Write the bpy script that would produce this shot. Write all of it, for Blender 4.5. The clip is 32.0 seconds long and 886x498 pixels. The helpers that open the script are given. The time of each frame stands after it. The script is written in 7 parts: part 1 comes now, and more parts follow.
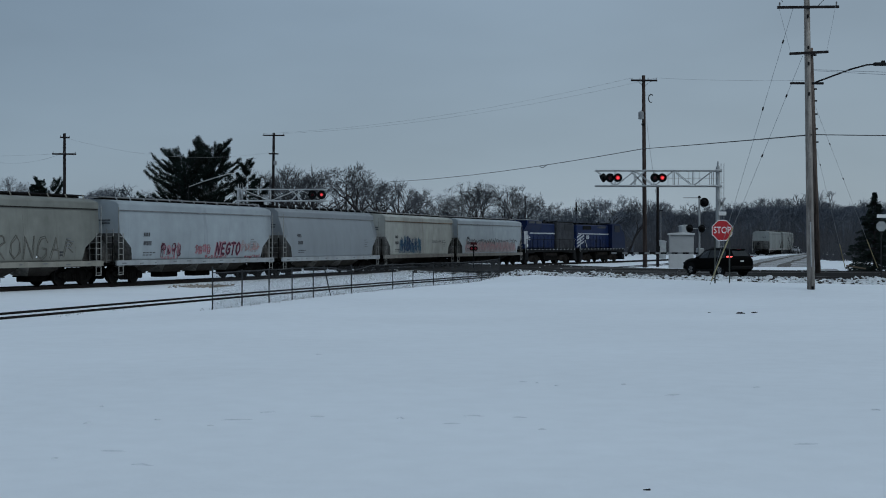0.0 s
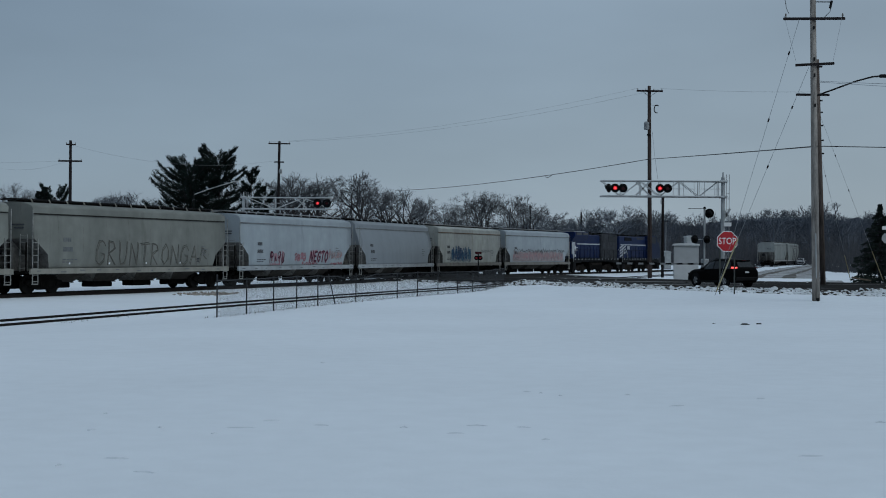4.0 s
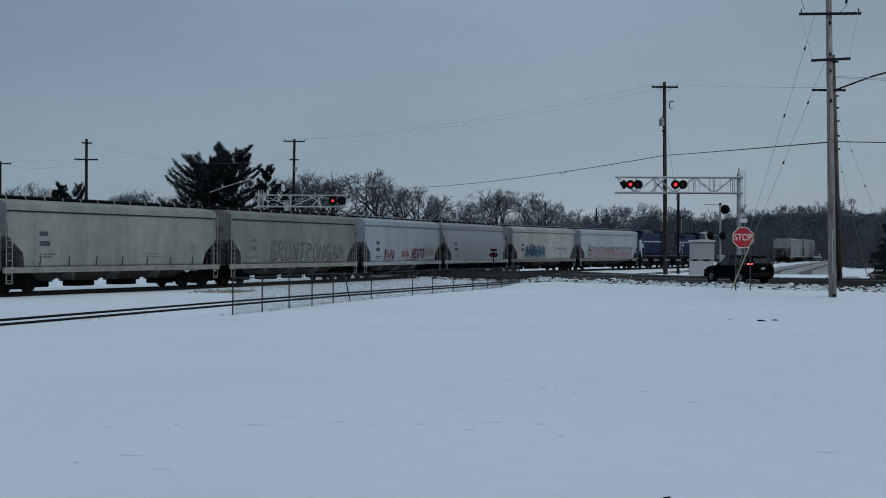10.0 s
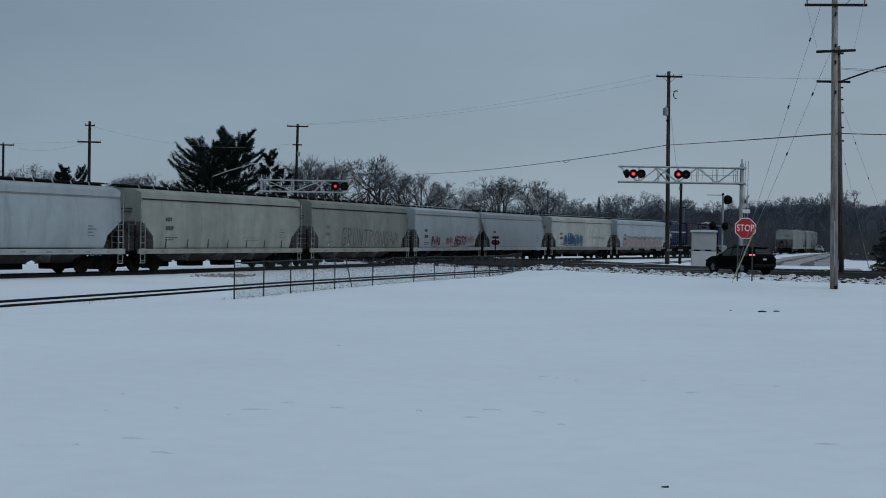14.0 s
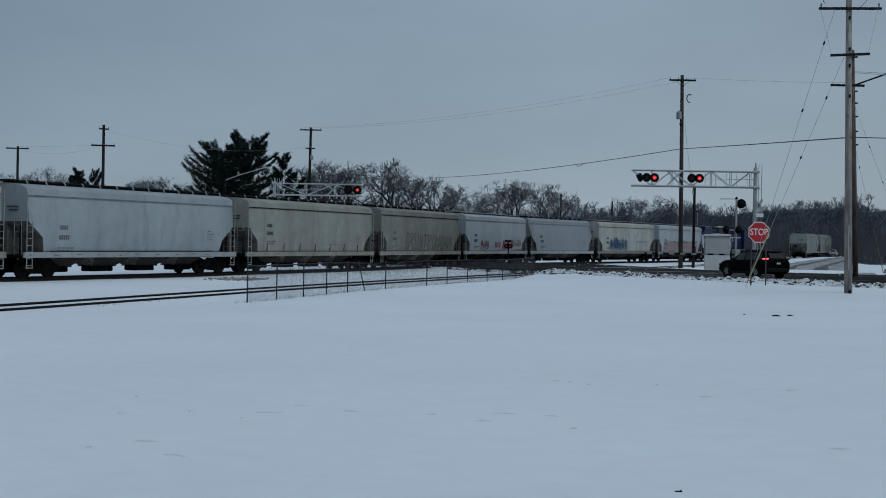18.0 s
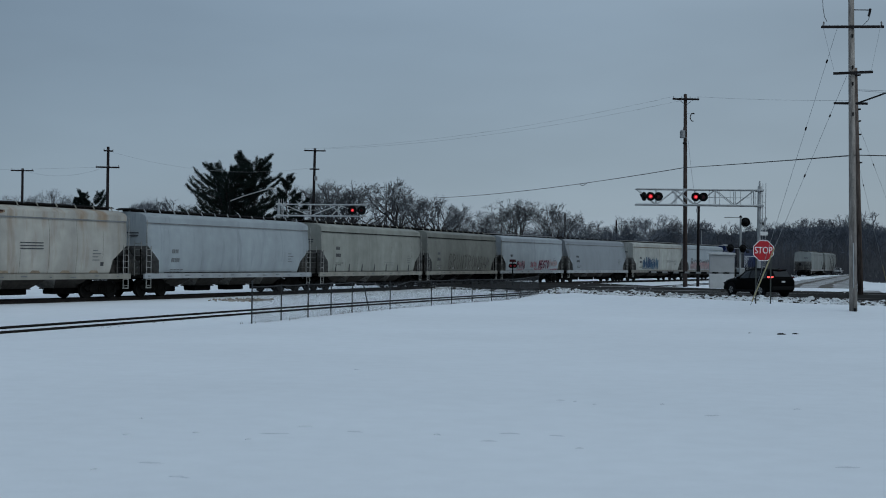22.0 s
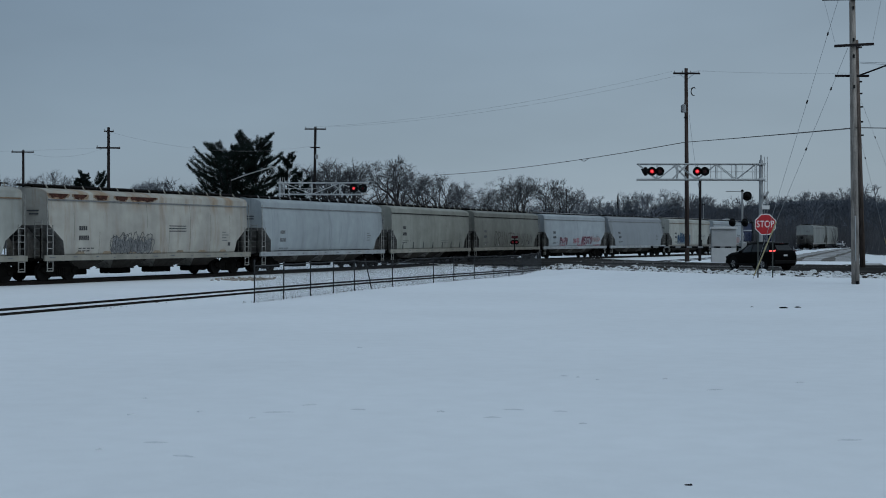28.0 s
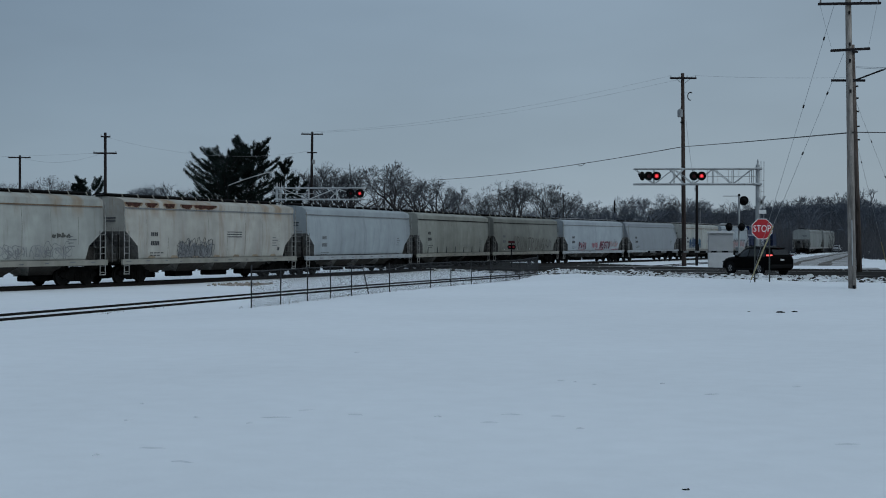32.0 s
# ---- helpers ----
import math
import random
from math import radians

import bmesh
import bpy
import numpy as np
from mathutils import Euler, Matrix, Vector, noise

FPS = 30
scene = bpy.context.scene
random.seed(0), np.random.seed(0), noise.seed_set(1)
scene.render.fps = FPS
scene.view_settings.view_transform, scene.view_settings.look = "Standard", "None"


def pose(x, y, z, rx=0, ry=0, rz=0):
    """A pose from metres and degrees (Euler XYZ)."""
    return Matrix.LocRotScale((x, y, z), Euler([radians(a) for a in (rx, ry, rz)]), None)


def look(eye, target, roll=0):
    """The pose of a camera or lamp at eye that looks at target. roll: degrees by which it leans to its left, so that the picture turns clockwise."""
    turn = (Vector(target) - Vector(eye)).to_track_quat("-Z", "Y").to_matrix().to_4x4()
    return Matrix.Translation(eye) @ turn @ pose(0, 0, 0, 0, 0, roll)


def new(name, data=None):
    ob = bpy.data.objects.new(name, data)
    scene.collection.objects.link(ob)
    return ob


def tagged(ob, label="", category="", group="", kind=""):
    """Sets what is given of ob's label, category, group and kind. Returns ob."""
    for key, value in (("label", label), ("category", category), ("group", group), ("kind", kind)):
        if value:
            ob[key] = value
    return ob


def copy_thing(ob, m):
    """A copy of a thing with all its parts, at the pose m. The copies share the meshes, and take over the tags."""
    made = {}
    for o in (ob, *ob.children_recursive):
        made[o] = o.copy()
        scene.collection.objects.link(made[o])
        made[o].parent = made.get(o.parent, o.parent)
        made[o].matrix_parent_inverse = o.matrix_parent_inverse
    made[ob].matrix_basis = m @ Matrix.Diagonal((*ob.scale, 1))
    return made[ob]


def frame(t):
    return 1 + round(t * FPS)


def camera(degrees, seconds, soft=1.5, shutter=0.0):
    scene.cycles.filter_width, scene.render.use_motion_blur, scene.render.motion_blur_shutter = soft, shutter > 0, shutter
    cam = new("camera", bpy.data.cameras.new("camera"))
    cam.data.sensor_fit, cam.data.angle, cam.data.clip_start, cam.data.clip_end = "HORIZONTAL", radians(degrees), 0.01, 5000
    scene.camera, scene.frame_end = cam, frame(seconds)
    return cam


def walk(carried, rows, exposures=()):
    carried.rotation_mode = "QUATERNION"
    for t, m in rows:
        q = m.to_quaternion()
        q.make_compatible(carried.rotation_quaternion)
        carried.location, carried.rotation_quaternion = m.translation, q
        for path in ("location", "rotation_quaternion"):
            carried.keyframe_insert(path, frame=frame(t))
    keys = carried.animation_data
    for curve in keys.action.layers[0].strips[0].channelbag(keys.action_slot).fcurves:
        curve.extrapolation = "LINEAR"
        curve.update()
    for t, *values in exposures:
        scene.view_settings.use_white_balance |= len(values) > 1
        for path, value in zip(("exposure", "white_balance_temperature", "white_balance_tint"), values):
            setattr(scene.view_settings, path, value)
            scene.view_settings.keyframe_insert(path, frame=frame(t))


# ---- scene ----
# camera: one lens, a hand-held stand with slow turns
EYE = (0.0, 0.0, 2.189)
cam = camera(37.65, 32.0, soft=1.0)
TURNS = [
    (0.0, 89.750, -0.050, 0.000), (0.5, 89.790, -0.041, 0.019), (1.0, 89.910, 0.032, 0.070), (1.5, 90.003, -0.065, 0.182),
    (2.0, 90.167, -0.061, 0.163), (2.5, 90.171, -0.244, 0.164), (3.0, 90.163, -0.441, 0.138), (3.5, 90.162, -0.435, 0.155),
    (5.5, 90.048, -0.409, 0.456), (6.0, 89.983, -0.458, 0.476), (6.5, 89.949, -0.445, 0.490), (7.0, 89.938, -0.452, 0.553),
    (7.5, 89.935, -0.376, 0.606), (8.0, 89.999, -0.355, 0.636), (8.5, 90.077, -0.309, 0.652), (9.0, 90.106, -0.281, 0.795),
    (9.5, 90.163, -0.265, 0.890), (10.0, 90.023, -0.238, 0.877), (10.5, 90.008, -0.331, 0.856), (11.0, 89.863, -0.365, 0.896),
    (11.5, 89.782, -0.400, 0.890), (12.0, 89.647, -0.476, 0.855), (12.5, 89.480, -0.601, 0.812), (13.0, 89.457, -0.691, 0.809),
    (13.5, 89.467, -0.815, 0.886), (14.0, 89.447, -0.954, 0.967), (14.5, 89.414, -0.981, 1.052), (16.5, 89.472, -1.085, 1.380),
    (17.0, 89.481, -1.047, 1.462), (17.5, 89.484, -1.034, 1.537), (18.0, 89.597, -1.021, 1.535), (18.5, 89.752, -1.017, 1.560),
    (19.0, 89.854, -1.031, 1.576), (19.5, 90.010, -1.001, 1.600), (20.0, 90.163, -1.066, 1.589), (20.5, 90.351, -0.996, 1.600),
    (21.0, 90.421, -0.961, 1.636), (21.5, 90.422, -0.923, 1.679), (22.0, 90.473, -0.733, 1.724), (22.5, 90.453, -0.619, 1.793),
    (23.0, 90.444, -0.508, 1.843), (23.5, 90.295, -0.494, 1.860), (24.0, 90.151, -0.327, 1.885), (24.5, 90.152, -0.329, 1.871),
    (25.0, 90.126, -0.313, 1.880), (25.5, 90.092, -0.195, 1.878), (27.5, 89.652, -0.084, 1.836), (28.0, 89.466, -0.135, 1.805),
    (28.5, 89.380, -0.049, 1.778), (29.0, 89.391, -0.095, 1.773), (29.5, 89.378, -0.060, 1.748), (30.0, 89.341, -0.057, 1.708),
    (30.5, 89.376, -0.027, 1.657), (31.0, 89.425, -0.019, 1.645), (31.5, 89.493, -0.047, 1.657), (32.0, 89.683, -0.060, 1.671),
]
walk(cam, [(t, pose(*EYE, rx, ry, rz)) for t, rx, ry, rz in TURNS])

# overcast winter daylight
world = bpy.data.worlds.new("world")
scene.world = world
world.use_nodes = True
wn, wl = world.node_tree.nodes, world.node_tree.links
wn.clear()
w_out = wn.new("ShaderNodeOutputWorld")
w_bg = wn.new("ShaderNodeBackground")
w_sky = wn.new("ShaderNodeTexSky")
w_sky.sky_type, w_sky.sun_disc = "NISHITA", False
w_sky.sun_elevation, w_sky.sun_rotation = radians(43), radians(130)
w_co = wn.new("ShaderNodeTexCoord")
w_sep = wn.new("ShaderNodeSeparateXYZ")
w_map = wn.new("ShaderNodeMapping")
w_map.inputs["Scale"].default_value = (1.0, 1.0, 3.2)
w_noise = wn.new("ShaderNodeTexNoise")
w_noise.inputs["Scale"].default_value, w_noise.inputs["Detail"].default_value = 2.6, 4.0
w_ramp = wn.new("ShaderNodeValToRGB")
w_ramp.color_ramp.elements[0].position, w_ramp.color_ramp.elements[0].color = 0.0, (0.290, 0.366, 0.432, 1)
w_ramp.color_ramp.elements[1].position, w_ramp.color_ramp.elements[1].color = 1.0, (0.40, 0.515, 0.63, 1)
for spot, tone in ((0.06, (0.266, 0.345, 0.417, 1)), (0.18, (0.236, 0.314, 0.392, 1)), (0.45, (0.30, 0.39, 0.48, 1))):
    el = w_ramp.color_ramp.elements.new(spot)
    el.color = tone
w_cloud = wn.new("ShaderNodeMapRange")
w_cloud.inputs["From Min"].default_value, w_cloud.inputs["From Max"].default_value = 0.3, 0.7
w_cloud.inputs["To Min"].default_value, w_cloud.inputs["To Max"].default_value = 0.90, 1.10
w_mul = wn.new("ShaderNodeVectorMath")
w_mul.operation = "SCALE"
w_side = wn.new("ShaderNodeMath")
w_side.operation = "DIVIDE"
w_side.inputs[0].default_value = 1.085
w_off, w_bow = wn.new("ShaderNodeMath"), wn.new("ShaderNodeMath")
w_off.operation, w_bow.operation = "SUBTRACT", "MULTIPLY_ADD"
w_off.inputs[1].default_value = 0.14
w_sq = wn.new("ShaderNodeMath")
w_sq.operation = "MULTIPLY"
w_bow.inputs[1].default_value, w_bow.inputs[2].default_value = 1.3, 1.0
w_tint, w_across, w_toned = wn.new("ShaderNodeMix"), wn.new("ShaderNodeMapRange"), wn.new("ShaderNodeVectorMath")
w_tint.data_type, w_toned.operation = "RGBA", "MULTIPLY"
w_across.inputs["From Min"].default_value, w_across.inputs["From Max"].default_value = -0.40, 0.30
w_tint.inputs["A"].default_value, w_tint.inputs["B"].default_value = (0.955, 0.995, 1.045, 1), (1.02, 1.0, 0.985, 1)
w_both = wn.new("ShaderNodeMath")
w_both.operation = "MULTIPLY"
w_skys = wn.new("ShaderNodeVectorMath")
w_skys.operation = "SCALE"
w_skys.inputs["Scale"].default_value = 0.10
w_mix = wn.new("ShaderNodeMix")
w_mix.data_type = "RGBA"
w_mix.inputs["Factor"].default_value = 0.93
wl.new(w_co.outputs["Generated"], w_sep.inputs[0])
wl.new(w_co.outputs["Generated"], w_map.inputs["Vector"])
wl.new(w_map.outputs[0], w_noise.inputs["Vector"])
wl.new(w_sep.outputs["Z"], w_ramp.inputs[0])
wl.new(w_noise.outputs[0], w_cloud.inputs["Value"])
wl.new(w_sep.outputs["X"], w_across.inputs["Value"])
wl.new(w_across.outputs[0], w_tint.inputs["Factor"])
wl.new(w_ramp.outputs[0], w_toned.inputs[0])
wl.new(w_tint.outputs["Result"], w_toned.inputs[1])
wl.new(w_toned.outputs[0], w_mul.inputs[0])
wl.new(w_sep.outputs["X"], w_off.inputs[0])
wl.new(w_off.outputs[0], w_sq.inputs[0])
wl.new(w_off.outputs[0], w_sq.inputs[1])
wl.new(w_sq.outputs[0], w_bow.inputs[0])
wl.new(w_bow.outputs[0], w_side.inputs[1])
wl.new(w_cloud.outputs[0], w_both.inputs[0])
wl.new(w_side.outputs[0], w_both.inputs[1])
wl.new(w_both.outputs[0], w_mul.inputs["Scale"])
wl.new(w_sky.outputs[0], w_skys.inputs[0])
wl.new(w_skys.outputs[0], w_mix.inputs["A"])
wl.new(w_mul.outputs[0], w_mix.inputs["B"])
wl.new(w_mix.outputs["Result"], w_bg.inputs["Color"])
wl.new(w_bg.outputs[0], w_out.inputs[0])
w_bg.inputs["Strength"].default_value = 0.95
sun = new("sun", bpy.data.lights.new("sun", "SUN"))
sun.data.energy, sun.data.angle, sun.data.color = 0.70, radians(40), (0.88, 0.98, 1.0)
sun.matrix_world = look((60, -20, 70), (0, 30, 0))
scene.view_settings.exposure = 0.0

# ---- materials ----
def mat(name, color, rough=0.7, metal=0.0, vary=0.25, scale=1.5, fine=12.0, bump=0.15, dirt=None, dirt_amount=0.45, streak=False, rnd=0.0, spec=0.25):
    """A surface with tone changes at two scales, optional dirt of another colour, and fine relief."""
    m = bpy.data.materials.new(name)
    m.use_nodes = True
    n, l = m.node_tree.nodes, m.node_tree.links
    b = n["Principled BSDF"]
    b.inputs["Roughness"].default_value, b.inputs["Metallic"].default_value = rough, metal
    b.inputs["Specular IOR Level"].default_value = spec
    co = n.new("ShaderNodeTexCoord")
    mp = n.new("ShaderNodeMapping")
    mp.inputs["Scale"].default_value = (1, 1, 0.12) if streak else (1, 1, 1)
    l.new(co.outputs["Object"], mp.inputs["Vector"])
    n1, n2 = n.new("ShaderNodeTexNoise"), n.new("ShaderNodeTexNoise")
    n1.inputs["Scale"].default_value, n1.inputs["Detail"].default_value = scale, 5
    n2.inputs["Scale"].default_value, n2.inputs["Detail"].default_value = fine, 4
    l.new(mp.outputs[0], n1.inputs["Vector"])
    l.new(co.outputs["Object"], n2.inputs["Vector"])
    r1 = n.new("ShaderNodeMapRange")
    r1.inputs["From Min"].default_value, r1.inputs["From Max"].default_value = 0.3, 0.7
    r1.inputs["To Min"].default_value, r1.inputs["To Max"].default_value = 1 - vary, 1 + vary * 0.6
    l.new(n1.outputs[0], r1.inputs["Value"])
    r2 = n.new("ShaderNodeMapRange")
    r2.inputs["From Min"].default_value, r2.inputs["From Max"].default_value = 0.3, 0.7
    r2.inputs["To Min"].default_value, r2.inputs["To Max"].default_value = 1 - vary * 0.5, 1 + vary * 0.4
    l.new(n2.outputs[0], r2.inputs["Value"])
    mul = n.new("ShaderNodeMath")
    mul.operation = "MULTIPLY"
    l.new(r1.outputs[0], mul.inputs[0])
    l.new(r2.outputs[0], mul.inputs[1])
    last = mul
    if rnd:
        oi = n.new("ShaderNodeObjectInfo")
        r3 = n.new("ShaderNodeMapRange")
        r3.inputs["To Min"].default_value, r3.inputs["To Max"].default_value = 1 - rnd, 1 + rnd
        l.new(oi.outputs["Random"], r3.inputs["Value"])
        mul2 = n.new("ShaderNodeMath")
        mul2.operation = "MULTIPLY"
        l.new(mul.outputs[0], mul2.inputs[0])
        l.new(r3.outputs[0], mul2.inputs[1])
        last = mul2
    base = n.new("ShaderNodeVectorMath")
    base.operation = "SCALE"
    base.inputs[0].default_value = color[:3]
    l.new(last.outputs[0], base.inputs["Scale"])
    src = base.outputs[0]
    if dirt:
        n3 = n.new("ShaderNodeTexNoise")
        n3.inputs["Scale"].default_value, n3.inputs["Detail"].default_value = scale * 2.3, 7
        n3.inputs["Roughness"].default_value = 0.65
        l.new(mp.outputs[0], n3.inputs["Vector"])
        r4 = n.new("ShaderNodeMapRange")
        r4.inputs["From Min"].default_value, r4.inputs["From Max"].default_value = 0.66 - 0.25 * dirt_amount, 0.78 - 0.1 * dirt_amount
        r4.inputs["To Max"].default_value = 0.85
        l.new(n3.outputs[0], r4.inputs["Value"])
        mx = n.new("ShaderNodeMix")
        mx.data_type = "RGBA"
        mx.inputs["B"].default_value = (*dirt, 1)
        l.new(r4.outputs[0], mx.inputs["Factor"])
        l.new(src, mx.inputs["A"])
        src = mx.outputs["Result"]
    l.new(src, b.inputs["Base Color"])
    if bump:
        bp = n.new("ShaderNodeBump")
        bp.inputs["Strength"].default_value, bp.inputs["Distance"].default_value = bump, 0.02
        l.new(n2.outputs[0], bp.inputs["Height"])
        l.new(bp.outputs[0], b.inputs["Normal"])
    return m


def glow(name, color, strength):
    m = bpy.data.materials.new(name)
    m.use_nodes = True
    b = m.node_tree.nodes["Principled BSDF"]
    b.inputs["Base Color"].default_value = (*color, 1)
    b.inputs["Emission Color"].default_value = (*color, 1)
    b.inputs["Emission Strength"].default_value = strength
    return m


def snow_material():
    m = mat("snow", (0.80, 0.83, 0.87), 0.62, 0, 0.05, 0.12, 2.5, 0.0)
    n, l = m.node_tree.nodes, m.node_tree.links
    b = n["Principled BSDF"]
    co = n.new("ShaderNodeTexCoord")
    big, small = n.new("ShaderNodeTexNoise"), n.new("ShaderNodeTexNoise")
    big.inputs["Scale"].default_value, big.inputs["Detail"].default_value = 0.9, 6
    small.inputs["Scale"].default_value, small.inputs["Detail"].default_value = 14, 3
    l.new(co.outputs["Object"], big.inputs["Vector"])
    l.new(co.outputs["Object"], small.inputs["Vector"])
    b1, b2 = n.new("ShaderNodeBump"), n.new("ShaderNodeBump")
    b1.inputs["Strength"].default_value, b1.inputs["Distance"].default_value = 0.25, 0.10
    b2.inputs["Strength"].default_value, b2.inputs["Distance"].default_value = 0.25, 0.012
    l.new(big.outputs[0], b1.inputs["Height"])
    l.new(small.outputs[0], b2.inputs["Height"])
    l.new(b1.outputs[0], b2.inputs["Normal"])
    l.new(b2.outputs[0], b.inputs["Normal"])
    return m


SNOW = snow_material()
BANK = mat("dirty_snow", (0.70, 0.72, 0.74), 0.7, 0, 0.25, 0.55, 5, 0.5, dirt=(0.10, 0.082, 0.066), dirt_amount=0.5)
ASPHALT = mat("wet_asphalt", (0.015, 0.0128, 0.011), 0.85, 0, 0.45, 0.35, 6, 0.25, dirt=(0.045, 0.039, 0.033), dirt_amount=0.25, spec=0.05)


def add_slush(m):
    """Ragged streaks of slush drawn out along the road."""
    n, l = m.node_tree.nodes, m.node_tree.links
    b = n["Principled BSDF"]
    src = b.inputs["Base Color"].links[0].from_socket
    co, mp, no = n.new("ShaderNodeTexCoord"), n.new("ShaderNodeMapping"), n.new("ShaderNodeTexNoise")
    mp.inputs["Rotation"].default_value = (0, 0, radians(38))
    mp.inputs["Scale"].default_value = (0.05, 0.42, 1.0)
    no.inputs["Scale"].default_value, no.inputs["Detail"].default_value, no.inputs["Roughness"].default_value = 1.0, 8, 0.62
    rg, mx = n.new("ShaderNodeMapRange"), n.new("ShaderNodeMix")
    rg.inputs["From Min"].default_value, rg.inputs["From Max"].default_value, rg.inputs["To Max"].default_value = 0.585, 0.67, 0.6
    mx.data_type = "RGBA"
    mx.inputs["B"].default_value = (0.46, 0.46, 0.47, 1)
    l.new(co.outputs["Object"], mp.inputs["Vector"])
    l.new(mp.outputs[0], no.inputs["Vector"])
    l.new(no.outputs[0], rg.inputs["Value"])
    l.new(rg.outputs[0], mx.inputs["Factor"])
    l.new(src, mx.inputs["A"])
    l.new(mx.outputs["Result"], b.inputs["Base Color"])


add_slush(ASPHALT)
BALLAST = mat("ballast", (0.022, 0.020, 0.019), 0.95, 0, 0.5, 2, 18, 0.6, dirt=(0.5, 0.52, 0.55), dirt_amount=0.25, spec=0.03)
RAIL = mat("rail_steel", (0.018, 0.015, 0.014), 0.7, 0.0, 0.3, 2, 20, 0.1, spec=0.1)
POLEWOOD = mat("weathered_pole", (0.27, 0.245, 0.223), 0.9, 0, 0.5, 11, 40, 0.5, streak=True, dirt=(0.12, 0.10, 0.09), dirt_amount=0.4, spec=0.05)
POLEBROWN = mat("brown_pole", (0.135, 0.108, 0.095), 0.9, 0, 0.5, 9, 30, 0.5, streak=True, spec=0.05)
POLECREO = mat("brown_creosote_pole", (0.062, 0.047, 0.043), 0.9, 0, 0.45, 8, 30, 0.5, streak=True, spec=0.05)
POLEDARK = mat("creosote_pole", (0.022, 0.019, 0.020), 0.9, 0, 0.35, 3, 30, 0.5, streak=True, spec=0.05)
GALV = mat("galvanised_steel", (0.36, 0.375, 0.38), 0.55, 0.25, 0.18, 2, 20, 0.1)
ALU = mat("aluminium_paint", (0.39, 0.405, 0.415), 0.5, 0.2, 0.15, 2, 20, 0.1)
DARKSTEEL = mat("dark_steel", (0.012, 0.012, 0.013), 0.7, 0.0, 0.3, 2, 20, 0.1, spec=0.1)
FENCEM = mat("fence_steel", (0.045, 0.047, 0.05), 0.7, 0.1, 0.25, 3, 20, 0.1, spec=0.1)
BLACK = mat("black_paint", (0.006, 0.006, 0.0065), 0.7, 0, 0.2, 2, 20, 0.05, spec=0.1)
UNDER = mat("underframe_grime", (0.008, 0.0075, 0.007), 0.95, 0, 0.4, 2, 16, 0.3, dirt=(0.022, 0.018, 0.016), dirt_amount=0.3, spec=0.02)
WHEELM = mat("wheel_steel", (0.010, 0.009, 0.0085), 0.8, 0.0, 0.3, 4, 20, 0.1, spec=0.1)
WIREM = mat("cable_black", (0.02, 0.02, 0.022), 0.6, 0, 0.1, 1, 10, 0.0)
WIREG = mat("bare_wire", (0.28, 0.30, 0.32), 0.6, 0.2, 0.1, 1, 10, 0.0)
SIGNRED = mat("sign_red", (0.42, 0.022, 0.028), 0.45, 0, 0.12, 3, 20, 0.03)
SIGNWHITE = mat("sign_white", (0.78, 0.78, 0.78), 0.45, 0, 0.06, 3, 20, 0.02)
YELLOW = mat("yellow_plastic", (0.40, 0.345, 0.20), 0.6, 0, 0.25, 3, 20, 0.05)
CABGREY = mat("cabinet_paint", (0.50, 0.51, 0.52), 0.5, 0, 0.08, 1.5, 14, 0.05)
CABWHITE = mat("cabinet_white", (0.72, 0.73, 0.74), 0.5, 0, 0.08, 1.5, 14, 0.05)
BARK = mat("bare_bark", (0.042, 0.039, 0.040), 0.95, 0, 0.3, 0.8, 8, 0.0, rnd=0.25, spec=0.02)
TWIG = mat("bare_twigs", (0.072, 0.075, 0.084), 0.95, 0, 0.3, 0.8, 8, 0.0, rnd=0.2, spec=0.02)
# distance haze is put into the far bark and brush colours, lighter and bluish
BARKHAZE = mat("hazed_far_bark", (0.083, 0.093, 0.112), 0.95, 0, 0.3, 0.8, 8, 0.0, rnd=0.3, spec=0.02)
BRUSH = mat("brush_stems", (0.072, 0.074, 0.082), 0.95, 0, 0.35, 0.3, 4, 0.0, spec=0.02)
NEEDLE = mat("pine_needles", (0.014, 0.022, 0.020), 0.9, 0, 0.35, 1.2, 9, 0.0, rnd=0.15, spec=0.03)
SPRUCEM = mat("spruce_needles", (0.030, 0.041, 0.036), 0.9, 0, 0.35, 1.2, 9, 0.0, spec=0.03)
GRASS = mat("dry_grass", (0.13, 0.105, 0.08), 0.9, 0, 0.35, 1.0, 9, 0.0, spec=0.02)
PAINTBLUE = mat("loco_blue", (0.0045, 0.0142, 0.060), 0.5, 0, 0.25, 1.2, 10, 0.05, dirt=(0.010, 0.012, 0.020), dirt_amount=0.45, spec=0.15)
PAINTGREY = mat("loco_grey", (0.085, 0.088, 0.092), 0.7, 0, 0.25, 1.2, 10, 0.05, dirt=(0.03, 0.03, 0.032), dirt_amount=0.4, spec=0.1)
PAINTWHITE = mat("paint_white", (0.66, 0.68, 0.70), 0.55, 0, 0.15, 2, 12, 0.03)
CARBLACK = mat("car_paint_black", (0.0015, 0.0015, 0.0018), 0.5, 0, 0.15, 1, 10, 0.0, spec=0.03)
CARSILVER = mat("car_paint_silver", (0.42, 0.43, 0.45), 0.35, 0.3, 0.1, 1, 10, 0.0)
TYRE = mat("tyre_rubber", (0.008, 0.008, 0.008), 0.9, 0, 0.2, 4, 20, 0.1, spec=0.05)
RIM = mat("alloy_rim", (0.10, 0.10, 0.105), 0.4, 0.6, 0.1, 4, 20, 0.0)
GLASS = mat("dark_glass", (0.006, 0.007, 0.008), 0.06, 0, 0.05, 1, 5, 0.0, spec=0.5)
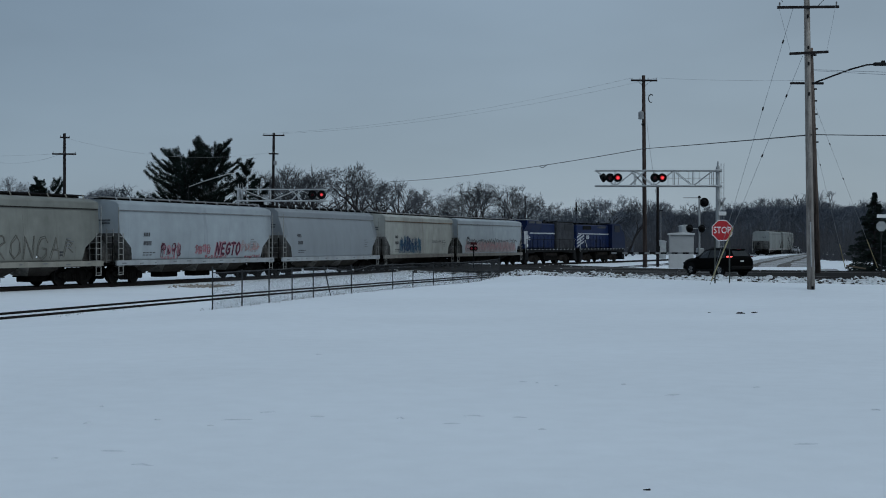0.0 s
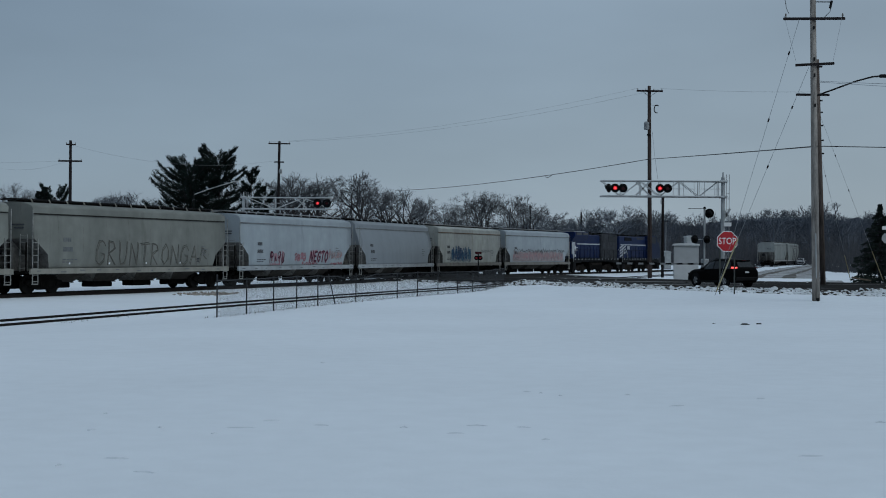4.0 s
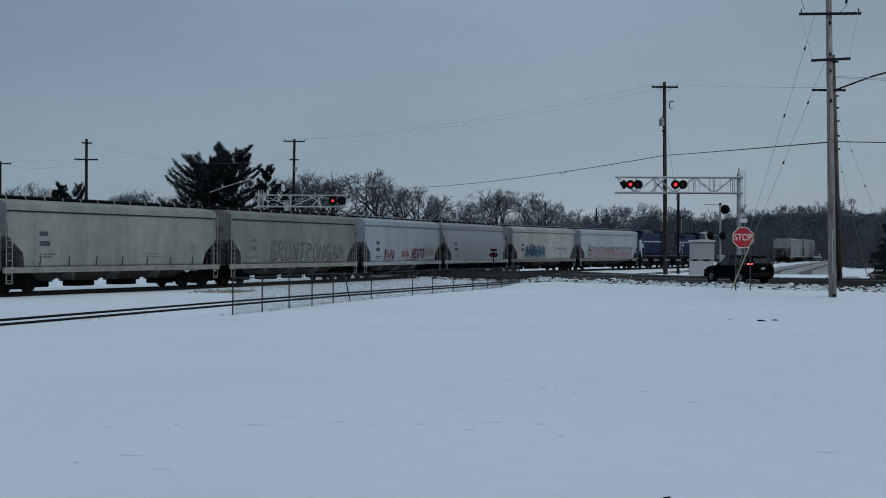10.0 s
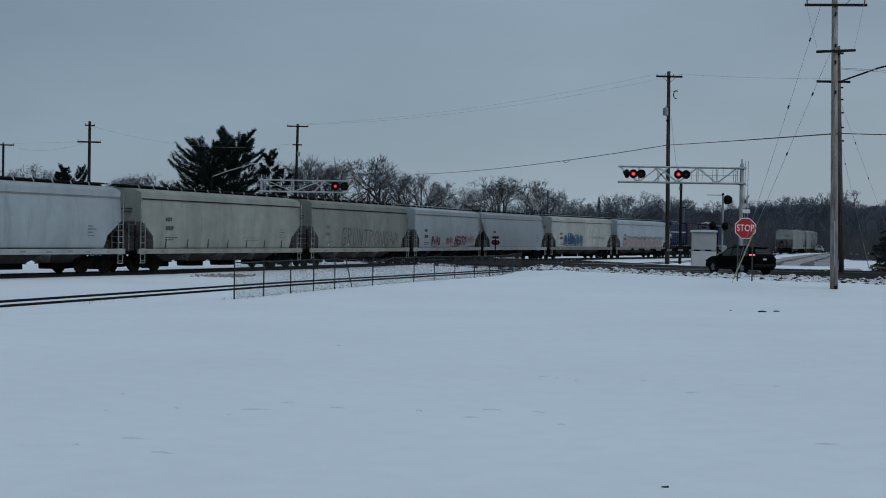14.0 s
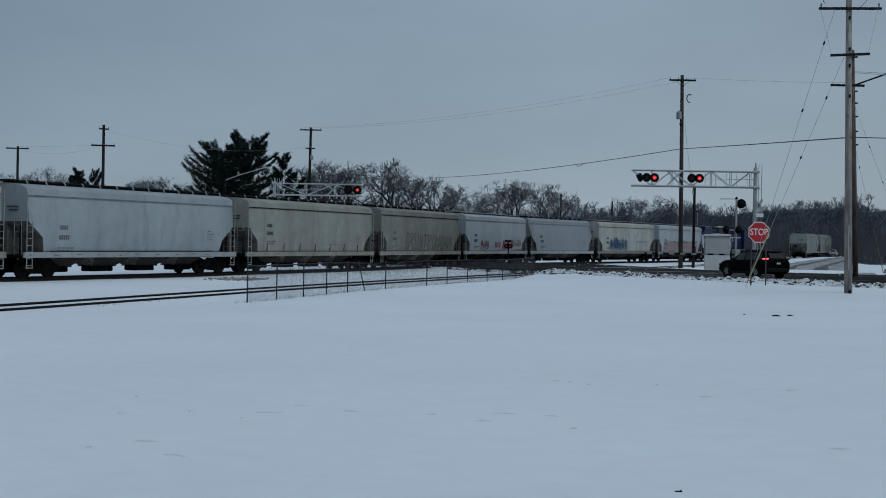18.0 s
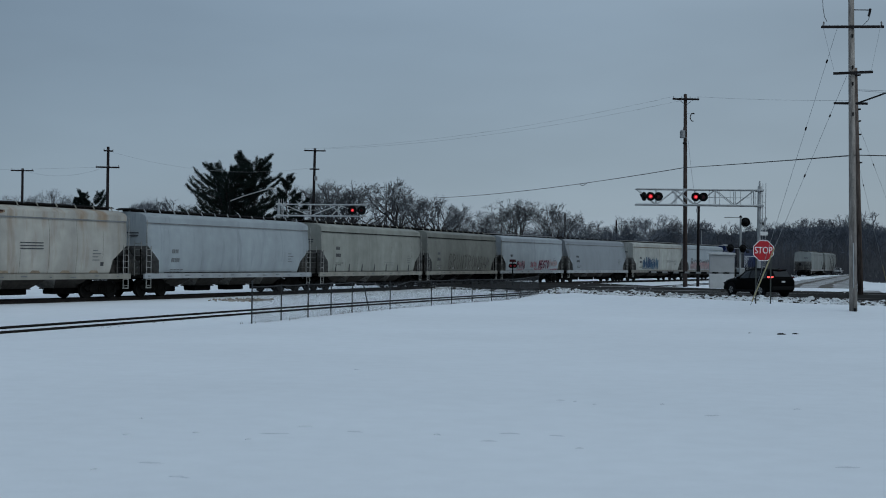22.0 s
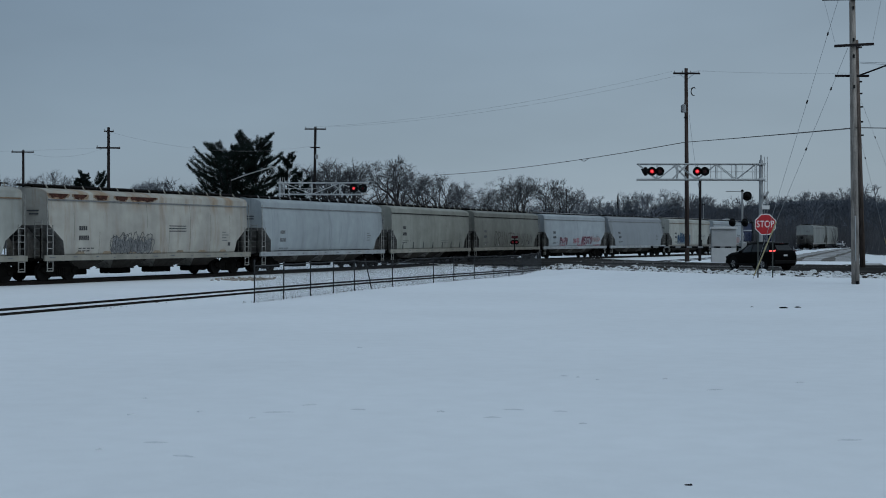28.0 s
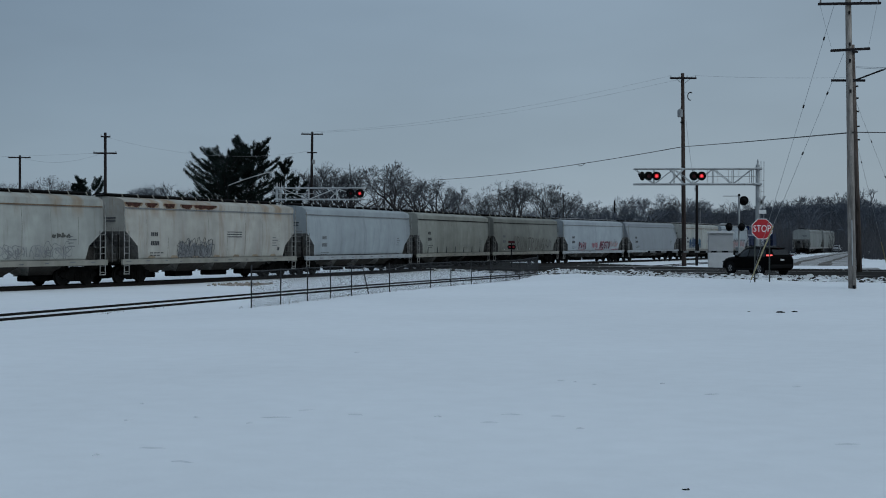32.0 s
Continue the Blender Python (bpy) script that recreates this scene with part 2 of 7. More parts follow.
# paler copy of the dark glass: snow light is put into its colour
SIDEGLASS = mat("lit_side_glass", (0.024, 0.028, 0.032), 0.06, 0, 0.05, 1, 5, 0.0, spec=0.5)
PORCELAIN = mat("insulator_glaze", (0.16, 0.15, 0.145), 0.3, 0, 0.1, 3, 20, 0.0)
TRANSF = mat("transformer_grey", (0.27, 0.28, 0.29), 0.5, 0.1, 0.15, 3, 20, 0.05)
LENS_ON = glow("lit_red_lens", (1.0, 0.075, 0.085), 1.3)
LENS_RING = glow("lit_red_lens_rim", (0.75, 0.018, 0.03), 0.5)
LENS_DIM = mat("dark_red_lens", (0.05, 0.006, 0.008), 0.25, 0, 0.1, 3, 20, 0.0)
TAIL_ON = glow("lit_tail_lamp", (1.0, 0.10, 0.09), 1.6)
RUST = mat("rust_patch", (0.055, 0.020, 0.014), 0.9, 0, 0.5, 3, 14, 0.2, dirt=(0.12, 0.05, 0.028), dirt_amount=0.6)
RUSTPALE = mat("rust_stain", (0.29, 0.235, 0.175), 0.9, 0, 0.3, 3, 14, 0.1)
INKBLACK = mat("spray_black", (0.055, 0.055, 0.06), 0.8, 0, 0.2, 3, 14, 0.0)
INKGREY = mat("spray_grey", (0.150, 0.157, 0.165), 0.8, 0, 0.25, 3, 14, 0.0)
INKPINK = mat("spray_pink", (0.34, 0.185, 0.215), 0.8, 0, 0.25, 3, 14, 0.0)
INKRED = mat("spray_crimson", (0.26, 0.10, 0.12), 0.8, 0, 0.25, 3, 14, 0.0)
INKDARK = mat("stencil_dark", (0.07, 0.072, 0.08), 0.8, 0, 0.15, 3, 14, 0.0)


# ---- mesh helpers ----
def part(name, bm, material, parent=None, label=""):
    """Links a bmesh (or a finished mesh) as one object, under a thing or a part."""
    if isinstance(bm, bpy.types.Mesh):
        me = bm
    else:
        me = bpy.data.meshes.new(name)
        bm.normal_update()
        bm.to_mesh(me)
        bm.free()
    if not me.materials:
        for mm in (material if isinstance(material, (list, tuple)) else [material]):
            me.materials.append(mm)
    ob = new(name, me)
    if parent:
        ob.parent = parent
    if label:
        tagged(ob, label)
    return ob


def thing(name, m, label, category, group="", kind=""):
    ob = new(name)
    ob.matrix_basis = m
    return tagged(ob, label, category, group, kind)


def box(bm, c, s, rot=None, bevel=0.0):
    m = Matrix.Translation(c) @ (rot.to_4x4() if rot is not None else Matrix.Identity(4)) @ Matrix.Diagonal((*s, 1))
    r = bmesh.ops.create_cube(bm, size=1, matrix=m)
    if bevel:
        es = list({e for v in r["verts"] for e in v.link_edges})
        bmesh.ops.bevel(bm, geom=es, offset=bevel, segments=1, affect="EDGES")
    return bm


def rod(bm, a, b, r0, r1=None, n=8):
    a, b = Vector(a), Vector(b)
    d = b - a
    m = Matrix.Translation((a + b) / 2) @ d.to_track_quat("Z", "Y").to_matrix().to_4x4()
    bmesh.ops.create_cone(bm, cap_ends=True, segments=n, radius1=r0, radius2=r0 if r1 is None else r1, depth=d.length, matrix=m)
    return bm


def bm_box(c, s, rot=None, bevel=0.0):
    return box(bmesh.new(), c, s, rot, bevel)


def bm_rod(a, b, r0, r1=None, n=8):
    return rod(bmesh.new(), a, b, r0, r1, n)


def disc_stack(rings, n=16, axis="Z"):
    """A turned body: rings of (height, radius) along an axis."""
    bm = bmesh.new()
    prev = None
    for h, r in rings:
        ring = []
        for i in range(n):
            a = 2 * math.pi * i / n
            p = (r * math.cos(a), r * math.sin(a), h)
            ring.append(bm.verts.new(p if axis == "Z" else (p[0], p[2], p[1]) if axis == "Y" else (p[2], p[0], p[1])))
        if prev:
            for i in range(n):
                bm.faces.new((prev[i], prev[(i + 1) % n], ring[(i + 1) % n], ring[i]))
        else:
            bm.faces.new(ring[::-1])
        prev = ring
    bm.faces.new(prev)
    bmesh.ops.recalc_face_normals(bm, faces=bm.faces)
    return bm


def slab(poly, y0, y1, bm=None):
    """A plate: a polygon in x and z, thick from y0 to y1."""
    bm = bm or bmesh.new()
    a = [bm.verts.new((x, y0, z)) for x, z in poly]
    b = [bm.verts.new((x, y1, z)) for x, z in poly]
    fs = [bm.faces.new(a), bm.faces.new(b[::-1])]
    for i in range(len(poly)):
        j = (i + 1) % len(poly)
        fs.append(bm.faces.new((a[j], a[i], b[i], b[j])))
    bmesh.ops.recalc_face_normals(bm, faces=fs)
    return bm


def shade_smooth(ob):
    for p in ob.data.polygons:
        p.use_smooth = True
    return ob


def tube_mesh(paths, sides=3):
    """Thin tubes along polylines: (points, start radius, end radius)."""
    vs, fs = [], []
    for pts, r0, r1 in paths:
        pts = [Vector(p) for p in pts]
        base = len(vs)
        for i, p in enumerate(pts):
            d = (pts[min(i + 1, len(pts) - 1)] - pts[max(i - 1, 0)]).normalized()
            u = d.cross(Vector((0.31, 0.17, 0.93))).normalized()
            w = d.cross(u)
            r = r0 + (r1 - r0) * i / max(1, len(pts) - 1)
            for k in range(sides):
                a = 2 * math.pi * k / sides
                vs.append(tuple(p + (u * math.cos(a) + w * math.sin(a)) * r))
        for i in range(len(pts) - 1):
            for k in range(sides):
                k2 = (k + 1) % sides
                fs.append((base + i * sides + k, base + i * sides + k2, base + (i + 1) * sides + k2, base + (i + 1) * sides + k))
    me = bpy.data.meshes.new("tubes")
    me.from_pydata(vs, [], fs)
    me.update()
    return me


def text_mesh(words, size):
    cu = bpy.data.curves.new("words", "FONT")
    cu.body, cu.size, cu.align_x, cu.align_y, cu.extrude = words, size, "CENTER", "CENTER", 0.004
    ob = bpy.data.objects.new("words", cu)
    me = bpy.data.meshes.new_from_object(ob)
    bpy.data.objects.remove(ob)
    return me


# ---- plan ----
def smooth(a, b, x):
    u = min(1.0, max(0.0, (x - a) / (b - a)))
    return u * u * (3 - 2 * u)


# main track: a start, a heading from +y towards +x, and a curvature that changes along the line
KNOTS_S, KNOTS_K = (-140, 0, 35, 70, 105, 140, 175, 260), (-0.00241, -0.00241, -0.00291, 0.00720, -0.00251, -0.00295, 0.0, 0.0)
LINE_S = np.arange(-140, 420.5, 0.5)
_k = np.interp(LINE_S, KNOTS_S, KNOTS_K)
LINE_H = np.cumsum(_k) * 0.5
LINE_H += 0.44008 - np.interp(0, LINE_S, LINE_H)
LINE_X, LINE_Y = np.cumsum(np.sin(LINE_H)) * 0.5, np.cumsum(np.cos(LINE_H)) * 0.5
LINE_X += -21.838 - np.interp(0, LINE_S, LINE_X)
LINE_Y += 63.418 - np.interp(0, LINE_S, LINE_Y)


def on_line(s, off=0.0):
    """Place on the main track s metres along it, off metres to its right, and its heading."""
    x, y, h = np.interp(s, LINE_S, LINE_X), np.interp(s, LINE_S, LINE_Y), np.interp(s, LINE_S, LINE_H)
    return float(x + off * math.cos(h)), float(y - off * math.sin(h)), float(h)


# siding: a gentle line from beside the lot to the parked cars
SIDE_PTS = [(-27.5, 0.0), (-19.9, 20.0), (-13.3, 39.5), (-9.0, 55.0), (-5.2, 66.0), (0.0, 80.0), (7.6, 100.0), (17.0, 122.0), (32.0, 160.0), (43.0, 195.0), (51.0, 220.0), (58.5, 240.0), (73.0, 275.0), (100.0, 340.0)]


def on_side(y):
    return float(np.interp(y, [p[1] for p in SIDE_PTS], [p[0] for p in SIDE_PTS]))


_main_y, _main_x = LINE_Y, LINE_X


def main_x(y):
    return float(np.interp(y, _main_y, _main_x))


# edges of the road area: near (towards the lot) and far
ROAD_NEAR = [(60, 60.5), (38, 68.0), (27, 72.0), (19, 75.5), (13.5, 80.3), (8.5, 89.0), (4.0, 96.5), (-1.0, 103.5), (-9.0, 114.5), (-20.0, 130.0), (-45.0, 168.0)]
ROAD_FAR = [(72, 86.0), (50, 90.0), (40, 93.0), (31, 96.5), (23.0, 100.5), (17.0, 106.5), (13.5, 117.0), (8.5, 131.0), (0.0, 146.0), (-11.0, 160.0), (-37.0, 190.0)]


def bank_line(x):
    """y of the foot of the ploughed bank along the near side of the road."""
    return float(np.interp(x, [p[0] for p in ROAD_NEAR[::-1]], [p[1] for p in ROAD_NEAR[::-1]])) - 1.0


def ground_z(x, y):
    track = on_side(y)
    right = smooth(1.5, 6.0, x - track)
    near_track = math.exp(-((x - track) / 2.6) ** 4)
    z = -0.17 + 0.095 * near_track + right * (0.24 + 0.11 * smooth(0, 14, x))
    z += 0.34 * (1 - smooth(8, 38, y)) * smooth(-3, 5, x - track)
    if 3.0 < x < 90 and 40 < y < 110:
        d = y - bank_line(x)
        z += ((0.25 - 0.15 * smooth(-17, -6, d)) * smooth(-33, -23, d) * (1 - smooth(-5.5, 0.5, d)) + 0.07 * math.exp(-((d + 5) / 3.5) ** 2) * (1 + noise.noise((x * 0.6, y * 0.4, 3)))) * smooth(3.0, 7.5, x)
    if 3.0 < x < 90 and 40 < y < 110:
        z -= 0.33 * smooth(5.2, 9.0, x) * smooth(-20, -9, d)
        z += 0.10 * math.exp(-((x - 4.6) / 1.3) ** 2 - ((y - 84.0) / 4.0) ** 2)
    z += 0.035 * noise.noise((x * 0.13, y * 0.13, 1)) * smooth(2.5, 5, abs(x - track))
    if y > 240:
        z += 0.004 * (y - 240)
    return z


def road_z(x, y):
    s = x - main_x(y)
    return 0.17 * smooth(1.5, 9, s)


# ---- ground, road, tracks ----
def spaced(lo, hi, fine_lo, fine_hi, step, grow=1.22):
    out = list(np.arange(fine_lo, fine_hi + 1e-6, step))
    d, v = step, fine_hi
    while v < hi:
        d *= grow
        v += d
        out.append(v)
    d, v = step, fine_lo
    while v > lo:
        d *= grow
        v -= d
        out.insert(0, v)
    return out


def build_ground():
    xs, ys = spaced(-2600, 2600, -34, 62, 0.75), spaced(-1500, 3600, 2, 126, 0.75)
    vs = [(x, y, ground_z(x, y)) for y in ys for x in xs]
    w = len(xs)
    fs = [(j * w + i, j * w + i + 1, (j + 1) * w + i + 1, (j + 1) * w + i) for j in range(len(ys) - 1) for i in range(w - 1)]
    me = bpy.data.meshes.new("ground")
    me.from_pydata(vs, [], fs)
    ob = shade_smooth(part("ground", me, SNOW))
    tagged(ob, "snow-covered ground of the open lot and rail yard", "ground", kind="structure")


def resample(pts, n):
    p = np.array(pts, float)
    d = np.r_[0, np.cumsum(np.hypot(*np.diff(p, axis=0).T))]
    u = np.linspace(0, d[-1], n)
    return np.c_[np.interp(u, d, p[:, 0]), np.interp(u, d, p[:, 1])]


def build_road():
    a, b = resample(ROAD_NEAR, 70), resample(ROAD_FAR, 70)
    rows = 14
    vs, fs = [], []
    for i in range(70):
        for j in range(rows):
            x, y = a[i] + (b[i] - a[i]) * j / (rows - 1)
            wob = 0.5 * noise.noise((x * 0.35, y * 0.35, 8)) if j in (0, rows - 1) else 0.0
            y += wob
            z = max(road_z(x, y), ground_z(x, y) + 0.015) + 0.02 * noise.noise((x * 0.5, y * 0.5, 2)) + (0.03 if 0 < j < rows - 1 else -0.08)
            vs.append((x, y, z))
    for i in range(69):
        for j in range(rows - 1):
            k = i * rows + j
            fs.append((k, k + 1, k + rows + 1, k + rows))
    me = bpy.data.meshes.new("road")
    me.from_pydata(vs, [], fs)
    ob = shade_smooth(part("road", me, ASPHALT))
    tagged(ob, "wet grey asphalt road with slush crossing the tracks", "road", kind="structure")
    # the snow-packed lane that leads off to the parked cars
    lane = resample([(22.5, 92), (33, 130), (55, 200), (76, 262)], 60)
    lane_mat = mat("slushy_lane", (0.13, 0.118, 0.108), 0.8, 0, 0.4, 0.3, 3, 0.4, dirt=(0.5, 0.51, 0.52), dirt_amount=0.35, spec=0.05)
    side_lane = tagged(new("side_road"), "snow-packed side lane with dark wheel ruts", "road", kind="structure")
    slush = mat("lane_slush", (0.43, 0.435, 0.445), 0.8, 0, 0.45, 0.25, 2.5, 0.4, dirt=(0.12, 0.105, 0.09), dirt_amount=0.95, spec=0.05)
    vs, fs, cols = [], [], 12
    for i, (x, y) in enumerate(lane):
        for j in range(cols):
            o = (j / (cols - 1) * 2 - 1) * (3.6 + 1.2 * noise.noise((y * 0.08, j * 0.5, 5)) + 4.0 * (1 - smooth(0, 12, i)))
            vs.append((x + o, y - o * 0.35, ground_z(x + o, y - o * 0.35) + (0.012 + 0.01 * noise.noise((x + o, y * 0.4, 4)) if 0 < j < cols - 1 else -0.03)))
    for i in range(len(lane) - 1):
        for j in range(cols - 1):
            k = i * cols + j
            fs.append((k, k + 1, k + cols + 1, k + cols))
    me = bpy.data.meshes.new("slush_bed")
    me.from_pydata(vs, [], fs)
    shade_smooth(part("slush_bed", me, slush, side_lane, "grey trodden slush"))
    for rut in (-1.3, 1.2):
        vs, fs = [], []
        for i, (x, y) in enumerate(lane):
            for j in range(4):
                o = rut + (j - 1.5) / 1.5 * (0.36 + 0.4 * noise.noise((y * 0.12, rut * 3, 0)))
                vs.append((x + o, y - o * 0.35, ground_z(x + o, y - o * 0.35) + (0.05 if j in (1, 2) else 0.02) + 0.015 * noise.noise((x + o, y * 0.3, 4))))
        for i in range(59):
            for j in range(3):
                k = i * 4 + j
                fs.append((k, k + 1, k + 5, k + 4))
        me = bpy.data.meshes.new("wheel_rut")
        me.from_pydata(vs, [], fs)
        shade_smooth(part("wheel_rut", me, lane_mat, side_lane))


def rail_mesh(points, width=0.07, height=0.17, head=0.07):
    """A rail: foot, web and head, swept along a line of (x, y, z of the top)."""
    prof = [(-0.07, -height), (0.07, -height), (0.07, -height + 0.025), (0.012, -height + 0.05), (0.012, -0.045), (0.036, -0.035), (0.036, 0.0), (-0.036, 0.0), (-0.036, -0.035), (-0.012, -0.045), (-0.012, -height + 0.05), (-0.07, -height + 0.025)]
    vs, fs = [], []
    n = len(prof)
    for i, p in enumerate(points):
        q0, q1 = points[max(0, i - 1)], points[min(len(points) - 1, i + 1)]
        h = math.atan2(q1[0] - q0[0], q1[1] - q0[1])
        for o, z in prof:
            vs.append((p[0] + o * math.cos(h), p[1] - o * math.sin(h), p[2] + z))
    for i in range(len(points) - 1):
        for k in range(n):
            k2 = (k + 1) % n
            fs.append((i * n + k, i * n + k2, (i + 1) * n + k2, (i + 1) * n + k))
    me = bpy.data.meshes.new("rail")
    me.from_pydata(vs, [], fs)
    return me


def bed_mesh(centre, half, z_of, rows=9, seed=0):
    vs, fs = [], []
    for i, (x, y, h) in enumerate(centre):
        for j in range(rows):
            o = (j / (rows - 1) * 2 - 1) * half
            edge = abs(o) / half
            zz = z_of + (0.05 * noise.noise((x + o, y, seed)) if edge < 0.99 else -0.12)
            vs.append((x + o * math.cos(h), y - o * math.sin(h), zz))
    for i in range(len(centre) - 1):
        for j in range(rows - 1):
            k = i * rows + j
            fs.append((k, k + 1, k + rows + 1, k + rows))
    me = bpy.data.meshes.new("bed")
    me.from_pydata(vs, [], fs)
    return me


def build_track(name, centre, label, bed_half, bed_z):
    """A track of two rails on ties in a bed; centre: rows of x, y, heading."""
    tr = thing(name, pose(0, 0, 0), label, "railway track", kind="structure")
    for side in (-0.755, 0.755):
        part("rail", rail_mesh([(x + side * math.cos(h), y - side * math.sin(h), 0.0) for x, y, h in centre]), RAIL, tr, "dark rusty steel rail")
    if bed_half:
        part("ballast_bed", bed_mesh(centre, bed_half, bed_z), BALLAST, tr, "dark ballast half covered with snow")
    return tr


MAIN_ROWS = [on_line(s) for s in np.arange(-120, 330, 2.5)]
_ys = np.arange(0.0, 300.0, 2.5)
SIDE_ROWS = []
_sx = np.convolve(np.pad([on_side(y) for y in _ys], 4, mode="reflect", reflect_type="odd"), np.ones(9) / 9, mode="valid")
for i, y in enumerate(_ys):
    j0, j1 = max(0, i - 1), min(len(_ys) - 1, i + 1)
    SIDE_ROWS.append((float(_sx[i]), float(y), math.atan2(_sx[j1] - _sx[j0], _ys[j1] - _ys[j0])))

build_ground()
build_road()
main_track = build_track("main_track", MAIN_ROWS, "main railway track with dark rails in snowy ballast", 0.95, -0.155)
siding_track = build_track("siding_track", SIDE_ROWS, "siding track with dark rails sunk in snow", 0, 0)

def lump_mesh(spots, seed):
    """Many small broken lumps in one mesh: rows of x, y, z, size."""
    rng = random.Random(seed)
    t = (1 + 5 ** 0.5) / 2
    ico_v = [Vector(v).normalized() for v in ((-1, t, 0), (1, t, 0), (-1, -t, 0), (1, -t, 0), (0, -1, t), (0, 1, t), (0, -1, -t), (0, 1, -t), (t, 0, -1), (t, 0, 1), (-t, 0, -1), (-t, 0, 1))]
    ico_f = ((0, 11, 5), (0, 5, 1), (0, 1, 7), (0, 7, 10), (0, 10, 11), (1, 5, 9), (5, 11, 4), (11, 10, 2), (10, 7, 6), (7, 1, 8), (3, 9, 4), (3, 4, 2), (3, 2, 6), (3, 6, 8), (3, 8, 9), (4, 9, 5), (2, 4, 11), (6, 2, 10), (8, 6, 7), (9, 8, 1))
    vs, fs = [], []
    for x, y, z, s in spots:
        b = len(vs)
        q = Euler((rng.uniform(0, 6), rng.uniform(0, 6), rng.uniform(0, 6))).to_matrix()
        sx, sy, sz = rng.uniform(0.7, 1.5), rng.uniform(0.7, 1.3), rng.uniform(0.45, 0.8)
        for v in ico_v:
            p = q @ (v * rng.uniform(0.75, 1.2))
            vs.append((x + p.x * s * sx, y + p.y * s * sy, z + p.z * s * sz))
        fs += [tuple(b + i for i in f) for f in ico_f]
    me = bpy.data.meshes.new("lumps")
    me.from_pydata(vs, [], fs)
    return me


def bank_rise(x, y):
    """Height of the ploughed ridge over the ground beside the road."""
    v = (y - (bank_line(x) - 8.6)) / 9.0
    if not 0.0 < v < 1.0:
        return 0.0
    hump = (v * math.sin(math.pi * v ** 1.6) + 0.03) * (0.46 + 0.22 * noise.noise((x * 0.45, 2, 6))) * smooth(3.6, 6.0, x)
    rough = 0.11 * noise.noise((x * 2.0, y * 1.6, 1)) + 0.09 * noise.noise((x * 5.5, y * 4.0, 2))
    return hump + rough * min(1.0, 4 * math.sin(math.pi * v)) * (0.35 + 0.65 * v) - 0.03


def build_banks():
    rng = random.Random(11)
    near, dark = [], []
    for _ in range(5600):
        x = 4.2 + 54 * rng.random() ** 1.3
        y = bank_line(x) + rng.uniform(-7.5, 0.8) - rng.random() ** 4 * 3
        s = rng.uniform(0.03, 0.11) * (1.7 if rng.random() < 0.06 else 1.0)
        (dark if rng.random() < 0.33 else near).append((x, y, ground_z(x, y) + bank_rise(x, y) + s * 0.2, s))
    for _ in range(520):
        x = rng.uniform(4.5, 58)
        y = bank_line(x) + rng.gauss(-0.9, 0.55)
        s = rng.uniform(0.04, 0.12) * (1.7 if rng.random() < 0.10 else 1.0)
        (dark if rng.random() < 0.25 else near).append((x, y, ground_z(x, y) + bank_rise(x, y) + s * 0.3, s))
    for _ in range(420):
        u = rng.random()
        x = -9 + 22 * u
        y = float(np.interp(x, [p[0] for p in ROAD_NEAR[::-1]], [p[1] for p in ROAD_NEAR[::-1]])) + rng.gauss(-0.9, 0.6)
        s = rng.uniform(0.06, 0.2)
        (dark if rng.random() < 0.3 else near).append((x, y, ground_z(x, y) + s * 0.3, s))
    for _ in range(260):
        x = rng.uniform(9, 60)
        y = float(np.interp(x, [p[0] for p in ROAD_FAR[::-1]], [p[1] for p in ROAD_FAR[::-1]])) + rng.gauss(0.6, 0.5)
        s = rng.uniform(0.06, 0.2)
        near.append((x, y, ground_z(x, y) + s * 0.3, s))
    for lane_u, amount in ((0.12, 260), (0.5, 90), (0.86, 300)):
        ra, rb = resample(ROAD_NEAR, 200), resample(ROAD_FAR, 200)
        for _ in range(amount):
            i = rng.randrange(20, 165)
            u = lane_u + rng.gauss(0, 0.05)
            x, y = ra[i] + (rb[i] - ra[i]) * u
            if noise.noise((x * 0.12, y * 0.05, lane_u * 9)) < -0.05:
                continue
            s = rng.uniform(0.02, 0.08)
            (dark if rng.random() < 0.35 else near).append((float(x) + rng.gauss(0, 0.2), float(y), max(road_z(x, y), ground_z(x, y) + 0.015) + 0.03, s))
    # the ridge itself, rough and broken
    vs, fs, cols = [], [], 34
    xs = np.arange(3.6, 60, 0.13)
    for x in xs:
        for j in range(cols):
            v = j / (cols - 1)
            y = bank_line(x) - 8.6 + 9.0 * v + 0.3 * noise.noise((x * 0.9, v * 3, 5))
            vs.append((x, y, ground_z(x, y) + bank_rise(x, y) - (0.03 if j in (0, cols - 1) else 0.0)))
    for i in range(len(xs) - 1):
        for j in range(cols - 1):
            k = i * cols + j
            fs.append((k, k + cols, k + cols + 1, k + 1))
    me = bpy.data.meshes.new("ridge")
    me.from_pydata(vs, [], fs)
    tagged(part("snow_ridge", me, BANK), "rough ridge of ploughed dirty snow beside the road", "snow bank", kind="stuff")
    tagged(part("snow_bank", lump_mesh(near, 1), BANK), "ploughed bank of broken dirty snow along the road", "snow bank", kind="stuff")
    tagged(part("dirt_clods", lump_mesh(dark, 2), mat("road_dirt", (0.055, 0.047, 0.04), 0.9, 0, 0.4, 2, 12, 0.3)), "brown clods of frozen road dirt in the snow bank", "dirt", kind="stuff")


build_banks()


